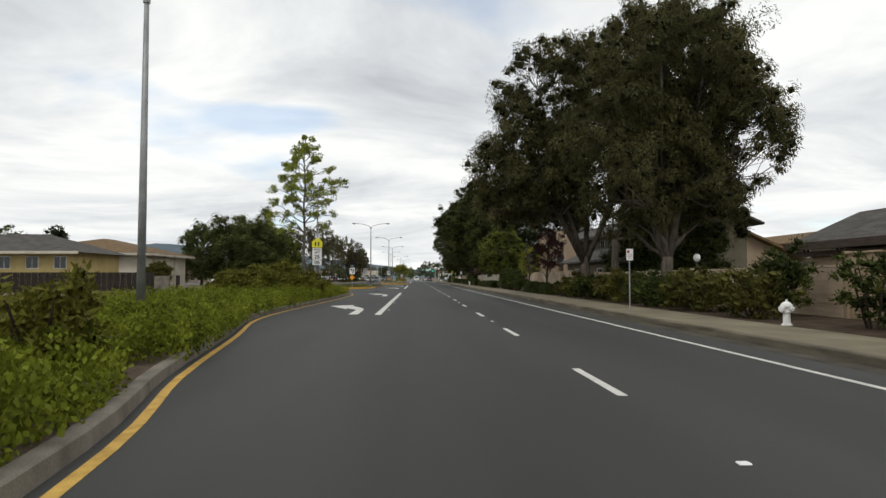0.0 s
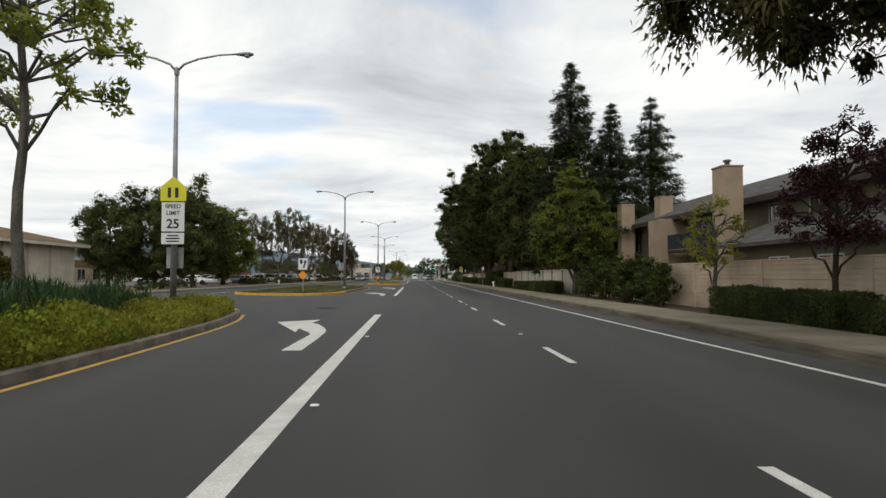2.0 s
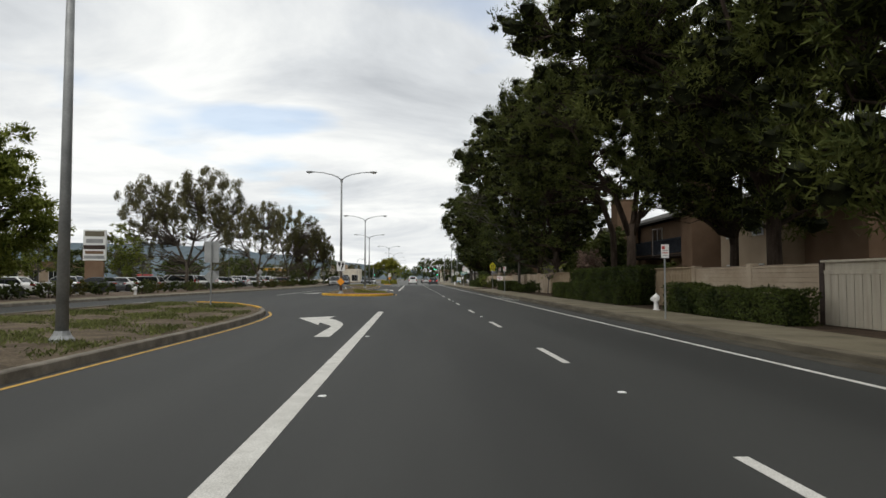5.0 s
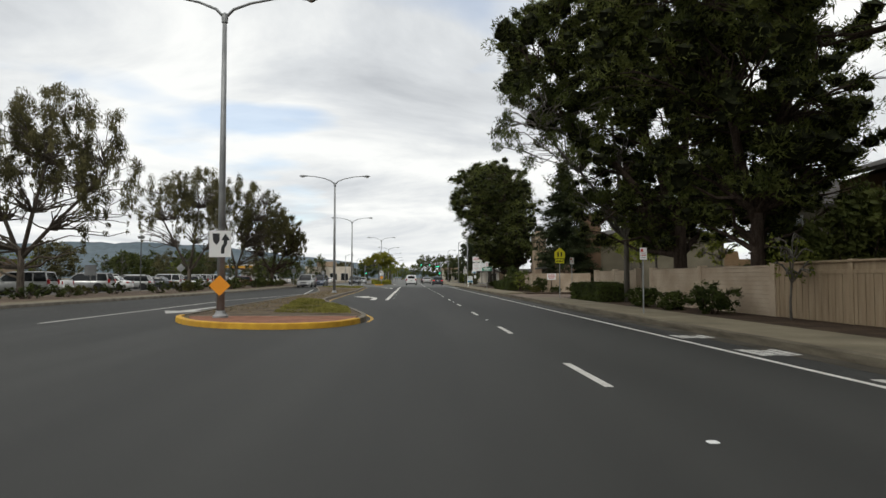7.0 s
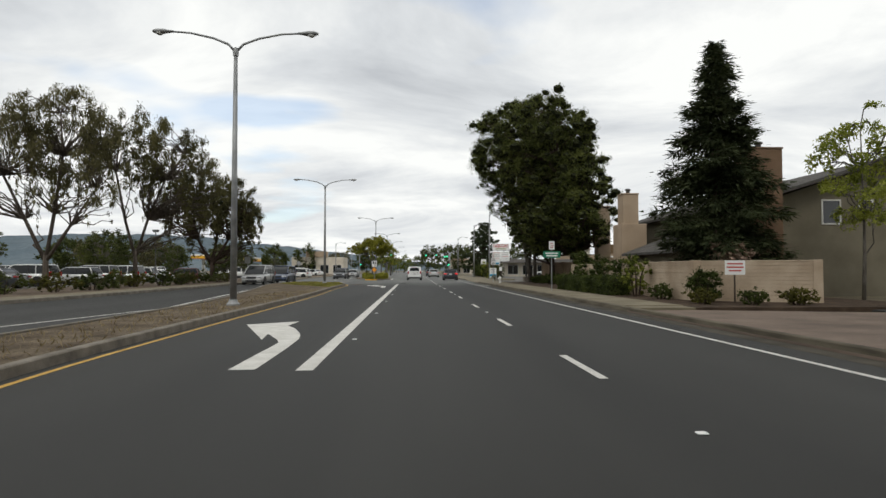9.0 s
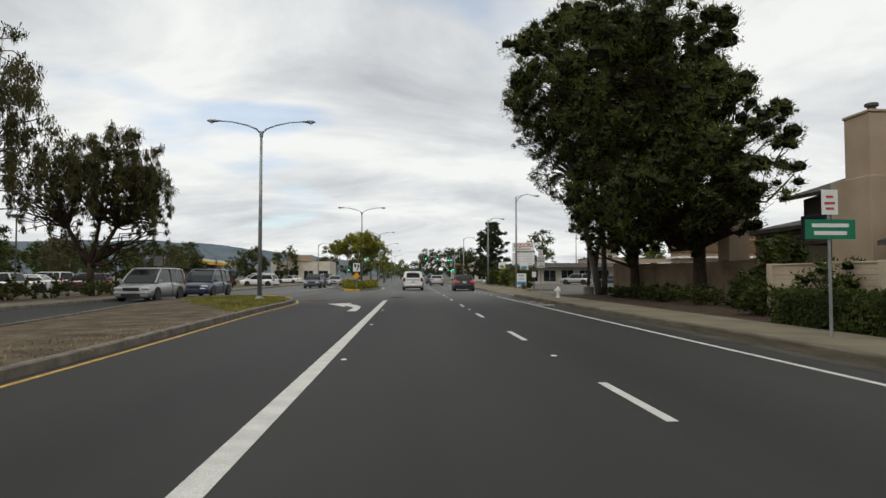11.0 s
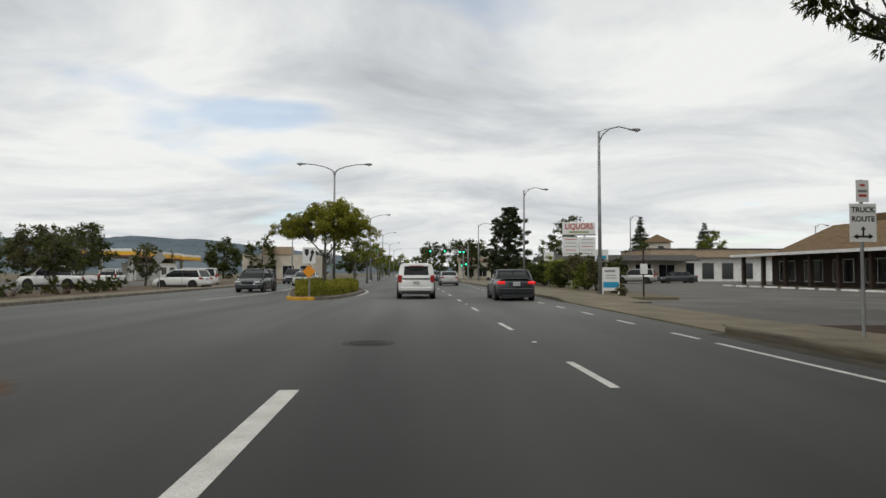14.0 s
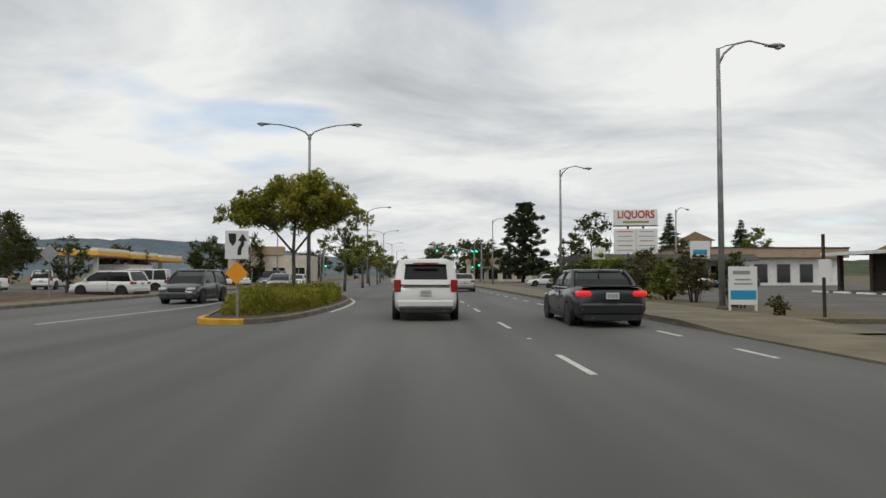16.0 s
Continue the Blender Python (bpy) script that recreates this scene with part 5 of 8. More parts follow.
for k, (x, y, rx, ry, h) in enumerate(((11.6, 187.6, 0.9, 1.4, 2.6), (10.4, 186.4, 0.8, 1.2, 0.95), (12.2, 190.6, 0.8, 0.9, 1.25), (11.7, 193.6, 0.95, 1.6, 0.85), (11.5, 196.9, 0.9, 1.5, 0.8), (11.4, 200.2, 0.85, 1.5, 0.8), (11.3, 203.0, 0.7, 1.0, 0.65))):
    bush("low_shrub", "low dark shrub along the brown wall", x, y, rx, ry, h, 190 + k, L_HEDGE, per=900, size=(0.075, 0.045), n=26, group="low shrubs")

# planted strip before the car park, far right
for k, (x, y, rx, ry, h, lf) in enumerate(((12.2, 233.6, 0.5, 0.6, 2.1, L_DARKBROAD), (11.9, 236.4, 0.6, 0.6, 2.4, L_OLIVE), (12.0, 239.4, 0.8, 0.9, 1.9, L_LIGHT), (12.1, 242.6, 0.7, 0.9, 2.6, L_OLIVE), (11.9, 246.0, 0.8, 1.0, 1.8, L_HEDGE), (12.4, 249.4, 0.9, 1.1, 2.4, L_SPRING),
                                           (11.8, 252.6, 0.9, 1.0, 1.9, L_HEDGE), (12.6, 256.0, 0.9, 1.2, 2.2, L_LIGHT), (12.0, 260.0, 1.0, 1.3, 2.0, L_DARKBROAD), (10.6, 227.6, 0.3, 0.3, 0.5, L_OLIVE), (11.6, 231.8, 0.35, 0.35, 0.5, L_HEDGE))):
    bush("strip_shrub", "loose upright shrub in the planting strip", x, y, rx * 1.25, ry * 1.35, h * 1.08, 210 + k, lf, per=420, size=(0.13, 0.055), group="strip shrubs")

# first median: ground cover, mounded shrubs and strap leaves
I1 = inset(ISLAND_1, 0.3)
cover("ground_cover", "bright yellow-green leafy ground cover on the median", [(-2.05, 1.5), (-2.45, 5), (-2.85, 6.9), (-3.7, 7.4), (-3.7, 8.7), (-3.1, 9.2), (-3.9, 14.5), (-4.35, 17), (-7.5, 17), (-7.5, 1.5)], 0.74, 1500, L_COVER, (0.072, 0.046), 71, lumps=1.7)
cover("ground_cover", "bright yellow-green leafy ground cover on the median", [(-4.3, 16.8), (-4.85, 20), (-5.0, 26), (-4.8, 40), (-4.85, 46), (-11.2, 46), (-11.2, 8), (-7.3, 8), (-7.3, 16.8)], 0.8, 480, L_COVER, (0.09, 0.056), 70, lumps=1.5)
cover("ground_cover", "yellow-green leafy ground cover on the median", [(-4.85, 40), (-4.95, 49), (-5.3, 53), (-5.95, 56.0), (-7.05, 58.0), (-8.6, 59.1), (-10.0, 58.3), (-11.0, 56), (-11.2, 46), (-7, 40)], 0.6, 540, L_ISLAND, (0.10, 0.06), 72)
cover("strap_leaves", "dark green strap-leaved plants behind the cover", [(-6.7, 40.5), (-7.0, 50), (-7.6, 53.5), (-10.8, 53.5), (-10.8, 40.5)], 1.0, 420, L_STRAP, (0.42, 0.035), 73, upright=1.6)
for k, (x, y, rx, ry, h, lf) in enumerate(((-3.6, 4.4, 0.8, 1.3, 1.35, L_MOUND), (-3.95, 7.2, 0.6, 0.8, 1.3, L_MOUND), (-4.8, 9.0, 0.7, 0.9, 1.15, L_MOUND), (-8.2, 32.8, 2.1, 2.2, 1.8, L_MOUND), (-6.9, 34.6, 1.5, 1.9, 1.75, L_MOUND), (-6.1, 36.9, 1.15, 1.6, 1.6, L_MOUND), (-9.4, 36.2, 1.8, 2.2, 1.6, L_MOUND), (-8.2, 39.2, 1.5, 1.7, 1.4, L_MOUND))):
    bush("mounded_shrub", "mounded olive green shrub on the median bed", x, y, rx, ry, h, 80 + k, lf, per=1100, size=(0.095, 0.055), group="mounded shrubs", base=0.1)
rng = np.random.default_rng(7)
sy = []
for z, s, k in ((4.9, 2.0, 5), (5.8, 2.4, 8), (6.6, 2.3, 9), (7.4, 2.4, 10), (8.2, 2.2, 10), (9.0, 1.8, 9), (9.8, 1.4, 8), (10.6, 0.9, 6), (11.3, 0.35, 3)):
    for j in range(k):
        a = math.tau * j / k + z * 1.9 + rng.uniform(-0.3, 0.3)
        q = s * rng.uniform(0.45, 1.25)
        sy.append((q * math.cos(a), q * math.sin(a), z + rng.uniform(-0.3, 0.3), rng.uniform(0.4, 0.68)))
tree("plane_tree", "slim plane tree with sparse yellow-green spring leaves", -8.05, 47.7, [[(0.04 * math.sin(k * 1.3), 0.04 * math.cos(k * 1.1), -0.1 + 0.75 * k, 0.13 - 0.0072 * k) for k in range(16)]], sy, L_SPRING, M_BARK_GREY, 700, (0.15, 0.10), 74, droop=0.1, core=0, twigs=False)

# rough grass on the islands
cover("rough_grass", "low green weeds in patches on brown mulch", inset(ISLAND_2, 0.45), 0.12, 300, L_WEED, (0.12, 0.03), 75, upright=0.5, category="grass", patchy=0.60)
cover("rough_grass", "yellow-green weedy grass on the median island", [(-1.95, 136.4), (-2.4, 140), (-3.75, 145), (-4.6, 149.5), (-6.0, 150.5), (-5.2, 143), (-4.6, 137.0)], 0.12, 620, L_GRASS, (0.13, 0.022), 76, upright=0.7, category="grass", patchy=0.34)
cover("dry_weeds", "sparse dry weeds on bare median soil", [(-5.0, 136.5), (-5.2, 150), (-4.9, 160), (-5.0, 186), (-7.2, 176), (-7.1, 150), (-6.9, 137)], 0.10, 26, L_DRY, (0.14, 0.02), 77, upright=1.0, category="weeds")
cover("rough_grass", "yellow-green weedy grass on the median end", [(-5.5, 189), (-5.75, 199), (-6.6, 203), (-7.8, 205.8), (-9.4, 207.4), (-11.3, 206.6), (-11.4, 201), (-8.6, 195)], 0.12, 520, L_GRASS, (0.13, 0.022), 78, upright=0.7, category="grass", patchy=0.3)
cover("island_cover", "bushy yellow-green ground cover on the island", [(-5.7, 228.6), (-4.4, 228.0), (-3.5, 231.5), (-3.35, 236), (-3.5, 241), (-5.0, 246.5), (-7.4, 246), (-7.0, 236)], 0.78, 420, L_ISLAND, (0.13, 0.07), 79)
rng = np.random.default_rng(91)
it = cushions(91, [(0, 0, 4.5, 3.1, 3.0, 0.95, 40, 0.62), (0.6, 0, 5.3, 1.9, 1.9, 0.8, 18, 0.55), (-2.2, 0, 4.1, 1.2, 1.4, 0.6, 8, 0.5), (2.3, 0.2, 4.3, 1.2, 1.4, 0.7, 8, 0.5)], bare=0.1)
tree("island_tree", "spreading yellow-green tree on the median island", -5.9, 241.2, [[(0, 0, -0.1, 0.12), (0.04, 0, 1.2, 0.095), (0, 0.04, 2.4, 0.085), (0.1, 0, 4.2, 0.04)], [(0, 0, 2.2, 0.06), (0.9, 0.2, 3.4, 0.045), (1.9, 0.4, 4.3, 0.02)], [(0, 0, 2.3, 0.06), (-0.9, -0.3, 3.4, 0.045), (-2.0, -0.5, 4.1, 0.02)]],
     it, L_ISLAND, M_BARK_GREY, 900, (0.16, 0.085), 92, core=0.0)
for k in range(5):
    small_tree("median_tree", "rounded yellow-green tree on the far median", -5.6 + 0.3 * (k % 2), 262 + 14 * k, 5.4, 2.2, 94 + k, L_ISLAND if k % 2 else L_LIGHT, n=16, per=90, size=(0.3, 0.16), tr=0.12, group="far median trees")

# trees of the oncoming side
def hanging(seed, lobes, chance=0.5, step=0.55, bare=0.45):
    """Puffs of a weeping crown: those at the rim trail strands of ever smaller puffs."""
    rng = np.random.default_rng(seed + 1000)
    res = []
    for x, y, z, r in cushions(seed, lobes, bare):
        res.append((x, y, z, r))
        if rng.uniform() < chance:
            for k in range(1, int(rng.integers(3, 7))):
                res.append((x + rng.uniform(-0.12, 0.12), y + rng.uniform(-0.12, 0.12), z - r * 0.4 - step * k, max(r * (0.62 - 0.07 * k), 0.2)))
    return [p for p in res if p[2] > 1.2]


def weeping_gum(label, x, y, trunks, lobes, seed, leaf, bark, per=520, size=(0.26, 0.06), chance=0.5, core=0.0):
    return tree("peppermint_tree", label, x, y, trunks, hanging(seed, lobes, chance), leaf, bark, per, size, seed, droop=1.6, spray=0.35, flat=1.15, group="parking lot gums", twigs=False, core=core, inside=M_CORE_SHADE)


weeping_gum("wide thin-leaved gum with pale curved limbs", -25.7, 159.2, forked(0.24, 3.0, [[(-1.2, 0.2, 5.0), (-3.2, 0.4, 8.0), (-4.6, 0.5, 11.0)], [(0.8, -0.2, 5.5), (1.4, 0.2, 9.0), (1.8, 0.2, 12.0)], [(1.6, 0.2, 4.4), (3.8, 0.5, 6.8), (5.2, 0.6, 8.6)]]),
            [(-3.6, 0.3, 9.6, 4.6, 4.2, 3.4, 40, 0.72), (1.4, 0.2, 10.4, 4.6, 4.4, 3.4, 44, 0.72), (4.2, 0.5, 7.6, 3.0, 3.2, 2.4, 20, 0.66), (-4.4, 0, 6.6, 2.6, 2.8, 2.0, 14, 0.6)], 301, L_OLIVE, M_BARK_PALE, per=640)
weeping_gum("open gum with hanging leaves and pale forks", -24.6, 189.0, forked(0.22, 2.2, [[(-1.4, 0, 4.6), (-3.0, 0.2, 7.6), (-3.6, 0.2, 10.6)], [(0.4, 0.2, 5.0), (0.8, 0.4, 9.0), (0.6, 0.4, 12.0)], [(1.6, 0, 4.2), (3.2, 0.2, 6.8)]]),
            [(-2.6, 0.2, 9.0, 3.4, 3.4, 3.6, 34, 0.66), (1.0, 0.2, 10.4, 3.6, 3.6, 3.2, 36, 0.68), (2.8, 0.2, 7.2, 2.2, 2.6, 2.2, 14, 0.6)], 302, L_OLIVE, M_BARK_PALE)
weeping_gum("open gum with hanging dark leaves", -20.6, 193.6, forked(0.18, 2.6, [[(-0.8, 0, 5.0), (-1.6, 0.2, 8.6), (-1.4, 0.3, 11.4)], [(0.8, 0.2, 5.0), (2.0, 0.3, 8.0), (3.4, 0.4, 10.0)]]),
            [(-0.6, 0.2, 10.2, 3.2, 3.2, 3.0, 32, 0.68), (2.8, 0.3, 9.4, 3.2, 3.0, 3.0, 30, 0.66), (4.6, 0.4, 7.6, 1.8, 2.0, 1.8, 10, 0.55)], 303, L_EUC, M_BARK_PALE)
weeping_gum("dense dark willow-like gum with hanging sprays", -19.6, 209.0, forked(0.26, 2.0, [[(-1.4, 0, 4.2), (-2.6, 0, 7.0)], [(0.4, 0.2, 4.6), (0.8, 0.2, 8.4)], [(1.6, -0.2, 4.2), (3.2, -0.2, 6.4)]]),
            [(-1.8, 0, 7.4, 3.2, 3.2, 2.4, 30, 0.75), (1.4, 0, 7.8, 2.8, 3.0, 2.3, 28, 0.72), (3.2, -0.2, 6.4, 1.7, 2.0, 1.5, 12, 0.6)], 304, L_EUC, M_BARK_DARK, per=760, size=(0.26, 0.055), chance=0.85, core=0.35)
for k, (x, y, h, w, lf) in enumerate(((-27.0, 115.0, 12.6, 4.6, L_STREET), (-32.0, 116.5, 12.4, 4.6, L_STREET), (-37.0, 115.0, 11.0, 3.8, L_STREET), (-25.2, 121.5, 10.8, 3.8, L_LIGHT))):
    small_tree("street_tree", "dense dark green street tree behind the kerb" if lf is not L_LIGHT else "green street tree at the lot edge", x, y, h, w, 310 + k, lf, M_BARK_DARK, n=84, per=300, size=(0.22, 0.11), low=0.04, tr=0.22, group="street trees")
for k, (x, y, h, w, lf) in enumerate(((-31.0, 139.0, 8.0, 2.5, L_LIGHT), (-30.5, 153.0, 7.2, 2.4, L_LIGHT), (-33.0, 215.0, 5.4, 2.2, L_DARKBROAD), (-37.0, 226.0, 6.2, 2.6, L_DARKBROAD), (-27.0, 236.0, 4.6, 1.8, L_DARKBROAD), (-24.5, 242.0, 4.4, 1.7, L_DARKBROAD),
                                      (-29.0, 248.0, 5.2, 2.0, L_OLIVE), (-34.0, 240.0, 5.0, 2.0, L_DARKBROAD), (-22.5, 252.5, 3.8, 1.3, L_DARKBROAD), (-44.0, 236.0, 6.0, 2.6, L_OLIVE), (-24.6, 230.0, 4.6, 1.8, L_DARKBROAD), (-40.0, 246.0, 6.4, 2.8, L_OLIVE), (-30.5, 258.5, 6.2, 2.3, L_DARKBROAD), (-47.0, 256.0, 7.0, 3.0, L_DARKBROAD), (-36.0, 268.0, 6.0, 2.6, L_OLIVE))):
    small_tree("lot_tree", "leafy tree at the edge of the parking lot", x, y, h, w, 330 + k, lf, M_BARK_GREY, n=34, per=190, size=(0.22, 0.13), low=0.16, tr=0.08, group="lot trees", core=0.35)
for k in range(9):
    y = 150 + k * 12
    small_tree("lot_sapling", "small rounded tree between parked cars", -38.0 - 3.0 * (k % 2), y, 4.0 + 0.5 * (k % 3), 1.5, 350 + k, L_DARKBROAD if k % 3 else L_LIGHT, M_BARK_GREY, n=12, per=85, size=(0.26, 0.15), low=0.3, tr=0.06, group="lot saplings")
for k in range(44):
    f = k / 43
    x = -20.6 + 0.4 * math.sin(k * 2.1) if f < 0.5 else -18.6 + 0.4 * math.sin(k * 1.7)
    y = 88 + f * 150
    if 100 < y < 116 or 213 < y < 222:
        continue
    bush("kerb_shrub", "low dark shrub in the strip before the lot", x - (1.2 if y < 130 else 0), y, 0.9, 2.1, 0.75 + 0.35 * abs(math.sin(k * 3.3)), 360 + k, (L_HEDGE, L_DARKBROAD, L_COVER_OLIVE)[k % 3], per=300, size=(0.15, 0.08), group="kerb shrubs")
# house gardens, far left
bush("garden_conifer", "dark ragged garden conifer behind the house", -45.5, 84.5, 1.5, 1.5, 8.4, 401, L_REDWOOD, per=130, size=(0.3, 0.08), category="tree", base=0.0)
small_tree("garden_tree", "dark rounded tree behind the house", -62.0, 100.0, 9.0, 4.0, 402, L_DARKBROAD, n=18, per=50, size=(0.45, 0.25), tr=0.2)
bush("garden_shrub", "round olive shrub beside the house", -34.0, 88.0, 1.7, 1.7, 3.2, 403, L_COVER_OLIVE, per=120, size=(0.25, 0.14))
small_tree("birch_tree", "thin bare-topped tree behind the roofs", 46.0, 52.0, 9.5, 1.8, 404, L_OLIVE, n=14, per=60, size=(0.3, 0.12), tr=0.1)

# far trees beyond the junction
tree("cedar_tree", "broad dark cedar with flat layered boughs", 20.3, 330.0, [[(0.05 * math.sin(k), 0.05 * math.cos(k), -0.2 + 1.9 * k, 0.34 - 0.04 * k) for k in range(8)]],
     cushions(411, [(0.5 * math.sin(2.1 * k), 0.4 * math.cos(1.7 * k), 2.2 + 1.7 * k + 0.4 * math.sin(5 * k), 6.0 - 0.55 * k + 0.7 * math.sin(3.3 * k), 5.4 - 0.5 * k, 0.95, 30 - 2 * k, 0.85) for k in range(8)], bare=0.0),
     L_CEDAR, M_BARK_DARK, 300, (0.34, 0.12), 411, droop=-0.1, spray=0.6, flat=0.6, group="far conifers", core=0.6, inside=M_CORE_SHADE, twigs=False)
conifer("cedar_tree", "dark conifer behind the shops", 49.0, 332.0, 13.4, 3.4, 412, leaf=L_CEDAR, tiers=20, group="far conifers")
conifer("cedar_tree", "dark conifer behind the shops", 62.0, 330.0, 12.0, 3.0, 413, leaf=L_CEDAR, tiers=20, group="far conifers")
for k, (x, y, h, w, lf) in enumerate(((31.0, 322.0, 12.0, 4.2, L_DARKBROAD), (26.5, 318.0, 9.0, 2.6, L_DARKBROAD), (38.0, 300.0, 6.4, 2.4, L_DARKBROAD), (55.0, 312.0, 9.0, 3.0, L_LIGHT), (15.0, 372.0, 11.0, 5.5, L_DARKBROAD), (8.0, 420.0, 12.0, 6.0, L_DARKBROAD), (14.5, 350.0, 7.0, 2.6, L_HEDGE),
                                      (-4.0, 470.0, 8.0, 4.5, L_LIGHT), (-12.0, 520.0, 9.0, 6.0, L_LIGHT), (3.5, 560.0, 12.0, 4.0, L_DARKBROAD), (-30.0, 330.0, 8.0, 4.0, L_DARKBROAD), (-42.0, 345.0, 9.0, 5.0, L_DARKBROAD), (-26.0, 380.0, 8.0, 5.0, L_OLIVE), (-20.0, 430.0, 9.0, 6.0, L_DARKBROAD),
                                      (-58.0, 300.0, 8.0, 5.0, L_DARKBROAD), (-70.0, 280.0, 8.0, 5.0, L_DARKBROAD), (-66.0, 240.0, 8.0, 5.0, L_OLIVE), (-60.0, 205.0, 7.5, 4.5, L_DARKBROAD), (-62.0, 180.0, 7.5, 4.5, L_OLIVE), (-48.0, 318.0, 6.0, 4.0, L_OLIVE),
                                      (24.0, 420.0, 11.0, 6.0, L_DARKBROAD), (-80.0, 320.0, 9.0, 6.0, L_DARKBROAD), (-95.0, 260.0, 9.0, 6.0, L_DARKBROAD))):
    small_tree("far_tree", "dark leafy tree in the distance", x, y, h, w, 420 + k, lf, M_BARK_DARK, n=32, per=58, size=(0.40, 0.23), low=0.06, tr=0.16, group="far trees", core=0.4, twigs=False)


# ---- buildings ----
def window(parent, face, plane, u, z, w, h, out=-1, panes=2):
    """A window in a wall. face: the axis the wall looks along; out: which way is outdoors."""
    def bx(bm, u0, u1, z0, z1, d0, d1):
        a, b = sorted((plane + out * d0, plane + out * d1))
        if face == "x":
            return box(bm, a, b, u0, u1, z0, z1)
        return box(bm, u0, u1, a, b, z0, z1)
    bm = bmesh.new()
    f = 0.07
    bx(bm, u - w / 2, u + w / 2, z, z + f, -0.02, 0.05), bx(bm, u - w / 2, u + w / 2, z + h - f, z + h, -0.02, 0.05)
    bx(bm, u - w / 2, u - w / 2 + f, z + f, z + h - f, -0.02, 0.05), bx(bm, u + w / 2 - f, u + w / 2, z + f, z + h - f, -0.02, 0.05)
    for k in range(1, panes):
        c = u - w / 2 + w * k / panes
        bx(bm, c - 0.025, c + 0.025, z + f, z + h - f, -0.02, 0.04)
    frame_ob = part("window", bm, M_FRAME_WHITE, parent, "white framed window")
    bm = bmesh.new()
    bx(bm, u - w / 2 + f, u + w / 2 - f, z + f, z + h - f, -0.01, 0.012)
    part("pane", bm, M_GLASS_DARK, frame_ob)
    return frame_ob


def gable_roof(parent, x0, x1, y0, y1, eave, ridge, mat, over=0.5, along="y", t=0.16):
    if along == "y":
        m = (x0 + x1) / 2
        o = [(x0 - over, eave), (m, ridge), (x1 + over, eave), (x1 + over, eave + t), (m, ridge + t + 0.03), (x0 - over, eave + t)]
        roof = part("roof", PR(o, y0 - over, y1 + over, "y"), mat, parent)
    else:
        m = (y0 + y1) / 2
        o = [(y0 - over, eave), (m, ridge), (y1 + over, eave), (y1 + over, eave + t), (m, ridge + t + 0.03), (y0 - over, eave + t)]
        roof = part("roof", PR(o, x0 - over, x1 + over, "x"), mat, parent)
    return roof


def gable_wall(parent, x0, x1, y0, y1, eave, ridge, mat, along="y"):
    if along == "y":
        m = (x0 + x1) / 2
        return part("wall", PR([(x0, -0.2), (x1, -0.2), (x1, eave), (m, ridge - 0.02), (x0, eave)], y0, y1, "y"), mat, parent)
    m = (y0 + y1) / 2
    return part("wall", PR([(y0, -0.2), (y1, -0.2), (y1, eave), (m, ridge - 0.02), (y0, eave)], x0, x1, "x"), mat, parent)


def chimney(parent, x, y, top, w, d, mat, base=0.0):
    bm = B(x - w / 2, x + w / 2, y - d / 2, y + d / 2, base - 0.1, top, 0.02)
    c = part("chimney", bm, mat, parent, "square stuccoed chimney")
    part("chimney_cap", B(x - w / 2 - 0.04, x + w / 2 + 0.04, y - d / 2 - 0.04, y + d / 2 + 0.04, top, top + 0.09, 0.02), mat, c)
    part("flue", lathe(bmesh.new(), [(0.13, top + 0.05), (0.13, top + 0.32), (0.2, top + 0.33), (0.2, top + 0.42), (0.05, top + 0.46)], 10, Matrix.Translation((x, y, 0))), M_STEEL_DARK, c)
    return c


def balcony(parent, x, y0, y1, z, depth, mat):
    deck = part("balcony", B(x - depth, x, y0, y1, z - 0.16, z, 0.01), M_TRIM_DARK, parent, "dark timber balcony")
    part("rail", B(x - depth, x - depth + 0.09, y0, y1, z + 0.92, z + 1.02, 0.01), mat, deck)
    part("rail", B(x - depth, x - depth + 0.07, y0, y1, z + 0.06, z + 0.15, 0.01), mat, deck)
    n = int((y1 - y0) / 0.16)
    me = None
    for k in range(n + 1):
        y = y0 + 0.04 + (y1 - y0 - 0.08) * k / n
        if me is None:
            b = part("slat", B(x - depth + 0.01, x - depth + 0.05, -0.045, 0.045, z + 0.12, z + 0.95), mat, deck)
            me = b.data
        else:
            b = put_mesh("slat", me, None, deck)
        b.location = (0, y, 0)
    return deck


# apartments behind the first wall, two storeys, grey roofs
apt = thing("apartment_building", "two-storey tan apartment row with grey shingle roof", "building")
gable_wall(apt, 18.2, 24.7, 47.5, 88.0, 5.25, 7.0, M_STUCCO_GREY)
gable_roof(apt, 18.2, 24.7, 47.5, 88.0, 5.2, 7.0, M_SHINGLE, 0.9)
part("lower_wall", PR([(24.7, -0.2), (28.0, -0.2), (28.0, 2.95), (24.7, 4.5)], 47.6, 64.0, "y"), M_STUCCO, apt)
part("lower_roof", PR([(24.6, 4.55), (28.9, 2.62), (28.9, 2.8), (24.6, 4.73)], 46.9, 64.5, "y"), M_SHINGLE_BROWN, apt)
part("lower_wall", B(15.2, 18.2, 47.5, 64.5, -0.2, 2.75), M_STUCCO_GREY, apt)
part("lower_roof", PR([(14.3, 2.55), (18.3, 4.1), (18.3, 4.27), (14.3, 2.72)], 46.9, 65.0, "y"), M_SHINGLE, apt)
part("lower_wall", B(16.4, 18.2, 76.8, 79.0, -0.2, 5.1), M_STUCCO, apt)
for y in (50.0, 53.0, 57.2, 60.6):
    window(apt, "x", 15.2, y, 1.15, 1.5, 0.95)
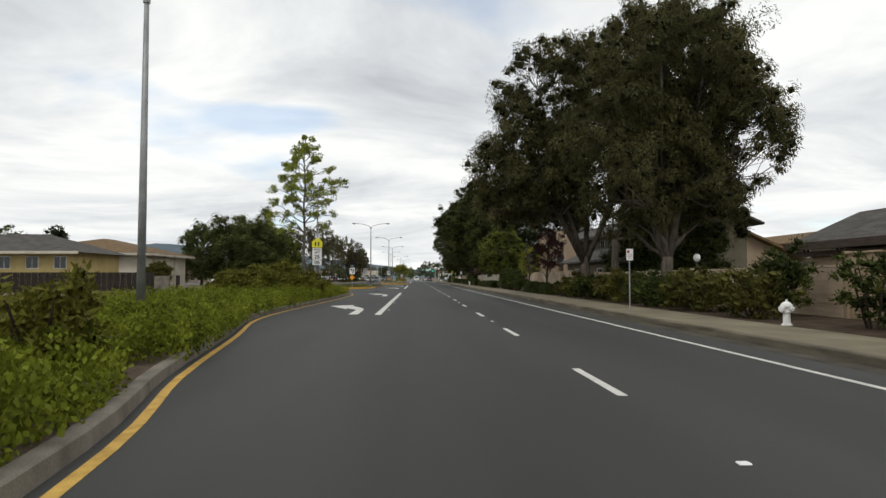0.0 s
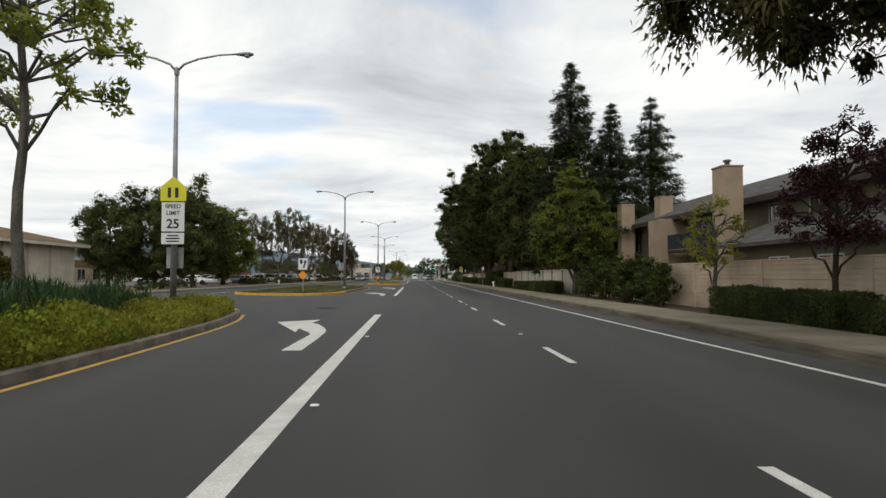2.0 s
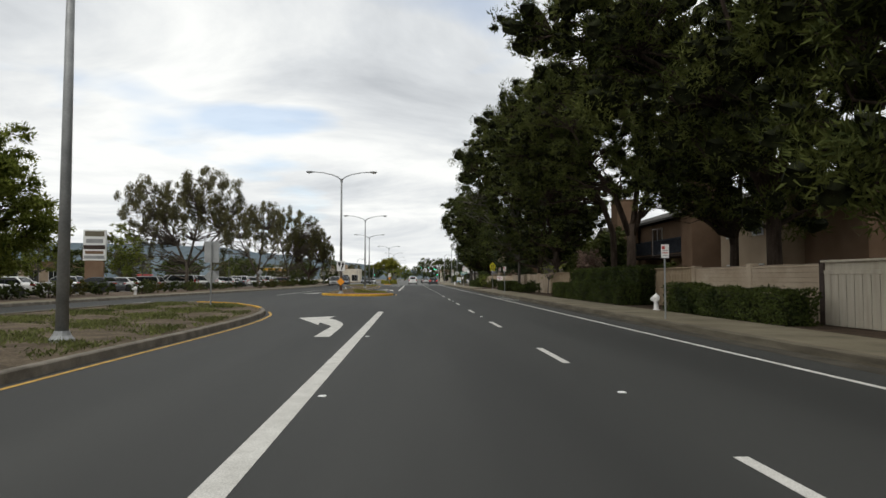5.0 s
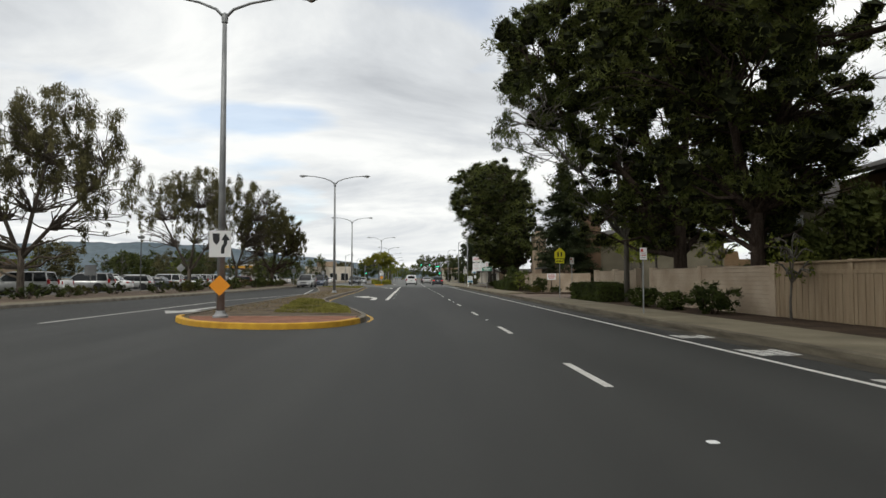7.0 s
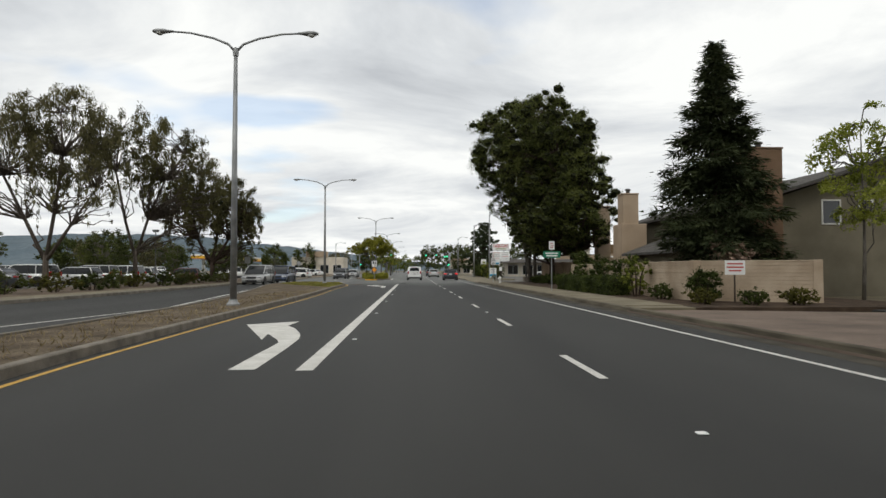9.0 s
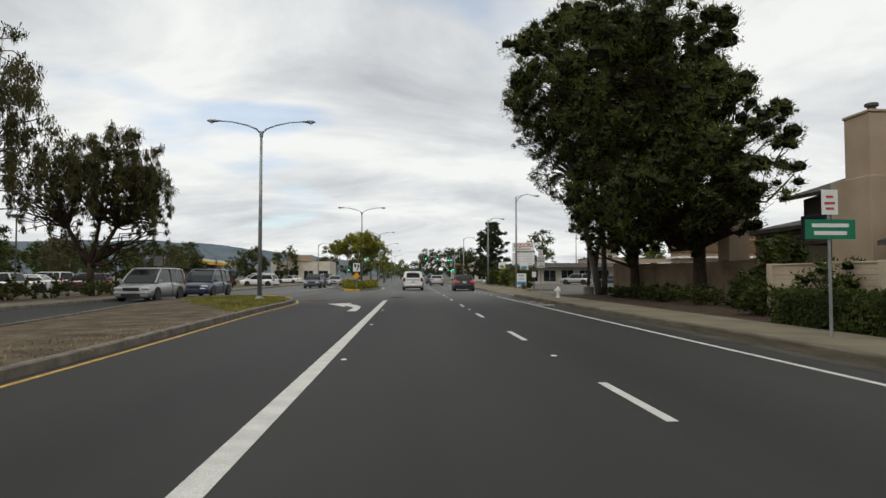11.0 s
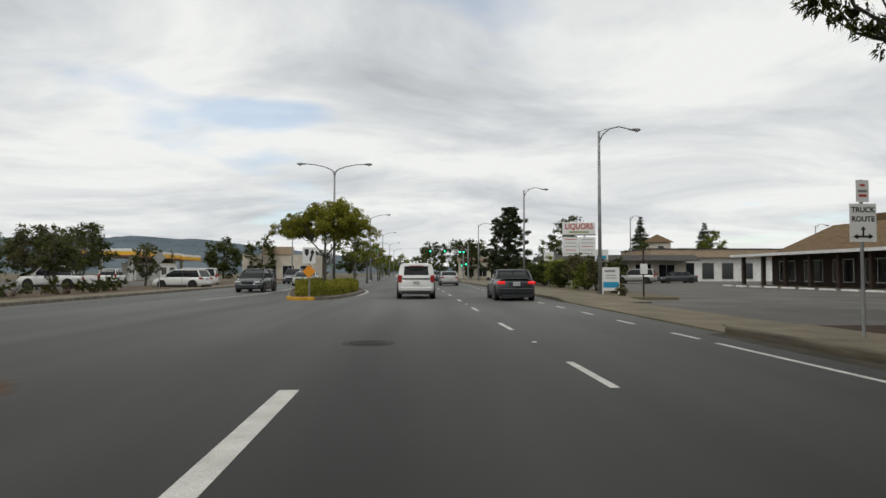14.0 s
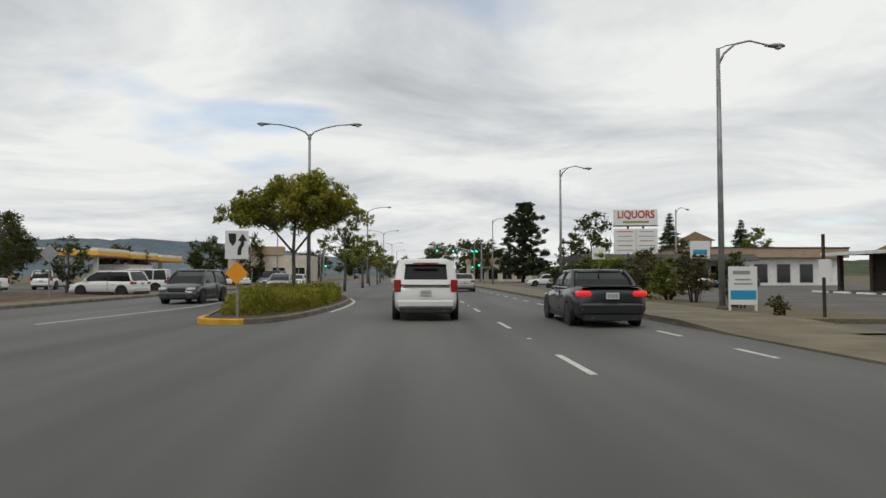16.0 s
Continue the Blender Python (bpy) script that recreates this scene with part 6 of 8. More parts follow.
for y in (49.5, 55.0, 62.5, 66.2):
    window(apt, "x", 18.2, y, 4.15 if y < 66 else 3.5, 1.4 if y < 66 else 0.9, 0.8 if y < 66 else 1.5)
for y in (82.2, 86.4):
    window(apt, "x", 18.2, y, 3.2, 0.9, 1.5, panes=1)
for y in (71.0, 74.4):
    window(apt, "x", 18.2, y, 3.0, 1.8, 2.0)
balcony(apt, 18.2, 68.2, 72.4, 2.95, 1.7, M_RAIL_DARK)
balcony(apt, 18.2, 73.0, 76.6, 2.95, 1.4, M_RAIL_DARK)
for x, y, top in ((15.9, 66.4, 6.75), (18.3, 81.0, 7.0), (17.0, 85.6, 6.9)):
    chimney(apt, x, y, top, 0.95 if x > 18 else 1.05, 1.15, M_STUCCO)
part("fascia", B(17.22, 17.34, 46.9, 88.6, 5.0, 5.26), M_TRIM_DARK, apt, "dark timber fascia")

# brown apartments under the pines
brown = thing("apartment_building", "two-storey brown apartment row with dark balconies", "building")
gable_wall(brown, 18.0, 28.0, 108.0, 141.0, 5.3, 7.0, M_STUCCO_BROWN)
gable_roof(brown, 18.0, 28.0, 108.0, 141.0, 5.25, 7.0, M_SHINGLE, 0.9)
for x, y in ((16.9, 120.5), (16.9, 134.0)):
    chimney(brown, x, y, 7.4, 1.7, 1.5, M_STUCCO_BROWN)
part("bay", B(16.6, 18.0, 112.2, 117.4, -0.2, 5.2), M_STUCCO, brown)
for y in (113.6, 116.2):
    window(brown, "x", 16.6, y, 3.35, 1.0, 1.45, panes=1)
    window(brown, "x", 16.6, y, 0.9, 1.0, 1.1, panes=1)
for y0, y1 in ((122.0, 127.0), (127.4, 132.6), (135.4, 139.6)):
    balcony(brown, 18.0, y0, y1, 2.85, 1.5, M_RAIL_DARK)
    window(brown, "x", 18.0, (y0 + y1) / 2, 2.95, 1.9, 2.0)
window(brown, "y", 108.0, 20.5, 3.2, 1.1, 1.4)
window(brown, "x", 18.0, 140.3, 3.2, 0.9, 1.5, panes=1)
dish = thing("satellite_dish", "grey satellite dish on the roof edge", "satellite dish", m=pose(18.2, 124.4, 5.55))
part("dish", lathe(bmesh.new(), [(0.02, 0.0), (0.22, 0.05), (0.38, 0.16), (0.37, 0.17), (0.2, 0.065)], 14, pose(0, 0, 0.45, 60, 0, 70)), M_SIGN_BACK, dish)
part("mast", T([(0, 0, -0.1), (0, 0, 0.5)], 0.025, 6), M_STEEL, dish)

# grey-green apartments beyond the driveway
third = thing("apartment_building", "two-storey grey-green apartment row with tan chimneys", "building")
gable_wall(third, 17.6, 30.0, 175.4, 196.0, 4.7, 6.8, M_STUCCO_GREY)
gable_roof(third, 17.6, 30.0, 175.4, 196.0, 4.65, 6.8, M_SHINGLE, 0.7)
part("lower_wall", B(14.6, 17.6, 178.5, 186.0, -0.2, 2.4), M_STUCCO_GREY, third)
part("lower_roof", PR([(13.9, 2.2), (17.7, 3.6), (17.7, 3.75), (13.9, 2.35)], 178.0, 186.5, "y"), M_SHINGLE, third)
for x, y, top, w, mat in ((16.8, 174.6, 7.05, 1.7, M_STUCCO_BROWN), (14.8, 187.8, 6.4, 1.05, M_STUCCO), (16.9, 201.0, 6.85, 1.1, M_STUCCO)):
    chimney(third, x, y, top, w, 1.2, mat)
part("chimney_base", B(14.1, 15.8, 187.0, 188.9, -0.2, 4.4, 0.02), M_STUCCO, third)
balcony(third, 17.6, 189.0, 193.5, 2.7, 1.7, M_RAIL_DARK)
window(third, "y", 175.4, 20.9, 3.55, 1.0, 1.25, panes=1)
window(third, "y", 175.4, 22.7, 4.1, 0.75, 0.7, panes=1)
window(third, "y", 175.4, 25.2, 3.3, 1.2, 1.2)
window(third, "x", 17.6, 182.0, 3.9, 1.0, 0.7)

green_house = thing("apartment_building", "pale two-storey apartments behind garden trees", "building")
gable_wall(green_house, 19.5, 30.0, 153.2 - 9.0, 150.6, 4.6, 6.2, M_STUCCO_GREY, "x")
gable_roof(green_house, 19.5, 30.0, 144.2, 150.6, 4.55, 6.2, M_SHINGLE, 0.6, "x")
window(green_house, "x", 19.5, 146.4, 3.2, 0.9, 1.2, panes=1)
window(green_house, "x", 19.5, 149.0, 3.2, 0.9, 1.2, panes=1)

# houses at the start, right
h1 = thing("apartment_building", "far two-storey beige row with brown-grey roof", "building")
gable_wall(h1, 41.5, 48.5, 56.0, 96.0, 5.0, 6.3, M_STUCCO_GREY)
gable_roof(h1, 41.5, 48.5, 56.0, 96.0, 4.95, 6.3, M_SHINGLE_BROWN, 0.8)
chimney(h1, 43.4, 64.4, 6.55, 1.1, 1.1, M_STUCCO_CREAM)
for y in (59.0, 62.0, 67.5, 71.0, 75.0):
    window(h1, "x", 41.5, y, 3.4, 1.5, 1.1)
h2 = thing("carport", "low carport row with a dark grey shingle roof", "carport")
part("wall", B(13.7, 17.9, 4.0, 21.9, -0.1, 2.15), M_STUCCO, h2, "tan stuccoed back wall")
part("beam", B(13.6, 13.68, 4.0, 21.9, 1.36, 1.46, 0.01), M_TRIM_DARK, h2, "dark timber rail")
part("roof", PR([(13.1, 2.3), (18.5, 2.3), (18.5, 2.42), (15.8, 3.62), (13.1, 2.42)], 3.4, 22.4, "y"), M_SHINGLE, h2)
part("fascia", B(13.0, 13.08, 3.4, 22.4, 2.2, 2.46, 0.01), M_TRIM_DARK, h2, "dark timber fascia")
part("soffit_board", B(13.3, 13.4, 3.4, 22.3, 1.98, 2.16, 0.01), M_TRIM_DARK, h2)
gl = thing("globe_lamp", "white round globe lamp on a short post", "lamp", m=pose(13.75, 31.2, 0.18))
part("post", T([(0, 0, -0.3), (0, 0, 1.9)], 0.04, 8), M_STEEL_DARK, gl)
part("globe", lathe(bmesh.new(), [(0.05, 1.88), (0.13, 1.95), (0.17, 2.06), (0.15, 2.17), (0.07, 2.25), (0.01, 2.26)], 14), M_WHITE, gl, smooth=True)

# houses across the road, left
h3 = thing("house", "yellow single-storey house with a brown-grey roof", "house")
part("wall", B(-56.8, -35.2, 68.5, 79.0, -0.1, 4.0), M_STUCCO_YELLOW, h3)
bm = bmesh.new()
lo = [bm.verts.new(p) for p in ((-57.8, 67.4, 3.9), (-34.1, 67.4, 3.9), (-34.1, 80.1, 3.9), (-57.8, 80.1, 3.9))]
hi = [bm.verts.new(p) for p in ((-52.2, 73.7, 6.1), (-40.5, 73.7, 6.1))]
bm.faces.new((lo[0], lo[1], hi[1], hi[0])), bm.faces.new((lo[2], lo[3], hi[0], hi[1])), bm.faces.new((lo[1], lo[2], hi[1])), bm.faces.new((lo[3], lo[0], hi[0])), bm.faces.new(lo[::-1])
part("roof", bm, M_SHINGLE, h3)
part("fascia", B(-57.8, -34.05, 67.32, 67.42, 3.72, 4.0), M_STUCCO_CREAM, h3)
for x in (-50.2, -45.8, -42.0, -39.2, -36.4):
    window(h3, "y", 68.5, x, 2.2, 1.3, 1.3)
h4 = thing("community_hall", "low cream hall with a hipped brown roof", "building")
part("wall", B(-56.0, -37.5, 91.5, 108.0, -0.1, 4.5), M_STUCCO_CREAM, h4)
bm = bmesh.new()
lo = [bm.verts.new(p) for p in ((-57.4, 90.2, 4.75), (-36.3, 90.2, 4.75), (-36.3, 109.2, 4.75), (-57.4, 109.2, 4.75))]
hi = [bm.verts.new(p) for p in ((-46.8, 100.0, 7.2), (-46.8, 103.5, 7.2))]
bm.faces.new((lo[0], lo[1], hi[0])), bm.faces.new((lo[1], lo[2], hi[1], hi[0])), bm.faces.new((lo[2], lo[3], hi[1])), bm.faces.new((lo[3], lo[0], hi[0], hi[1])), bm.faces.new(lo[::-1])
part("roof", bm, M_SHINGLE_BROWN, h4)
part("fascia", B(-57.35, -36.35, 90.25, 90.4, 4.4, 4.744), M_STUCCO_CREAM, h4)
part("fascia", B(-36.5, -36.35, 90.4, 109.15, 4.4, 4.744), M_STUCCO_CREAM, h4)
part("soffit", B(-57.3, -36.5, 90.4, 109.1, 4.5, 4.6), M_TRIM_DARK, h4)
for y in (95.0, 99.0, 103.0):
    part("buttress", B(-37.5, -37.2, y - 0.15, y + 0.15, -0.1, 4.49), M_STUCCO_CREAM, h4)
part("door", B(-37.52, -37.44, 96.2, 97.6, 0.0, 2.2), M_TRIM_DARK, h4)

# dark board fence before the yellow house
fence = thing("board_fence", "dark weathered board fence with a block pier", "fence", m=pose(0, 0, 0))
me = None
for k in range(150):
    x = -46.0 + k * 0.15
    if me is None:
        b = part("board", B(-0.07, 0.07, -0.012, 0.012, -0.05, 1.75), M_FENCE_DARK, fence)
        me = b.data
    else:
        b = put_mesh("board", me, None, fence)
    b.location = (x, 60.0 + 0.02 * math.sin(k * 1.7), 0.02 + 0.015 * math.sin(k * 2.9))
part("rail", B(-46.2, -23.4, 60.03, 60.08, 0.35, 0.45), M_FENCE_DARK, fence)
part("rail", B(-46.2, -23.4, 60.03, 60.08, 1.35, 1.45), M_FENCE_DARK, fence)
part("pier", B(-23.5, -22.2, 59.9, 60.2, -0.05, 1.45, 0.02), M_KERB, fence, "pale block pier")
part("post", B(-21.6, -21.3, 59.9, 60.15, -0.05, 1.5, 0.02), M_FENCE_DARK, fence)

# shops at the car park, far right
porch = thing("shop_building", "low shop with brown shingle roof, porch shade painted on its wall", "shop building")
# the dimness of the open porch is put into this wall's dark colour
part("wall", B(35.0, 58.0, 228.0, 257.0, -0.1, 3.0), M_TRIM_DARK, porch)
part("roof", PR([(31.6, 2.85), (35.6, 3.15), (42.0, 6.0), (58.0, 6.0), (58.5, 3.0), (58.5, 2.8)], 227.0, 258.2, "y"), M_SHINGLE_BROWN, porch)
part("gutter", B(31.45, 31.62, 227.0, 258.2, 2.78, 3.02), M_WHITE, porch, "white gutter board")
part("parapet", B(42.5, 58.0, 231.0, 254.0, 5.95, 6.7), M_SHINGLE_BROWN, porch)
me = None
for k in range(9):
    if me is None:
        b = part("column", B(-0.16, 0.16, -0.16, 0.16, -0.05, 2.85, 0.02), M_TRIM_DARK, porch)
        me = b.data
    else:
        b = put_mesh("column", me, None, porch)
    b.location = (32.2, 229.0 + k * 3.5, 0)
for k in range(7):
    w_ = window(porch, "x", 35.0, 231.0 + k * 3.9, 0.5, 2.6, 1.9)
part("plinth", B(31.7, 35.0, 227.5, 257.8, -0.05, 0.14), M_CONCRETE, porch)

white_shop = thing("shop_building", "long low cream shop with a flat fascia", "shop building")
part("wall", B(36.0, 55.0, 291.0, 303.0, -0.1, 3.6), M_WHITE, white_shop)
part("fascia", B(35.4, 55.6, 290.0, 303.5, 3.55, 4.75, 0.03), M_STUCCO, white_shop)
part("roof_cap", B(35.3, 55.7, 289.9, 303.6, 4.75, 4.9), M_SHINGLE, white_shop)
for k in range(5):
    window(white_shop, "y", 291.0, 38.5 + k * 3.0, 0.3, 1.9, 2.5, panes=1)
tower = thing("tower_building", "cream tower with a tiled pyramid roof", "tower")
part("wall", B(40.6, 44.0, 303.6, 307.0, -0.1, 6.5), M_STUCCO_CREAM, tower)
bm = bmesh.new()
lo = [bm.verts.new(p) for p in ((40.1, 303.2, 6.45), (44.5, 303.2, 6.45), (44.5, 307.4, 6.45), (40.1, 307.4, 6.45))]
ap = bm.verts.new((42.3, 305.3, 7.9))
for k in range(4):
    bm.faces.new((lo[k], lo[(k + 1) % 4], ap))
bm.faces.new(lo[::-1])
part("roof", bm, M_SHINGLE_BROWN, tower)
window(tower, "y", 303.6, 42.3, 4.6, 1.2, 1.3, panes=1)
liquor = thing("shop_building", "low shop row with a grey overhanging roof", "shop building")
part("wall", B(19.0, 36.0, 279.0, 289.0, -0.1, 2.9), M_STUCCO_CREAM, liquor)
part("roof", PR([(277.0, 2.85), (290.0, 2.85), (290.0, 3.5), (278.6, 3.6)], 18.0, 37.0, "x"), M_SHINGLE, liquor)
for k in range(5):
    window(liquor, "y", 279.0, 21.0 + k * 3.1, 0.4, 2.2, 2.0)
far_shop = thing("shop_building", "pale shop front beyond the junction", "shop building")
part("wall", B(12.5, 26.0, 352.0, 364.0, -0.1, 4.6), M_STUCCO_CREAM, far_shop)
part("fascia", B(12.2, 26.3, 351.6, 364.3, 4.0, 5.0, 0.03), M_STUCCO, far_shop)
for k in range(4):
    window(far_shop, "y", 352.0, 14.3 + k * 3.1, 0.4, 2.2, 2.4)
tan_store = thing("store_building", "big tan store behind the brown wall", "store building")
part("wall", B(24.0, 60.0, 224.4, 226.6, -0.1, 3.9), M_STUCCO, tan_store)
part("parapet", B(23.8, 60.2, 224.2, 226.8, 3.4, 4.5, 0.03), M_SHINGLE_BROWN, tan_store)
part("ledge", B(23.6, 60.0, 224.0, 226.7, 2.9, 3.05), M_WHITE, tan_store, "white ledge")
dark_house = thing("apartment_building", "brown apartments behind the brown wall, darkened for tree shade", "building")
# brown stucco picked dark, so part of the trees' shade sits in its colour
part("wall", B(20.0, 30.0, 197.5, 204.5, -0.1, 3.7), M_STUCCO_BROWN, dark_house)
part("roof", PR([(19.4, 3.65), (30.5, 3.65), (30.5, 3.85), (25.0, 5.0), (19.4, 3.85)], 197.0, 205.0, "y"), M_SHINGLE, dark_house)
window(dark_house, "x", 20.0, 200.0, 2.3, 1.2, 1.1), window(dark_house, "x", 20.0, 202.8, 2.3, 1.2, 1.1)

# filling station across the road
M_CANOPY = plain("canopy_yellow", (0.75, 0.42, 0.02), 0.4)
gas = thing("filling_station", "filling station canopy with white and yellow fascia", "filling station")
for k, (y0, y1) in enumerate(((303.0, 312.9), (313.1, 322.9), (323.1, 333.0))):
    z = 4.05 - 0.18 * k
    c = part("canopy", B(-53.0, -44.5 + 0.6 * k, y0, y1, z, z + 1.15, 0.03), M_WHITE, gas, "white canopy roof")
    part("yellow_band", B(-53.03, -44.47 + 0.6 * k, y0 - 0.03, y1 + 0.03, z + 0.12, z + 0.72), M_CANOPY, c)
    part("red_band", B(-53.02, -44.48 + 0.6 * k, y0 - 0.02, y1 + 0.02, z + 0.02, z + 0.1), M_SIGN_RED, c)
for x in (-51.0, -46.2):
    for y in (306.0, 318.0, 330.0):
        part("column", B(x - 0.28, x + 0.28, y - 0.28, y + 0.28, -0.05, 4.1), M_WHITE, gas)
        p_ = part("fuel_pump", B(x - 0.35, x + 0.35, y + 0.8, y + 1.4, 0, 1.7, 0.04), M_SIGN_WHITE, gas)
        part("pump_screen", B(x - 0.25, x + 0.25, y + 0.77, y + 0.805, 1.0, 1.5), M_SIGN_BLACK, p_)
kiosk = thing("kiosk_building", "white filling station kiosk with dark windows", "kiosk")
part("wall", B(-50.0, -43.6, 311.5, 320.0, -0.05, 2.85, 0.02), M_WHITE, kiosk)
part("roof_edge", B(-50.1, -43.5, 311.4, 320.1, 2.85, 3.0), M_STUCCO_CREAM, kiosk)
for y in (313.6, 317.6):
    window(kiosk, "x", -43.6, y, 0.9, 2.4, 1.4, out=1)
mall = thing("shop_building", "cream shops with an orange stepped parapet", "shop building")
part("wall", B(-34.0, -19.5, 330.0, 342.0, -0.1, 5.0), M_STUCCO_CREAM, mall)
part("parapet", B(-30.0, -24.0, 329.7, 332.0, 5.0, 6.6, 0.05), M_STUCCO, mall)
for k in range(4):
    window(mall, "y", 330.0, -32.0 + k * 3.6, 0.4, 2.4, 2.4)
low_store = thing("store_building", "long low store behind the parked cars", "store building")
part("wall", B(-86.0, -70.0, 150.0, 235.0, -0.1, 4.4), M_STUCCO, low_store)
part("fascia", B(-70.2, -69.8, 149.5, 235.5, 3.2, 4.6), M_SHINGLE_BROWN, low_store)
for k in range(12):
    window(low_store, "x", -70.0, 155.0 + k * 6.6, 0.4, 3.4, 2.4, out=1)


# ---- street furniture ----
def text(parent, name, words, size, material, m, label=""):
    """Lettering in the built-in font, as a thin mesh."""
    cu = bpy.data.curves.new(name, "FONT")
    cu.body, cu.size, cu.align_x, cu.align_y, cu.extrude, cu.offset = words, size, "CENTER", "CENTER", 0.0015, 0.022 * size
    tmp = bpy.data.objects.new(name, cu)
    scene.collection.objects.link(tmp)
    me = bpy.data.meshes.new_from_object(tmp)
    bpy.data.objects.remove(tmp)
    ob = put_mesh(name, me, material, parent, label)
    ob.matrix_basis = m
    return ob


FACE = pose(0, 0, 0, 90, 0, 0)   # lettering that stands upright and looks towards -y


def double_lamp(x, y, h=8.5, turn=0.0, label="tall grey street lamp with two curved arms", base=0.11, reach=2.15):
    ob = thing("street_lamp", label, "street lamp", "median street lamps", pose(x, y, base, 0, 0, turn))
    part("base_plate", lathe(bmesh.new(), [(0.22, -0.2), (0.22, 0.05), (0.16, 0.12), (0.13, 0.2)], 12), M_STEEL, ob)
    part("pole", T([(0, 0, 0), (0, 0, h * 0.5), (0, 0, h)], [0.115, 0.09, 0.062], 12), M_STEEL, ob, smooth=True)
    part("hub", lathe(bmesh.new(), [(0.09, h - 0.18), (0.10, h - 0.05), (0.08, h + 0.08), (0.03, h + 0.12)], 10), M_STEEL, ob)
    for s in (-1, 1):
        pts = [(0, 0, h - 0.05), (s * 0.25, 0, h + 0.22), (s * reach * 0.35, 0, h + 0.42), (s * reach * 0.7, 0, h + 0.58), (s * reach, 0, h + 0.62)]
        part("arm", T(pts, [0.045, 0.042, 0.038, 0.034, 0.03], 8), M_STEEL, ob, smooth=True)
        lamp_head(ob, s, reach, h + 0.6)
    return ob


def lamp_head(ob, s, reach, z):
    bm = bmesh.new()
    prof = [(0.0, 0.05), (0.12, 0.075), (0.35, 0.13), (0.55, 0.13), (0.68, 0.06), (0.70, 0.01)]
    rings = []
    for d, r in prof:
        rings.append([bm.verts.new((s * (reach - 0.1 + d), r * math.cos(math.tau * k / 10), z + 0.02 + r * 0.62 * math.sin(math.tau * k / 10))) for k in range(10)])
    for a, b in zip(rings, rings[1:]):
        for k in range(10):
            bm.faces.new((a[k], a[(k + 1) % 10], b[(k + 1) % 10], b[k]))
    bm.faces.new(rings[0]), bm.faces.new(rings[-1])
    head = part("lamp_head", bm, M_STEEL, ob, "grey cobra lamp head", smooth=True)
    cx = s * (reach + 0.36)
    part("lens", lathe(bmesh.new(), [(0.12, z - 0.02), (0.11, z - 0.07), (0.06, z - 0.1), (0.01, z - 0.105)], 10, Matrix.Translation((cx, 0, 0))), M_LENS, head)
    return head


M_LENS = plain("lamp_lens", (0.5, 0.5, 0.47), 0.2)


def single_lamp(x, y, h=8.9, turn=0.0, reach=1.75, label="tall grey street lamp with one curved arm", base=0.12):
    ob = thing("street_lamp", label, "street lamp", "roadside street lamps", pose(x, y, base, 0, 0, turn))
    part("base_plate", lathe(bmesh.new(), [(0.2, -0.3), (0.2, 0.06), (0.14, 0.14)], 12), M_STEEL_DARK, ob)
    part("pole", T([(0, 0, 0), (0, 0, h * 0.5), (0, 0, h)], [0.11, 0.09, 0.065], 12), M_STEEL, ob, smooth=True)
    part("arm", T([(0, 0, h - 0.6), (0.2, 0, h - 0.18), (0.6, 0, h + 0.16), (1.1, 0, h + 0.28), (reach, 0, h + 0.14)], [0.04, 0.04, 0.038, 0.034, 0.03], 8), M_STEEL, ob, smooth=True)
    part("stay", T([(0, 0, h - 0.02), (0.3, 0, h + 0.1), (0.65, 0, h + 0.18)], 0.02, 6), M_STEEL, ob)
    lamp_head(ob, 1, reach, h + 0.1)
    return ob


double_lamp(-6.95, 17.0), double_lamp(-8.6, 57.8, 8.6), double_lamp(-6.5, 95.6), double_lamp(-5.45, 133.8, 8.8, base=0.13), double_lamp(-5.85, 165.8)
double_lamp(-7.6, 201.4), double_lamp(-5.5, 243.4)
for y in (285, 325, 368, 412):
    double_lamp(-5.4, y)
single_lamp(10.35, 230.6), single_lamp(10.7, 256.2), single_lamp(11.0, 300.0)
single_lamp(29.0, 280.0, 8.6, 30, base=0.0, label="tall car park lamp with one arm"), single_lamp(58.0, 286.0, 8.0, 10, base=0.0, label="tall car park lamp with one arm"), single_lamp(70.0, 300.0, 8.0, 10, base=0.0, label="tall car park lamp with one arm")
single_lamp(-17.2, 292.0, 7.2, 20, label="grey street lamp of the oncoming side"), single_lamp(-17.2, 330.0, 7.2, 0, label="grey street lamp of the oncoming side")
dark = thing("light_pole", "dark wooden light pole in a concrete footing", "light pole", m=pose(11.55, 209.4, 0.1))
part("footing", lathe(bmesh.new(), [(0.36, -0.3), (0.34, 0.5), (0.28, 0.56)], 14), M_KERB, dark)
part("pole", T([(0, 0, 0.4), (0, 0, 5.0), (0, 0, 9.2)], [0.10, 0.085, 0.06], 10), M_STEEL_DARK, dark, smooth=True)
for x, y in ((-27.5, 183.0), (-27.0, 214.0), (-46.0, 198.0), (-31.0, 160.0)):
    pl = thing("lot_lamp", "slim dark parking lot lamp with a box head", "lamp", "lot lamps", pose(x, y, 0.0))
    part("pole", T([(0, 0, -0.1), (0, 0, 5.3)], [0.07, 0.05], 8), M_STEEL_DARK, pl)
    part("lamp_head", PR([(-0.22, 5.3), (0.22, 5.3), (0.3, 5.55), (-0.3, 5.55)], -0.2, 0.2, "y"), M_STEEL_DARK, pl)


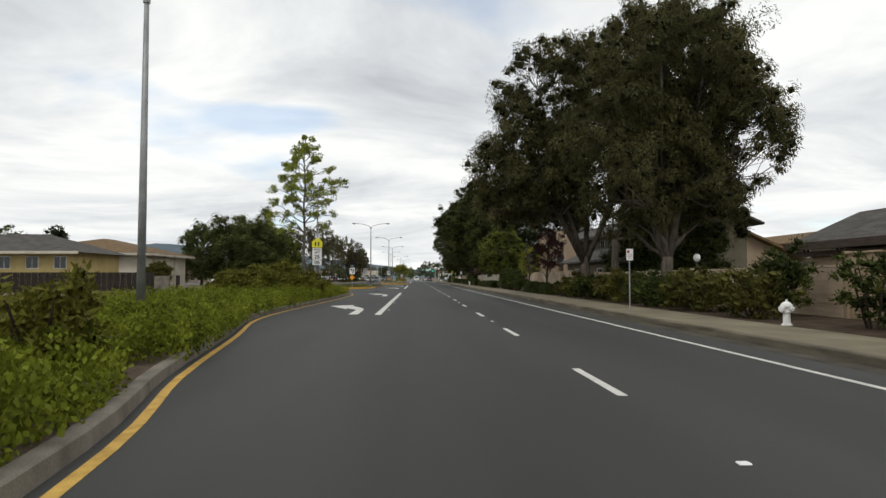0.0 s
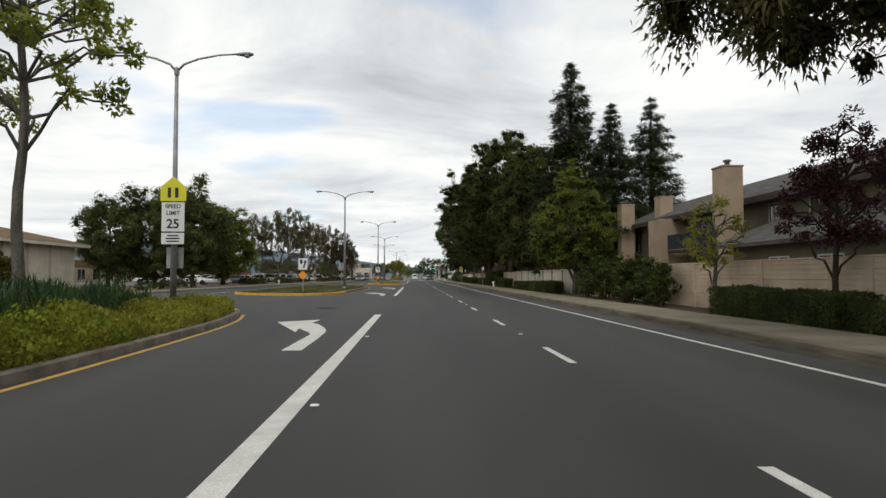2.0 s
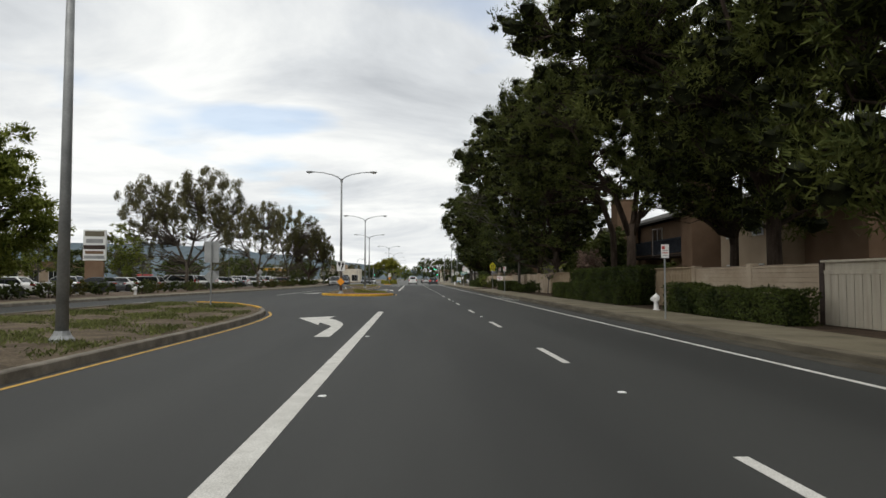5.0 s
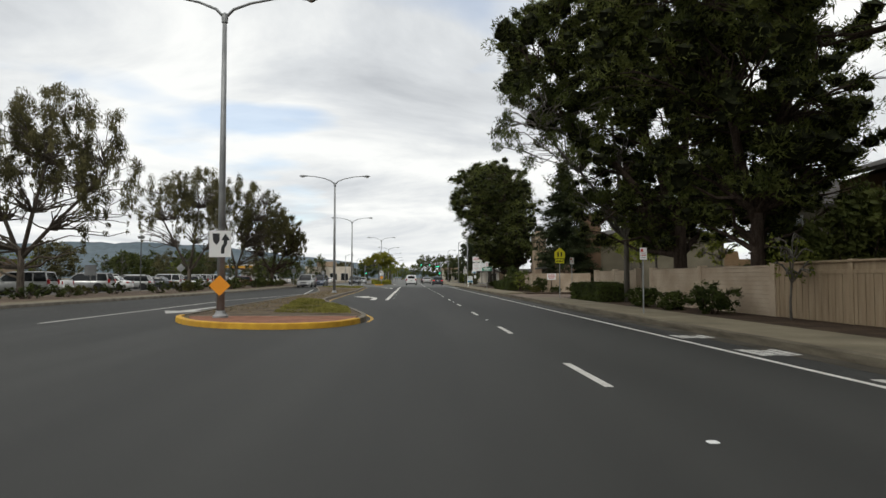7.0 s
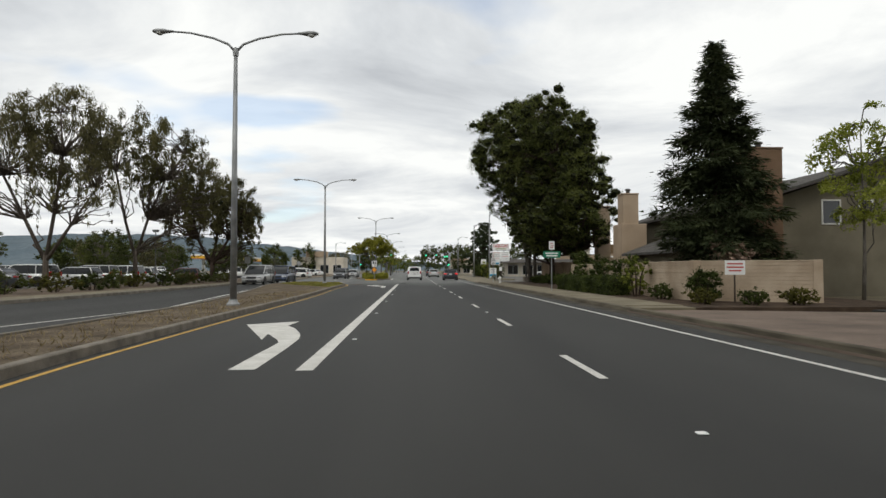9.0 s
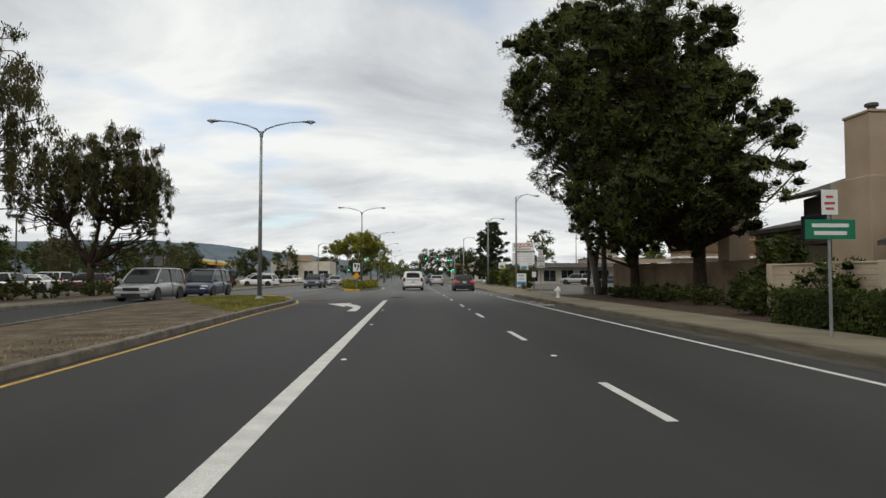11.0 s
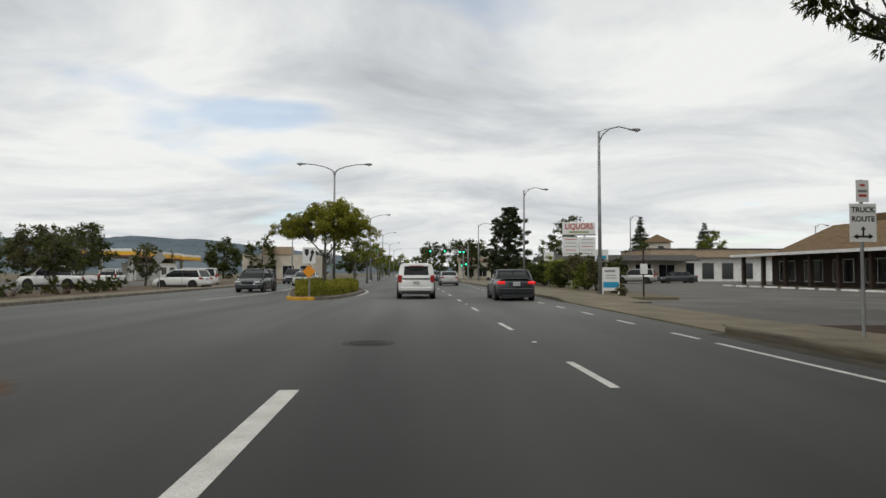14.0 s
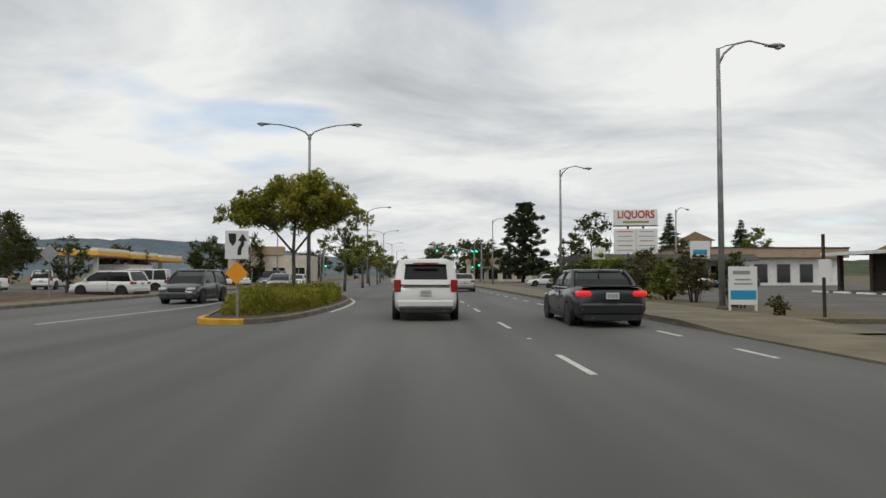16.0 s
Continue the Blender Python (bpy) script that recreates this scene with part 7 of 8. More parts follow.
def plate(parent, name, outline, z, material, y=-0.05, t=0.006, label=""):
    """A flat sign plate: outline in (x, z) round the point at height z, looking towards -y."""
    return part(name, PR([(a, z + b) for a, b in outline], y - t, y, "y"), material, parent, label)


def rect(w, h):
    return [(-w / 2, -h / 2), (w / 2, -h / 2), (w / 2, h / 2), (-w / 2, h / 2)]


def bar(parent, x, z, w, h, material, y=-0.058, name="bar"):
    return part(name, B(x - w / 2, x + w / 2, y - 0.003, y, z - h / 2, z + h / 2), material, parent)


def post(parent, h, r=0.03, mat=None):
    return part("post", T([(0, 0, -0.3), (0, 0, h)], r, 8), mat or M_STEEL, parent)


def parking_sign(x, y, turn=0, h=2.1, group="parking signs"):
    ob = thing("parking_sign", "small white parking sign on a thin steel post", "road sign", group, pose(x, y, 0.14, 0, 0, turn))
    post(ob, h, 0.025)
    p = plate(ob, "plate", rect(0.23, 0.38), h - 0.19, M_SIGN_WHITE, -0.03)
    for dz, w, hh, m in ((0.10, 0.09, 0.09, M_SIGN_RED), (0.015, 0.15, 0.022, M_SIGN_BACK), (-0.05, 0.16, 0.025, M_SIGN_RED), (-0.12, 0.13, 0.022, M_SIGN_BACK)):
        bar(p, -0.05 if hh > 0.08 else 0, h - 0.19 + dz, w, hh, m, -0.037)
    return ob


for x, y in ((7.2, 21.5), (7.1, 101.2), (7.45, 135.2)):
    parking_sign(x, y, 4)


def keep_right(parent, z):
    """A white plate with a black arrow that passes a barrier on its right."""
    p = plate(parent, "plate", rect(0.62, 0.76), z, M_SIGN_WHITE, -0.12, 0.008)
    a = plate(p, "arrow", [(0.02, -0.28), (0.12, -0.28), (0.13, -0.12), (0.2, 0.0), (0.2, 0.1), (0.28, 0.1), (0.15, 0.3), (0.03, 0.1), (0.1, 0.1), (0.1, 0.03), (0.03, -0.1)], z, M_SIGN_BLACK, -0.129, 0.003)
    plate(p, "barrier_mark", [(-0.22, 0.3), (-0.02, 0.3), (-0.02, 0.08), (-0.1, -0.04), (-0.2, 0.08)], z, M_SIGN_BLACK, -0.129, 0.003)
    return p


def diamond(s):
    return [(0, -s), (s, 0), (0, s), (-s, 0)]


def island_sign(x, y, h, label, base=0.11):
    ob = thing("divider_sign", label, "road sign", "divider signs", pose(x, y, base))
    post(ob, h, 0.035)
    keep_right(ob, h - 0.36)
    plate(ob, "marker", diamond(0.31), h - 1.12, M_SIGN_ORANGE, -0.12, 0.008, "orange diamond marker")
    return ob


island_sign(-7.6, 79.2, 2.35, "white arrow sign over an orange diamond marker")
island_sign(-4.75, 226.9, 2.35, "white arrow sign over an orange diamond marker", 0.11)
on_pole = thing("divider_sign", "white arrow sign strapped to a lamp pole", "road sign", "divider signs", pose(-5.45, 133.8, 0.13))
keep_right(on_pole, 2.12)
plate(on_pole, "marker", diamond(0.3), 0.92, M_SIGN_ORANGE, -0.12, 0.008, "orange diamond marker")
for z in (1.9, 2.3, 0.92):
    part("strap", lathe(bmesh.new(), [(0.125, z - 0.02), (0.125, z + 0.02)], 12), M_STEEL, on_pole)

# speed sign on the lamp pole at the end of the first median
sp = thing("speed_sign", "yellow school sign over a white speed limit sign", "road sign", m=pose(-8.6, 57.8, 0.11))
plate(sp, "school_plate", [(-0.45, -0.38), (0.45, -0.38), (0.45, 0.12), (0, 0.5), (-0.45, 0.12)], 4.22, M_SIGN_YELLOW, -0.13, 0.008, "fluorescent yellow pentagon")
for x, w in ((-0.14, 0.12), (0.12, 0.12)):
    bar(sp, x, 4.14, w, 0.36, M_SIGN_BLACK, -0.139, "symbol")
plate(sp, "speed_plate", rect(0.8, 1.04), 3.27, M_SIGN_WHITE, -0.13, 0.008)
text(sp, "wording", "SPEED", 0.2, M_SIGN_BLACK, Matrix.Translation((0, -0.142, 3.64)) @ FACE)
text(sp, "wording", "LIMIT", 0.2, M_SIGN_BLACK, Matrix.Translation((0, -0.142, 3.40)) @ FACE)
text(sp, "wording", "25", 0.46, M_SIGN_BLACK, Matrix.Translation((0, -0.142, 3.01)) @ FACE)
plate(sp, "note_plate", rect(0.8, 0.40), 2.50, M_SIGN_WHITE, -0.13, 0.008)
for z, w in ((2.60, 0.4), (2.50, 0.5), (2.40, 0.46)):
    bar(sp, 0, z, w, 0.05, M_SIGN_BLACK, -0.139)
plate(sp, "back_plate", rect(0.6, 0.75), 1.82, M_SIGN_BACK, 0.14, 0.008)

# sign seen from behind on the second median
bk = thing("road_sign", "bare grey back of a road sign on a post", "road sign", m=pose(-8.5, 111.2, 0.11))
post(bk, 2.75, 0.035)
plate(bk, "plate", rect(0.62, 0.9), 2.3, M_SIGN_BACK, 0.06, 0.008)
plate(bk, "marker", diamond(0.33), 1.25, M_SIGN_BACK, 0.06, 0.008)

# school crossing sign before the driveway
sc = thing("school_sign", "fluorescent yellow school crossing sign on a post", "road sign", m=pose(8.5, 151.3, 0.1))
post(sc, 2.95, 0.03)
plate(sc, "plate", [(-0.30, -0.28), (0.30, -0.28), (0.30, 0.08), (0, 0.34), (-0.30, 0.08)], 2.56, M_SIGN_YELLOW, -0.035, 0.006)
for x in (-0.09, 0.09):
    bar(sc, x, 2.51, 0.08, 0.26, M_SIGN_BLACK, -0.043, "symbol")
plate(sc, "note_plate", rect(0.5, 0.24), 2.12, M_SIGN_YELLOW, -0.035, 0.006)
text(sc, "wording", "AHEAD", 0.125, M_SIGN_BLACK, Matrix.Translation((0, -0.044, 2.12)) @ FACE)
ps = parking_sign(9.3, 151.7, 0, 2.3)

# truck route sign, street name sign, wall notice
tr_ = thing("truck_route_sign", "white truck route sign on a steel post", "road sign", m=pose(7.85, 206.5, 0.14))
post(tr_, 2.75, 0.03)
plate(tr_, "plate", rect(0.48, 0.66), 2.0, M_SIGN_WHITE, -0.035, 0.006)
text(tr_, "wording", "TRUCK", 0.128, M_SIGN_BLACK, Matrix.Translation((0, -0.044, 2.22)) @ FACE)
text(tr_, "wording", "ROUTE", 0.128, M_SIGN_BLACK, Matrix.Translation((0, -0.044, 2.06)) @ FACE)
plate(tr_, "arrow", [(0.82 * x, 0.82 * z - 0.01) for x, z in ((-0.22, -0.28), (-0.12, -0.34), (-0.12, -0.30), (0.12, -0.30), (0.12, -0.34), (0.22, -0.28), (0.12, -0.22), (0.12, -0.26), (0.02, -0.26), (0.02, -0.14), (0.06, -0.14), (0, -0.06), (-0.06, -0.14), (-0.02, -0.14), (-0.02, -0.26), (-0.12, -0.26), (-0.12, -0.22))], 2.0, M_SIGN_BLACK, -0.042, 0.002)
plate(tr_, "small_plate", rect(0.23, 0.38), 2.55, M_SIGN_WHITE, -0.035, 0.006)
for z, w, m in ((2.65, 0.09, M_SIGN_RED), (2.55, 0.16, M_SIGN_BACK), (2.47, 0.14, M_SIGN_RED)):
    bar(tr_, 0, z, w, 0.04, m, -0.043)
st = thing("street_sign", "green street name sign under a white plate", "road sign", m=pose(7.7, 179.4, 0.14))
post(st, 2.65, 0.03)
plate(st, "name_plate", rect(0.95, 0.36), 2.0, M_SIGN_GREEN, -0.035, 0.006, "green plate")
for z, w in ((2.07, 0.7), (1.93, 0.62)):
    bar(st, 0, z, w, 0.07, M_SIGN_WHITE, -0.043)
plate(st, "plate", rect(0.31, 0.46), 2.5, M_SIGN_WHITE, -0.035, 0.006)
for z, w in ((2.6, 0.14), (2.48, 0.2), (2.38, 0.16)):
    bar(st, 0, z, w, 0.04, M_SIGN_RED, -0.043)
nt_ = thing("notice_sign", "small white notice with red lettering on a stake", "sign", m=pose(11.3, 166.2, 0.12))
post(nt_, 1.5, 0.03, M_TRIM_DARK)
plate(nt_, "plate", rect(0.72, 0.5), 1.25, M_SIGN_WHITE, -0.035, 0.01)
for z, w in ((1.38, 0.55), (1.26, 0.6), (1.14, 0.45)):
    bar(nt_, 0, z, w, 0.05, M_SIGN_RED, -0.047)

# signs of the oncoming side, seen from behind
for x, y, h, shape in ((-21.6, 177.6, 2.45, diamond(0.42)), (-16.3, 239.0, 2.5, diamond(0.42)), (-17.4, 214.0, 2.6, rect(0.6, 0.7)), (-24.6, 166.4, 2.1, rect(0.9, 0.8))):
    s_ = thing("road_sign", "bare grey back of a road sign on a post", "road sign", "signs seen from behind", pose(x, y, 0.12))
    post(s_, h, 0.03)
    plate(s_, "plate", shape, h - 0.36, M_SIGN_BACK, -0.03, 0.006)


def hydrant(x, y, turn=0):
    ob = thing("fire_hydrant", "white painted fire hydrant beside the pavement", "fire hydrant", "fire hydrants", pose(x, y, 0.13, 0, 0, turn) @ Matrix.Scale(0.74, 4))
    part("barrel", lathe(bmesh.new(), [(0.17, -0.1), (0.17, 0.04), (0.12, 0.06), (0.11, 0.40), (0.16, 0.42), (0.16, 0.47), (0.14, 0.48), (0.15, 0.62)], 14), M_WHITE, ob, smooth=False)
    part("bonnet", lathe(bmesh.new(), [(0.19, 0.60), (0.19, 0.64), (0.16, 0.70), (0.09, 0.76), (0.035, 0.78), (0.035, 0.84), (0.01, 0.85)], 14), M_WHITE, ob)
    for a, r in ((90, 0.055), (-90, 0.055), (180, 0.075)):
        part("outlet", lathe(bmesh.new(), [(r, 0.0), (r, 0.2), (r + 0.02, 0.2), (r + 0.02, 0.26), (0.02, 0.28)], 10, pose(0, 0, 0.54, 0, 90, a)), M_WHITE, ob)
    return ob


hydrant(9.0, 15.4, 20), hydrant(8.9, 106.6), hydrant(7.95, 202.4, 10), hydrant(-15.8, 218.0), hydrant(-19.8, 131.0)

# shop signs
lq = thing("shop_sign", "tall white shop sign with red lettering", "shop sign", m=pose(14.8, 252.0, 0.1, 0, 0, -8))
for x in (-0.5, 0.5):
    part("post", B(x - 0.06, x + 0.06, -0.06, 0.06, -0.3, 5.6), M_STEEL_DARK, lq)
top = part("cabinet", B(-1.42, 1.42, -0.16, 0.16, 4.5, 5.6, 0.03), M_SIGN_WHITE, lq, "white sign cabinet")
part("cabinet_rim", B(-1.46, 1.46, -0.15, 0.15, 4.46, 4.52, 0.01), M_STEEL_DARK, top)
text(top, "wording", "LIQUORS", 0.60, M_SIGN_RED, Matrix.Translation((0, -0.175, 5.22)) @ FACE @ Matrix.Diagonal((0.98, 1.15, 1, 1)))
bar(top, 0, 4.74, 1.7, 0.14, plain("sign_olive", (0.25, 0.27, 0.1), 0.5), -0.165)
for i, x in enumerate((-0.72, 0.72)):
    pb = part("board", B(x - 0.70, x + 0.70, -0.12, 0.12, 2.65, 4.3, 0.02), M_SIGN_WHITE, lq, "white board with faint rows of lettering")
    for k in range(5):
        bar(pb, x, 4.1 - k * 0.31, 1.1 - 0.2 * ((k + i) % 2), 0.055, M_SIGN_BACK if (k + i) % 3 else M_SIGN_RED, -0.125)
lk_ = thing("street_banner", "white and blue sale sign on a frame", "sign", m=pose(10.75, 230.0, 0.12, 0, 0, -6))
for x in (-0.42, 0.42):
    part("leg", B(x - 0.03, x + 0.03, -0.03, 0.03, -0.2, 1.45), M_SIGN_WHITE, lk_)
pn = part("panel", B(-0.45, 0.45, -0.05, -0.03, 0.2, 1.45), M_SIGN_WHITE, lk_)
bar(pn, 0, 0.52, 0.82, 0.3, M_SIGN_BLUE, -0.052)
bar(pn, -0.05, 1.25, 0.55, 0.12, M_SIGN_BACK, -0.052), bar(pn, 0, 1.02, 0.5, 0.05, M_SIGN_BACK, -0.052), bar(pn, 0, 0.88, 0.6, 0.05, M_SIGN_BACK, -0.052)
for x, y, h, m in ((12.1, 236.2, 2.6, M_SIGN_BLUE), (11.7, 250.0, 2.9, M_SIGN_WHITE)):
    s_ = thing("shop_notice", "small plate on a post above the shrubs", "sign", "shop notices", pose(x, y, 0.12))
    post(s_, h)
    p_ = plate(s_, "plate", rect(0.85, 0.75), h - 0.35, M_SIGN_WHITE, -0.035, 0.01)
    bar(p_, 0, h - 0.45, 0.6, 0.2, m if m is M_SIGN_BLUE else M_SIGN_BACK, -0.047)
lp_ = thing("lot_sign", "weathered post with a small white plate", "sign", m=pose(11.3, 226.6, 0.12))
post(lp_, 2.3, 0.045, M_TRIM_DARK)
plate(lp_, "plate", rect(0.36, 0.5), 1.35, M_SIGN_WHITE, -0.05, 0.008)
py = thing("pylon_sign", "tall shop pylon sign on a brown base", "shop sign", m=pose(-30.5, 147.5, 0.0, 0, 0, 12))
part("base", B(-0.8, 0.8, -0.25, 0.25, -0.1, 3.0), M_STUCCO_BROWN, py)
cb = part("cabinet", B(-1.0, 1.0, -0.2, 0.2, 3.0, 6.0, 0.04), M_SIGN_WHITE, py)
for z, hh, w, m in ((5.6, 0.5, 1.7, M_STUCCO_GREY), (4.9, 0.4, 1.5, M_SIGN_BACK), (4.3, 0.4, 1.9, M_TRIM_DARK), (3.8, 0.3, 1.6, M_STUCCO_BROWN), (3.35, 0.3, 1.8, M_SIGN_BACK)):
    bar(cb, 0, z, w, hh, m, -0.205)
rb = thing("news_kiosk", "red metal drop box at the lot edge", "kiosk", m=pose(-34.5, 169.5, 0.0))
part("body", B(-0.7, 0.7, -0.6, 0.6, -0.02, 1.7, 0.05), M_SIGN_RED, rb)
part("hood", B(-0.8, 0.8, -0.7, 0.7, 1.7, 1.85, 0.05), M_SIGN_RED, rb)
part("slot", B(-0.45, 0.45, -0.63, -0.6, 0.9, 1.4), M_SIGN_WHITE, rb)

# traffic signals at the far junction
def mast(x, y, reach, h, label):
    ob = thing("traffic_signal", label, "traffic signal", "traffic signals", pose(x, y, 0.1))
    part("pole", T([(0, 0, -0.3), (0, 0, h + 0.6)], [0.14, 0.1], 10), M_STEEL, ob)
    s = 1 if reach > 0 else -1
    part("arm", T([(0, 0, h - 0.4), (reach * 0.4, 0, h + 0.1), (reach, 0, h + 0.25)], [0.08, 0.06, 0.045], 8), M_STEEL, ob)
    for f in (0.55, 0.98):
        hd = part("signal_head", B(reach * f - 0.2, reach * f + 0.2, -0.18, 0.12, h - 0.55, h + 0.6, 0.03), M_SIGN_BLACK, ob, "black signal head")
        for k, m in enumerate((M_DIM_RED, M_DIM_AMBER, M_GREEN_ON)):
            part("lens", lathe(bmesh.new(), [(0.13, 0), (0.12, 0.03), (0.02, 0.05)], 12, pose(reach * f, -0.18, h + 0.38 - k * 0.36, 90, 0, 0)), m, hd)
    hd = part("signal_head", B(s * 0.3 - 0.18, s * 0.3 + 0.18, -0.18, 0.12, 2.3, 3.4, 0.03), M_SIGN_BLACK, ob, "black signal head")
    for k, m in enumerate((M_DIM_RED, M_DIM_AMBER, M_GREEN_ON)):
        part("lens", lathe(bmesh.new(), [(0.13, 0), (0.12, 0.03), (0.02, 0.05)], 12, pose(s * 0.3, -0.18, 3.2 - k * 0.36, 90, 0, 0)), m, hd)
    return ob


M_DIM_RED, M_DIM_AMBER = plain("dark_red_lens", (0.08, 0.01, 0.01), 0.3), plain("dark_amber_lens", (0.09, 0.05, 0.01), 0.3)
M_GREEN_ON = plain("lit_green_lens", (0.02, 0.8, 0.35), 0.3, glow=2.5)
mast(-12.5, 300.0, 7.5, 5.2, "grey signal mast with black heads across the road"), mast(9.5, 312.0, -6.0, 5.4, "grey signal mast with black heads at the junction"), mast(8.6, 292.0, -1.2, 4.6, "grey signal post with black heads at the kerb")


# ---- vehicles ----
M_TYRE = surface("tyre_rubber", (0.012, 0.012, 0.012), (0.025, 0.025, 0.025), 0.85, 8, 60, 0.1, gloss=0.25)
M_RIM = plain("alloy_rim", (0.55, 0.56, 0.57), 0.35, metal=0.5)
M_CAR_GLASS = plain("tinted_car_glass", (0.008, 0.010, 0.011), 0.08, gloss=0.32)
M_TAIL = plain("tail_lamp_red", (0.30, 0.012, 0.012), 0.2)
M_TAIL_ON = plain("lit_tail_lamp", (0.85, 0.03, 0.03), 0.2, glow=0.35)
M_HEAD = plain("headlamp_glass", (0.55, 0.56, 0.58), 0.12)
M_BLACK_TRIM = plain("black_plastic_trim", (0.018, 0.018, 0.019), 0.6)
M_PLATE_WHITE = plain("number_plate", (0.55, 0.55, 0.55), 0.5)
M_CHROME = plain("chrome", (0.7, 0.7, 0.72), 0.12, metal=1.0)


def paint(name, colour, metal=0.0):
    m = plain(name, colour, 0.32, metal, 0.5)
    b = m.node_tree.nodes["Principled BSDF"]
    b.inputs["Coat Weight"].default_value, b.inputs["Coat Roughness"].default_value = 0.6, 0.06
    return m


P_WHITE, P_SILVER, P_BLACK, P_GREY = paint("white_car_paint", (0.66, 0.66, 0.64)), paint("silver_car_paint", (0.36, 0.36, 0.35), 0.4), paint("black_blue_car_paint", (0.012, 0.014, 0.018)), paint("dark_grey_car_paint", (0.05, 0.055, 0.062), 0.3)
P_BLUE, P_RED = paint("dark_blue_car_paint", (0.03, 0.045, 0.085), 0.3), paint("maroon_car_paint", (0.09, 0.015, 0.017))

# per kind: length, width, height, clearance, stations of the body's top (fraction of length from the rear, height), cabin (belt rear, belt front, roof rear, roof front), belt height, wheel radius, wheel positions
SHAPES = {
    "sedan": (4.7, 1.81, 1.44, 0.20, [(0.0, 0.62), (0.01, 0.88), (0.03, 0.98), (0.18, 1.02), (0.30, 0.96), (0.55, 0.93), (0.70, 0.91), (0.86, 0.80), (0.96, 0.68), (1.0, 0.5)], (0.14, 0.74, 0.27, 0.55), 0.93, 0.33, (0.20, 0.81)),
    "suv": (4.75, 1.87, 1.74, 0.26, [(0.0, 0.66), (0.008, 0.98), (0.03, 1.06), (0.3, 1.05), (0.66, 1.04), (0.74, 1.06), (0.95, 1.0), (0.99, 0.85), (1.0, 0.6)], (0.015, 0.74, 0.065, 0.60), 1.04, 0.38, (0.20, 0.81)),
    "van": (4.9, 1.92, 1.75, 0.20, [(0.0, 0.6), (0.01, 0.95), (0.03, 1.0), (0.5, 1.0), (0.74, 0.98), (0.9, 0.86), (0.97, 0.7), (1.0, 0.5)], (0.012, 0.84, 0.05, 0.62), 0.98, 0.34, (0.19, 0.80)),
    "hatch": (4.3, 1.80, 1.56, 0.20, [(0.0, 0.6), (0.01, 0.92), (0.04, 0.98), (0.5, 0.97), (0.74, 0.96), (0.9, 0.84), (0.97, 0.68), (1.0, 0.5)], (0.02, 0.80, 0.10, 0.60), 0.95, 0.33, (0.18, 0.80)),
    "pickup": (5.4, 1.95, 1.80, 0.30, [(0.0, 0.7), (0.008, 1.06), (0.02, 1.1), (0.4, 1.1), (0.74, 1.08), (0.95, 1.02), (0.99, 0.85), (1.0, 0.6)], (0.40, 0.76, 0.43, 0.64), 1.09, 0.40, (0.22, 0.81)),
}


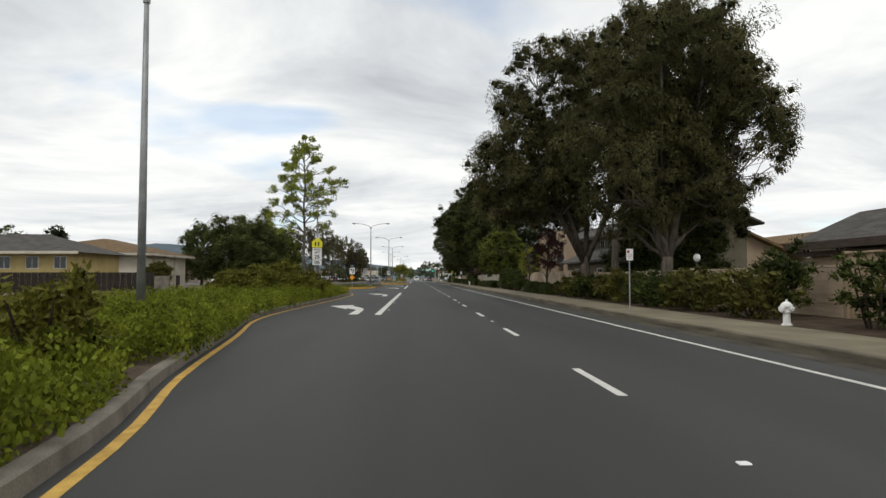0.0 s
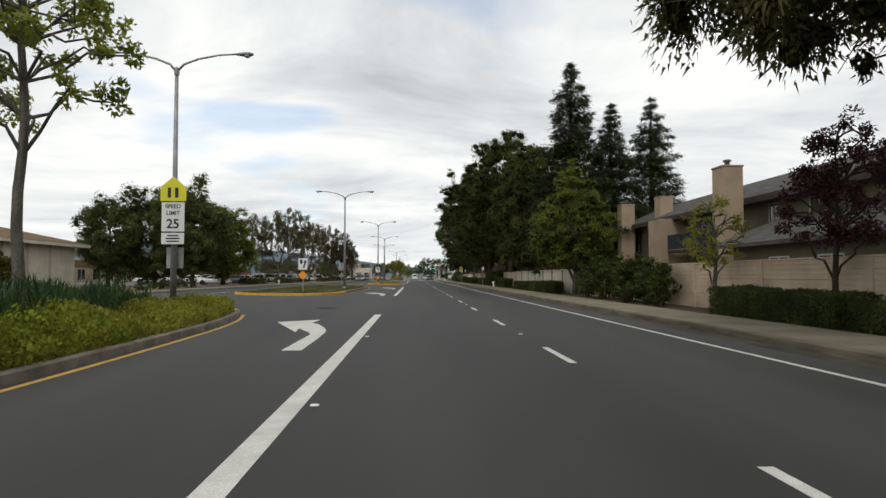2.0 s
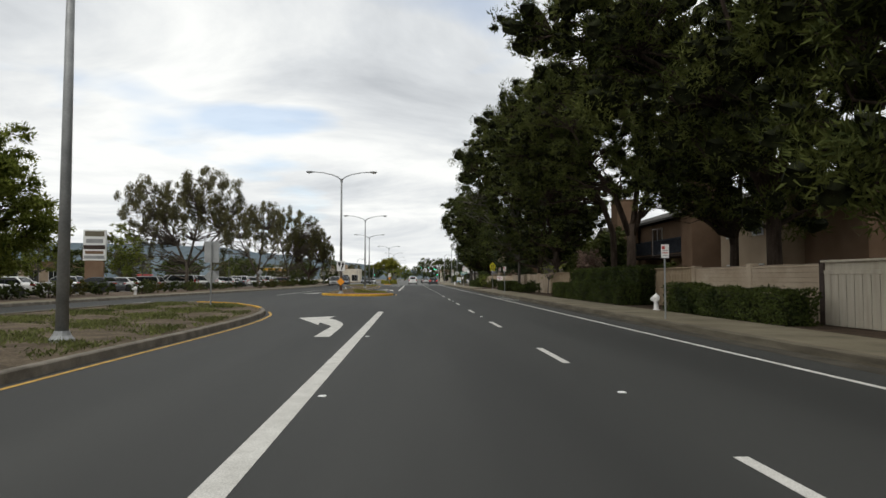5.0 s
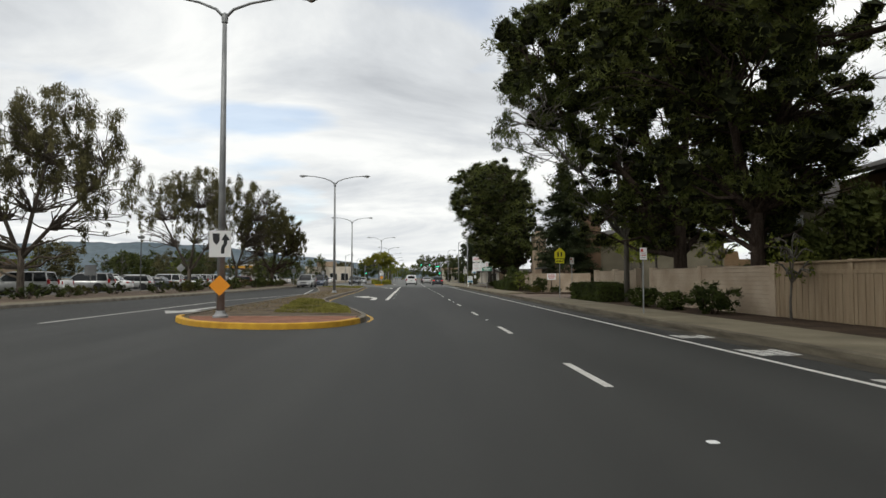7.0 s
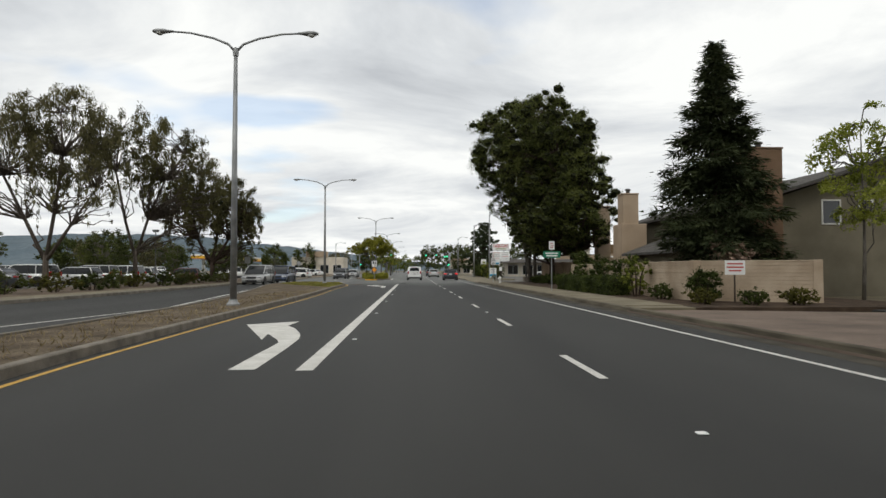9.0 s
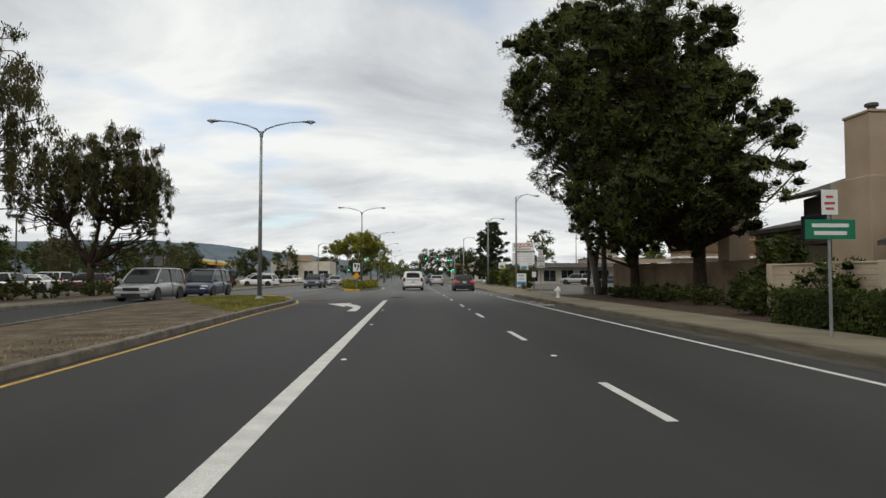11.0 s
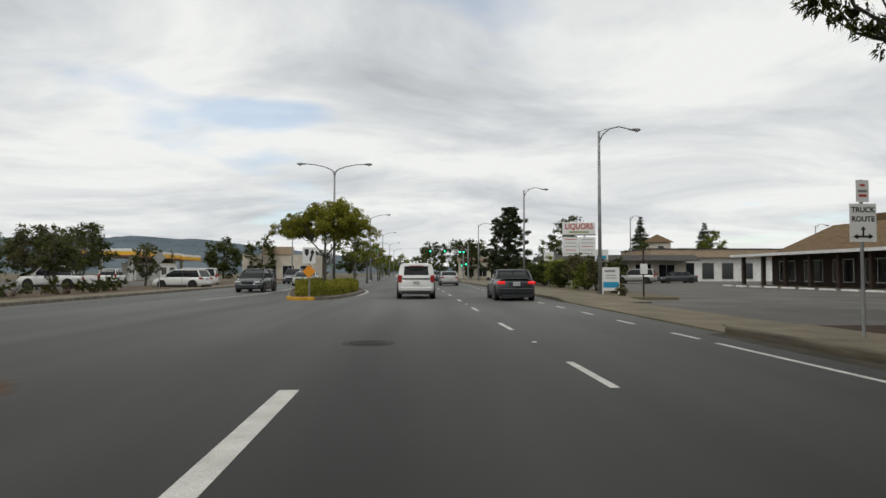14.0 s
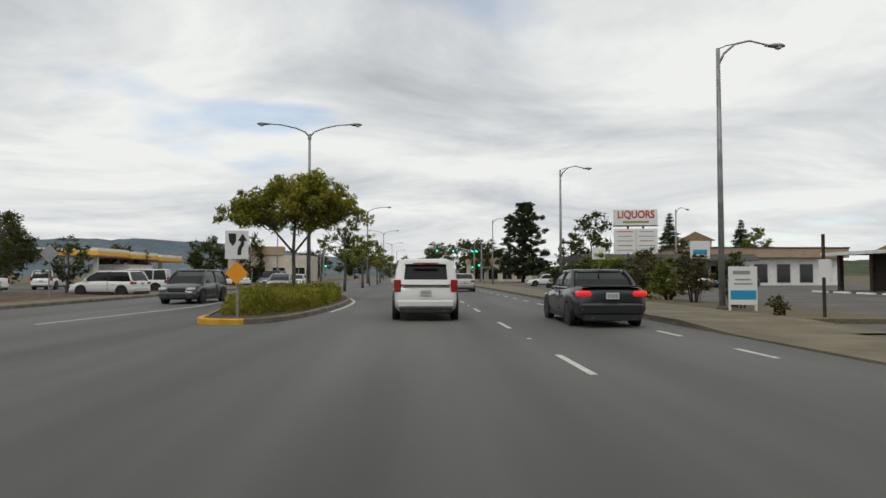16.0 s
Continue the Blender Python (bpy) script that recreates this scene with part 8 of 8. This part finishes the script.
def car(name, kind, colour, label, m, group="", lit=False, bars=True, spokes=5):
    """A road vehicle that points along +y, its parts built over a lofted body."""
    L, W, H, C, tops, cab, belt, wr, axles = SHAPES[kind]
    ob = thing(name, label, "car", group, m)
    half = W / 2
    bm = bmesh.new()
    rows = []
    for f, zt in tops:
        y = (f - 0.5) * L
        w = half * (1 - 0.10 * (abs(f - 0.5) * 2) ** 5)
        zb = C + (0.10 if f < 0.02 or f > 0.98 else 0.0)
        ring = [(0, zb), (w * 0.84, zb), (w * 0.97, zb + 0.10), (w, zb + 0.3 * (zt - zb) + 0.08), (w * 0.995, zb + 0.66 * (zt - zb)), (w * 0.955, zt - 0.07), (w * 0.86, zt - 0.012), (w * 0.45, zt + 0.012), (0, zt + 0.018)]
        pts = ring + [(-x, z) for x, z in ring[-2:0:-1]]
        rows.append([bm.verts.new((x, y, z)) for x, z in pts])
    n = len(rows[0])
    for a, b in zip(rows, rows[1:]):
        for k in range(n):
            bm.faces.new((a[k], a[(k + 1) % n], b[(k + 1) % n], b[k]))
    bm.faces.new(rows[0]), bm.faces.new(rows[-1])
    body = part("body", bm, colour, ob, smooth=True)
    yb0, yb1, yt0, yt1 = [(f - 0.5) * L for f in cab]

    def loop(bm, y0, y1, w, z, r):
        pts = [(-w, y0 + r), (-w + r, y0), (w - r, y0), (w, y0 + r), (w, y1 - r), (w - r * 1.4, y1), (-w + r * 1.4, y1), (-w, y1 - r)]
        return [bm.verts.new((x, y, z)) for x, y in pts]
    bm = bmesh.new()
    lo, mi, up = loop(bm, yb0, yb1, half * 0.90, belt - 0.02, 0.12), loop(bm, (yb0 + yt0) / 2 - 0.02, (yb1 + yt1) / 2 + 0.05, half * 0.845, (belt + H) / 2, 0.12), loop(bm, yt0, yt1, half * 0.74, H - 0.06, 0.14)
    for a, b in ((lo, mi), (mi, up)):
        for k in range(8):
            bm.faces.new((a[k], a[(k + 1) % 8], b[(k + 1) % 8], b[k]))
    bm.faces.new(up), bm.faces.new(lo)
    part("glasshouse", bm, M_CAR_GLASS, ob, "dark tinted windows")
    bm = bmesh.new()
    lo, up, tp = loop(bm, yt0 - 0.06, yt1 + 0.08, half * 0.765, H - 0.085, 0.15), loop(bm, yt0 - 0.02, yt1 + 0.04, half * 0.735, H - 0.02, 0.15), loop(bm, yt0 + 0.12, yt1 - 0.12, half * 0.60, H, 0.15)
    for a, b in ((lo, up), (up, tp)):
        for k in range(8):
            bm.faces.new((a[k], a[(k + 1) % 8], b[(k + 1) % 8], b[k]))
    bm.faces.new(tp), bm.faces.new(lo)
    part("roof", bm, colour, ob, smooth=True)
    ym = (yb0 + yb1) / 2 - 0.1
    for s in (-1, 1):
        w0, w1 = s * half * 0.895, s * half * 0.755
        wm = s * half * 0.85
        zm = (belt + H) / 2
        for a, b, r in ((yb0 + 0.07, yt0 + 0.02, 0.06), (yb1 - 0.07, yt1 - 0.0, 0.04), (ym, ym + 0.02, 0.04)):
            part("pillar", T([(w0 * 0.985, a, belt - 0.03), (wm * 0.985, (a + b) / 2 + (0.0 if b < 0 else 0.03), zm), (w1, b, H - 0.06)], r, 6), colour if r != 0.04 or a != ym else M_BLACK_TRIM, ob)
        if kind in ("suv", "van"):
            part("pillar", T([(w0 * 0.985, yb0 + L * 0.22, belt - 0.03), (w1, yt0 + L * 0.18, H - 0.06)], 0.05, 6), colour, ob)
        part("mirror", B(s * half * 0.98, s * (half + 0.14), yb1 - 0.42, yb1 - 0.28, belt - 0.02, belt + 0.13, 0.03), colour, ob)
        part("sill", B(s * half * 0.9, s * half * 0.985, -L * 0.2, L * 0.22, C - 0.02, C + 0.12, 0.01), M_BLACK_TRIM, ob)
        for dy in (ym + 0.02,):
            part("door_seam", B(s * half * 0.965, s * half * 1.002, dy - 0.006, dy + 0.006, C + 0.16, belt - 0.06), M_BLACK_TRIM, ob)
        for dy in (ym - 0.3, ym + 0.75):
            part("door_handle", B(s * half * 0.985, s * (half * 0.995 + 0.02), dy - 0.1, dy + 0.1, belt - 0.2, belt - 0.165, 0.006), colour, ob)
        for f in axles:
            y = (f - 0.5) * L
            turn = pose(0, 0, 0, 0, 90 * s, 0)
            part("wheel_arch", lathe(bmesh.new(), [(wr + 0.06, 0), (wr + 0.06, 0.12), (wr * 0.5, 0.125)], 20, Matrix.Translation((s * (half - 0.115), y, wr + 0.015)) @ turn), M_SIGN_BLACK, ob)
            wheel = part("wheel", lathe(bmesh.new(), [(wr * 0.66, 0.0), (wr - 0.03, 0.0), (wr, 0.04), (wr, 0.17), (wr - 0.03, 0.215), (wr * 0.68, 0.205), (wr * 0.66, 0.12)], 22, Matrix.Translation((s * (half - 0.20), y, wr)) @ turn), M_TYRE, ob, smooth=False)
            bm = lathe(bmesh.new(), [(wr * 0.66, 0.08), (wr * 0.67, 0.19), (wr * 0.60, 0.195), (wr * 0.55, 0.11), (0.02, 0.10)], 20)
            for k in range(spokes):
                box(bm, 0.02, wr * 0.60, -0.035, 0.035, 0.12, 0.185, 0.0, pose(0, 0, 0, 0, 0, 360 * k / spokes))
            lathe(bm, [(0.07, 0.1), (0.06, 0.2), (0.01, 0.205)], 10)
            bm.transform(Matrix.Translation((s * (half - 0.20), y, wr)) @ turn)
            part("rim", bm, M_RIM, wheel)
        # lamps
        rear, front = -L / 2, L / 2
        if kind in ("suv", "van"):
            part("tail_lamp", B(s * half * 0.74, s * half * 0.945, rear - 0.012, rear + 0.16, 0.82, 1.16, 0.02), M_TAIL_ON if lit else M_TAIL, ob)
        elif kind == "pickup":
            part("tail_lamp", B(s * half * 0.80, s * half * 0.93, rear - 0.015, rear + 0.06, 0.72, 1.0, 0.02), M_TAIL, ob)
        else:
            part("tail_lamp", B(s * half * 0.56, s * half * 0.95, rear - 0.012, rear + 0.26, 0.76, 0.90, 0.04), M_TAIL_ON if lit else M_TAIL, ob)
        part("headlamp", B(s * half * 0.50, s * half * 0.90, front - 0.20, front + 0.0, 0.60, 0.74, 0.04), M_HEAD, ob)
        part("reflector", B(s * half * 0.66, s * half * 0.84, rear - 0.03, rear + 0.02, 0.44, 0.48), M_TAIL, ob)
    part("rear_bumper", B(-half * 0.86, half * 0.86, -L / 2 - 0.045, -L / 2 + 0.2, C + 0.12, 0.60, 0.05), colour, ob)
    part("rear_valance", B(-half * 0.78, half * 0.78, -L / 2 - 0.02, -L / 2 + 0.2, C - 0.03, C + 0.13, 0.02), M_BLACK_TRIM, ob)
    part("front_bumper", B(-half * 0.85, half * 0.85, L / 2 - 0.2, L / 2 + 0.04, C + 0.04, 0.52, 0.05), colour, ob)
    part("grille", B(-half * 0.42, half * 0.42, L / 2 - 0.06, L / 2 + 0.02, 0.56, 0.72, 0.02), M_BLACK_TRIM, ob)
    part("air_intake", B(-half * 0.5, half * 0.5, L / 2 - 0.02, L / 2 + 0.05, 0.28, 0.42, 0.01), M_BLACK_TRIM, ob)
    zp = 0.80 if kind in ("suv", "van", "pickup", "hatch") else 0.78
    pl = part("number_plate", B(-0.16, 0.16, -L / 2 - 0.03, -L / 2 - 0.012, zp - 0.08, zp + 0.08), M_PLATE_WHITE, ob)
    for k in range(4):
        part("bar", B(-0.12 + k * 0.065, -0.075 + k * 0.065, -L / 2 - 0.033, -L / 2 - 0.03, zp - 0.045, zp + 0.035), M_SIGN_BACK, pl)
    for s in (-0.55, 0.55):
        part("exhaust", lathe(bmesh.new(), [(0.035, 0), (0.035, 0.14), (0.028, 0.14), (0.028, 0.05)], 10, pose(s * half, -L / 2 + 0.08, C + 0.03, 90, 0, 0)), M_CHROME, ob)
    if kind == "pickup":
        part("bed", B(-half * 0.82, half * 0.82, -L / 2 + 0.1, yb0 - 0.1, 1.06, 1.13), M_BLACK_TRIM, ob)
    return ob


FLIP = 180
# white utility car ahead and the dark saloon beside it
suv = car("white_suv", "suv", P_WHITE, "white boxy utility car with dark rear window", pose(0.33, 229.6, 0.0), lit=False)
L_ = SHAPES["suv"][0] / 2
for s in (-1, 1):
    bm = bmesh.new()
    lo = [bm.verts.new((s * x, y, 1.03)) for x, y in ((0.62, -2.37), (0.855, -2.33), (0.855, -2.0), (0.62, -2.1))]
    hi = [bm.verts.new((s * x, y, 1.70)) for x, y in ((0.56, -2.13), (0.72, -2.09), (0.72, -1.8), (0.56, -1.9))]
    for k in range(4):
        bm.faces.new((lo[k], lo[(k + 1) % 4], hi[(k + 1) % 4], hi[k]))
    bm.faces.new(lo), bm.faces.new(hi)
    part("rear_pillar", bm, P_WHITE, suv)
part("roof_spoiler", PR([(-2.20, 1.60), (-2.16, 1.70), (-1.9, 1.75), (-1.9, 1.66), (-2.1, 1.58)], -0.60, 0.60, "x"), P_WHITE, suv)
part("tailgate_band", PR([(-2.385, 1.02), (-2.33, 1.16), (-2.25, 1.16), (-2.25, 1.02)], -0.63, 0.63, "x"), P_WHITE, suv)
part("tailgate_seam", B(-0.66, 0.66, -L_ - 0.016, -L_ + 0.02, 0.985, 0.997), M_BLACK_TRIM, suv)
part("light_strip", B(-0.35, 0.35, -L_ + 0.0, -L_ + 0.08, 1.60, 1.63), M_TAIL, suv)
for s in (-1, 1):
    part("roof_rail", T([(s * 0.62, -1.7, 1.74), (s * 0.64, -1.0, 1.79), (s * 0.64, 0.6, 1.79), (s * 0.62, 1.0, 1.74)], 0.018, 6), M_BLACK_TRIM, suv)
bm = car("black_saloon", "sedan", P_BLACK, "glossy black saloon with red tail lamps", pose(4.86, 227.1, 0.0, 0, 0, -1.0), lit=True, spokes=8)
L_ = SHAPES["sedan"][0] / 2
part("boot_lip", B(-0.72, 0.72, -L_ + 0.02, -L_ + 0.18, 0.985, 1.03, 0.015), P_BLACK, bm)
part("window_trim", T([(0.83, -1.15, 0.96), (0.835, 0.2, 0.965), (0.82, 0.9, 0.96)], 0.012, 5), M_CHROME, bm)
part("window_trim", T([(-0.83, -1.15, 0.96), (-0.835, 0.2, 0.965), (-0.82, 0.9, 0.96)], 0.012, 5), M_CHROME, bm)
part("aerial_fin", PR([(-1.35, 1.43), (-1.12, 1.43), (-1.33, 1.50)], -0.02, 0.02, "x"), P_BLACK, bm)
# oncoming traffic
car("silver_minivan", "van", P_SILVER, "silver minivan on the oncoming side", pose(-13.8, 203.6, 0, 0, 0, FLIP - 2))
car("blue_minivan", "van", P_BLUE, "dark blue minivan on the oncoming side", pose(-13.1, 210.8, 0, 0, 0, FLIP - 2))
car("white_estate", "hatch", P_WHITE, "white estate car that leaves a driveway", pose(-18.4, 249.5, 0, 0, 0, 78))
car("grey_hatchback", "hatch", P_GREY, "dark grey hatchback on the oncoming side", pose(-10.4, 240.6, 0, 0, 0, FLIP - 3))
car("white_saloon", "sedan", P_WHITE, "white saloon on the oncoming side", pose(-13.6, 286.0, 0, 0, 0, FLIP))
car("silver_saloon", "sedan", P_SILVER, "silver saloon on the oncoming side", pose(-10.6, 262.0, 0, 0, 0, FLIP))
car("dark_suv", "suv", P_GREY, "dark utility car on the oncoming side", pose(-13.4, 272.0, 0, 0, 0, FLIP))
# cars further ahead
car("silver_saloon", "sedan", P_SILVER, "silver saloon far ahead in the lane", pose(3.9, 262.0, 0))
car("dark_saloon", "sedan", P_GREY, "dark saloon far ahead in the lane", pose(3.9, 285.0, 0))
lot = {
    "s": car("parked_saloon", "sedan", P_WHITE, "white saloon parked in the lot", pose(-30.0, 152.0, 0, 0, 0, 82), "parked cars"),
    "v": car("parked_suv", "suv", P_SILVER, "silver utility car parked in the lot", pose(-28.5, 164.0, 0, 0, 0, 95), "parked cars"),
    "p": car("parked_pickup", "pickup", P_WHITE, "white pickup truck parked in the lot", pose(-31.5, 171.5, 0, 0, 0, 88), "parked cars"),
    "d": car("parked_saloon", "sedan", P_GREY, "dark grey saloon parked in the lot", pose(-29.5, 146.0, 0, 0, 0, 80), "parked cars"),
    "w": car("parked_suv", "suv", P_WHITE, "white utility car parked in the lot", pose(-30.0, 196.0, 0, 0, 0, 92), "parked cars"),
    "m": car("parked_van", "van", P_WHITE, "white van parked in the lot", pose(-36.5, 236.0, 0, 0, 0, 70), "parked cars"),
    "r": car("parked_hatchback", "hatch", P_RED, "maroon hatchback parked in the lot", pose(-29.0, 228.0, 0, 0, 0, 98), "parked cars"),
    "t": car("parked_hatchback", "hatch", P_SILVER, "silver hatchback parked in the lot", pose(-29.2, 202.0, 0, 0, 0, 86), "parked cars"),
}
rng = random.Random(12)
order = "svswdtspwvstdwsvmtswpdvsrtwsdvswtspvdwst"
for k, c in enumerate(order):
    row, col = divmod(k, 20)
    x = -29.5 - row * 8.5 + rng.uniform(-0.4, 0.4)
    y = 132.0 + col * 4.9 + rng.uniform(-0.4, 0.4)
    if row == 0 and any(abs(y - q) < 2.9 for q in (146.0, 152.0, 164.0, 171.5, 196.0, 202.0, 228.0, 169.5, 147.5, 139.0, 153.0, 160.0)):
        continue
    if row == 1 and (abs(y - 215) < 2.5 or abs(y - 226) < 2.8 or abs(y - 236) < 3 or k % 5 == 2 or any(abs(y - (150 + 12 * q)) < 2.2 for q in range(9))):
        continue
    copy_thing(lot[c], pose(x, y, 0.0, 0, 0, 90 + rng.uniform(-8, 8)))
for c, x, y, a in (("p", -26.4, 246.0, 80), ("p", -31.0, 255.5, 80), ("m", -21.0, 259.5, 100), ("w", -33.0, 270.0, 10), ("s", -21.5, 287.0, 60), ("d", 33.5, 276.0, 90), ("v", 27.0, 272.5, 60), ("s", 15.5, 285.0, 90)):
    copy_thing(lot[c], pose(x, y, 0.0, 0, 0, a))


# ---- walls and their courses, pavement slabs, lane dashes ----
def course_wall(name, label, x, y0, y1, h, mat, panel=4.7, course=0.135, core=M_MORTAR, base=0.1, t=0.2, post_w=0.3):
    """A low wall along y: a core, proud courses panel by panel, and a pier between panels."""
    wall = tagged(part(name, B(x - t / 2 + 0.02, x + t / 2 - 0.02, y0, y1, base - 0.1, base + h - 0.02), core), label, "wall", kind="structure")
    n = max(int(round((y1 - y0) / panel)), 1)
    step = (y1 - y0) / n
    rows = int(h / course)
    me = pier = None
    for k in range(n):
        for r in range(rows):
            if me is None:
                b = part("course", B(-t / 2, t / 2, -(step - post_w) / 2, (step - post_w) / 2, 0.003, course - 0.003, 0.006), mat, wall)
                me = b.data
            else:
                b = put_mesh("course", me, None, wall)
            b.location = (x + 0.006 * math.sin(k * 7.1 + r * 3.7), y0 + (k + 0.5) * step, base + r * course)
    for k in range(n + 1):
        if pier is None:
            b = part("pier", B(-t / 2 - 0.035, t / 2 + 0.035, -post_w / 2, post_w / 2, -0.1, h + 0.05, 0.015), mat, wall)
            pier = b.data
        else:
            b = put_mesh("pier", pier, None, wall)
        b.location = (x, y0 + k * step, base)
    part("coping", B(x - t / 2 - 0.02, x + t / 2 + 0.02, y0, y1, base + rows * course, base + rows * course + 0.05, 0.01), mat, wall)
    return wall


def board_wall(name, label, x, y0, y1, h, mat, panel=3.4, base=0.1, post_mat=None):
    """A tan fence of smooth panels between posts, under a flat cap rail."""
    wall = tagged(part(name, B(x - 0.04, x + 0.04, y0, y1, base - 0.1, base + h - 0.04), mat), label, "fence", kind="structure")
    n = max(int(round((y1 - y0) / panel)), 1)
    step = (y1 - y0) / n
    for k in range(n + 1):
        part("post", B(x - 0.09, x + 0.09, y0 + k * step - 0.09, y0 + k * step + 0.09, base - 0.1, base + h + 0.03, 0.01), post_mat or mat, wall)
    part("cap_rail", B(x - 0.11, x + 0.08, y0, y1, base + h - 0.05, base + h + 0.01, 0.01), mat, wall)
    part("rail", B(x - 0.075, x - 0.04, y0, y1, base + h - 0.34, base + h - 0.24, 0.005), mat, wall)
    me = None
    for k in range(int((y1 - y0) / 0.28)):
        if me is None:
            b = part("board", B(x - 0.062, x - 0.04, -0.13, 0.13, base + 0.04, base + h - 0.34, 0.004), mat, wall)
            me = b.data
        else:
            b = put_mesh("board", me, None, wall)
        b.location = (0, y0 + 0.16 + k * 0.28, 0.0)
    return wall


board_wall("fence_start", "tan board fence behind the roadside shrubs", 12.3, 4.0, 18.0, 1.9, M_FENCE_TAN)
course_wall("wall_gums", "tan slump-block garden wall behind shrubs", 12.4, 18.0, 44.0, 1.55, M_BLOCK, 5.2)
course_wall("wall_first", "cream slump-block wall with piers beside the pavement", 10.6, 44.0, 72.4, 1.62, M_BLOCK)
board_wall("fence_cream", "cream panel fence with dark posts", 10.3, 75.4, 99.0, 1.62, M_PANEL_CREAM, post_mat=M_TRIM_DARK)
course_wall("wall_second", "tan slump-block wall beside the pavement", 10.6, 99.0, 107.0, 1.6, M_BLOCK)
board_wall("fence_gate", "tan board gate panel between walls", 10.7, 107.0, 111.6, 1.62, M_FENCE_TAN, 4.6)
board_wall("fence_tan", "tan board fence with a flat cap", 10.9, 123.8, 133.4, 1.62, M_FENCE_TAN, 3.2)
course_wall("wall_third", "tan block wall beside the pavement", 10.9, 133.6, 143.4, 1.58, M_BLOCK)
course_wall("wall_fourth", "tan block wall at the driveway", 10.9, 145.4, 152.2, 1.58, M_BLOCK, 3.4)
course_wall("wall_corner", "cream slump-block wall at the driveway corner", 10.7, 168.0, 186.5, 1.5, M_BLOCK)
for wall_name, a, b, h, mat, label in (("wall_entry", (14.3, 166.2), (10.75, 168.0), 1.5, M_BLOCK, "cream slump-block wall with a notice before it"),
                                       ("wall_brown", (16.0, 203.4), (13.2, 208.8), 1.95, M_BLOCK_BROWN, "brown block wall at the car park"),
                                       ("wall_brown_long", (15.55, 196.0), (16.0, 203.4), 1.95, M_BLOCK_BROWN, "long brown block wall behind mulch")):
    d = Vector(b) - Vector(a)
    w = course_wall(wall_name, label, 0.0, 0.0, d.length, h, mat, 3.2 if d.length < 8 else 4.2)
    w.matrix_basis = pose(a[0], a[1], 0.0, 0, 0, -math.degrees(math.atan2(d.x, d.y)))

PAVE = tagged(part("pavement_right", B(6.79, 8.75, -50, 152.4, -0.05, 0.128), M_CONCRETE), "tan concrete pavement of square slabs", "pavement", kind="structure")
PAVE_2 = tagged(part("pavement_corner", B(6.79, 8.75, 163.6, 209.0, -0.05, 0.128), M_CONCRETE), "tan concrete pavement of square slabs", "pavement", kind="structure")
me = None
y = -20.0
k = 0
while y < 208.5:
    if not 151.5 < y < 163.5:
        parent = PAVE if y < 152 else PAVE_2
        if me is None:
            b = part("slab", B(-0.97, 0.97, -0.742, 0.742, 0.0, 0.03, 0.008), M_CONCRETE, parent)
            me = b.data
        else:
            b = put_mesh("slab", me, None, parent)
        b.location = (7.77, y + 0.75, 0.122)
        b.rotation_euler = (radians(0.12 * math.sin(k * 3.1)), radians(0.10 * math.sin(k * 5.3)), 0)
    y += 1.5
    k += 1
me = None
for y in DASH:
    if me is None:
        b = part("lane_dash", B(-0.055, 0.055, -2.1, 0.0, 0.001, 0.0045), M_LINE_WHITE, ROAD)
        me = b.data
    else:
        b = put_mesh("lane_dash", me, None, ROAD)
    b.location = (2.31, y, 0)
me = None
for k in range(16):
    if me is None:
        b = part("edge_dash", B(-0.055, 0.055, -0.65, 0.65, 0.001, 0.0045), M_LINE_WHITE, ROAD)
        me = b.data
    else:
        b = put_mesh("edge_dash", me, None, ROAD)
    b.location = (5.6, 208.6 + 3.66 * k, 0)
me = None
for k, y in enumerate(DASH):
    if k % 2:
        continue
    if me is None:
        b = part("road_stud", B(-0.045, 0.045, -0.04, 0.04, 0.0, 0.016, 0.01), M_SIGN_WHITE, ROAD)
        me = b.data
    else:
        b = put_mesh("road_stud", me, None, ROAD)
    b.location = (2.31, y - 4.7, 0)
for y in (26, 33.3, 40.6, 47.9, 83, 90.3, 97.6, 156, 163.3, 170.6, 177.9, 185.2, 192.5):
    b = put_mesh("road_stud", me, None, ROAD)
    b.location = (-1.0, y, 0)
# wheel stops in the car park
me = None
for k in range(12):
    ob = thing("wheel_stop", "white concrete wheel stop on the asphalt", "wheel stop", "wheel stops", pose(30.6, 229.5 + k * 2.5, 0.0, 0, 0, 90))
    if me is None:
        b = part("bar", PR([(-0.09, 0), (0.09, 0), (0.06, 0.13), (-0.06, 0.13)], -0.9, 0.9, "x"), M_WHITE, ob)
        me = b.data
    else:
        put_mesh("bar", me, None, ob)
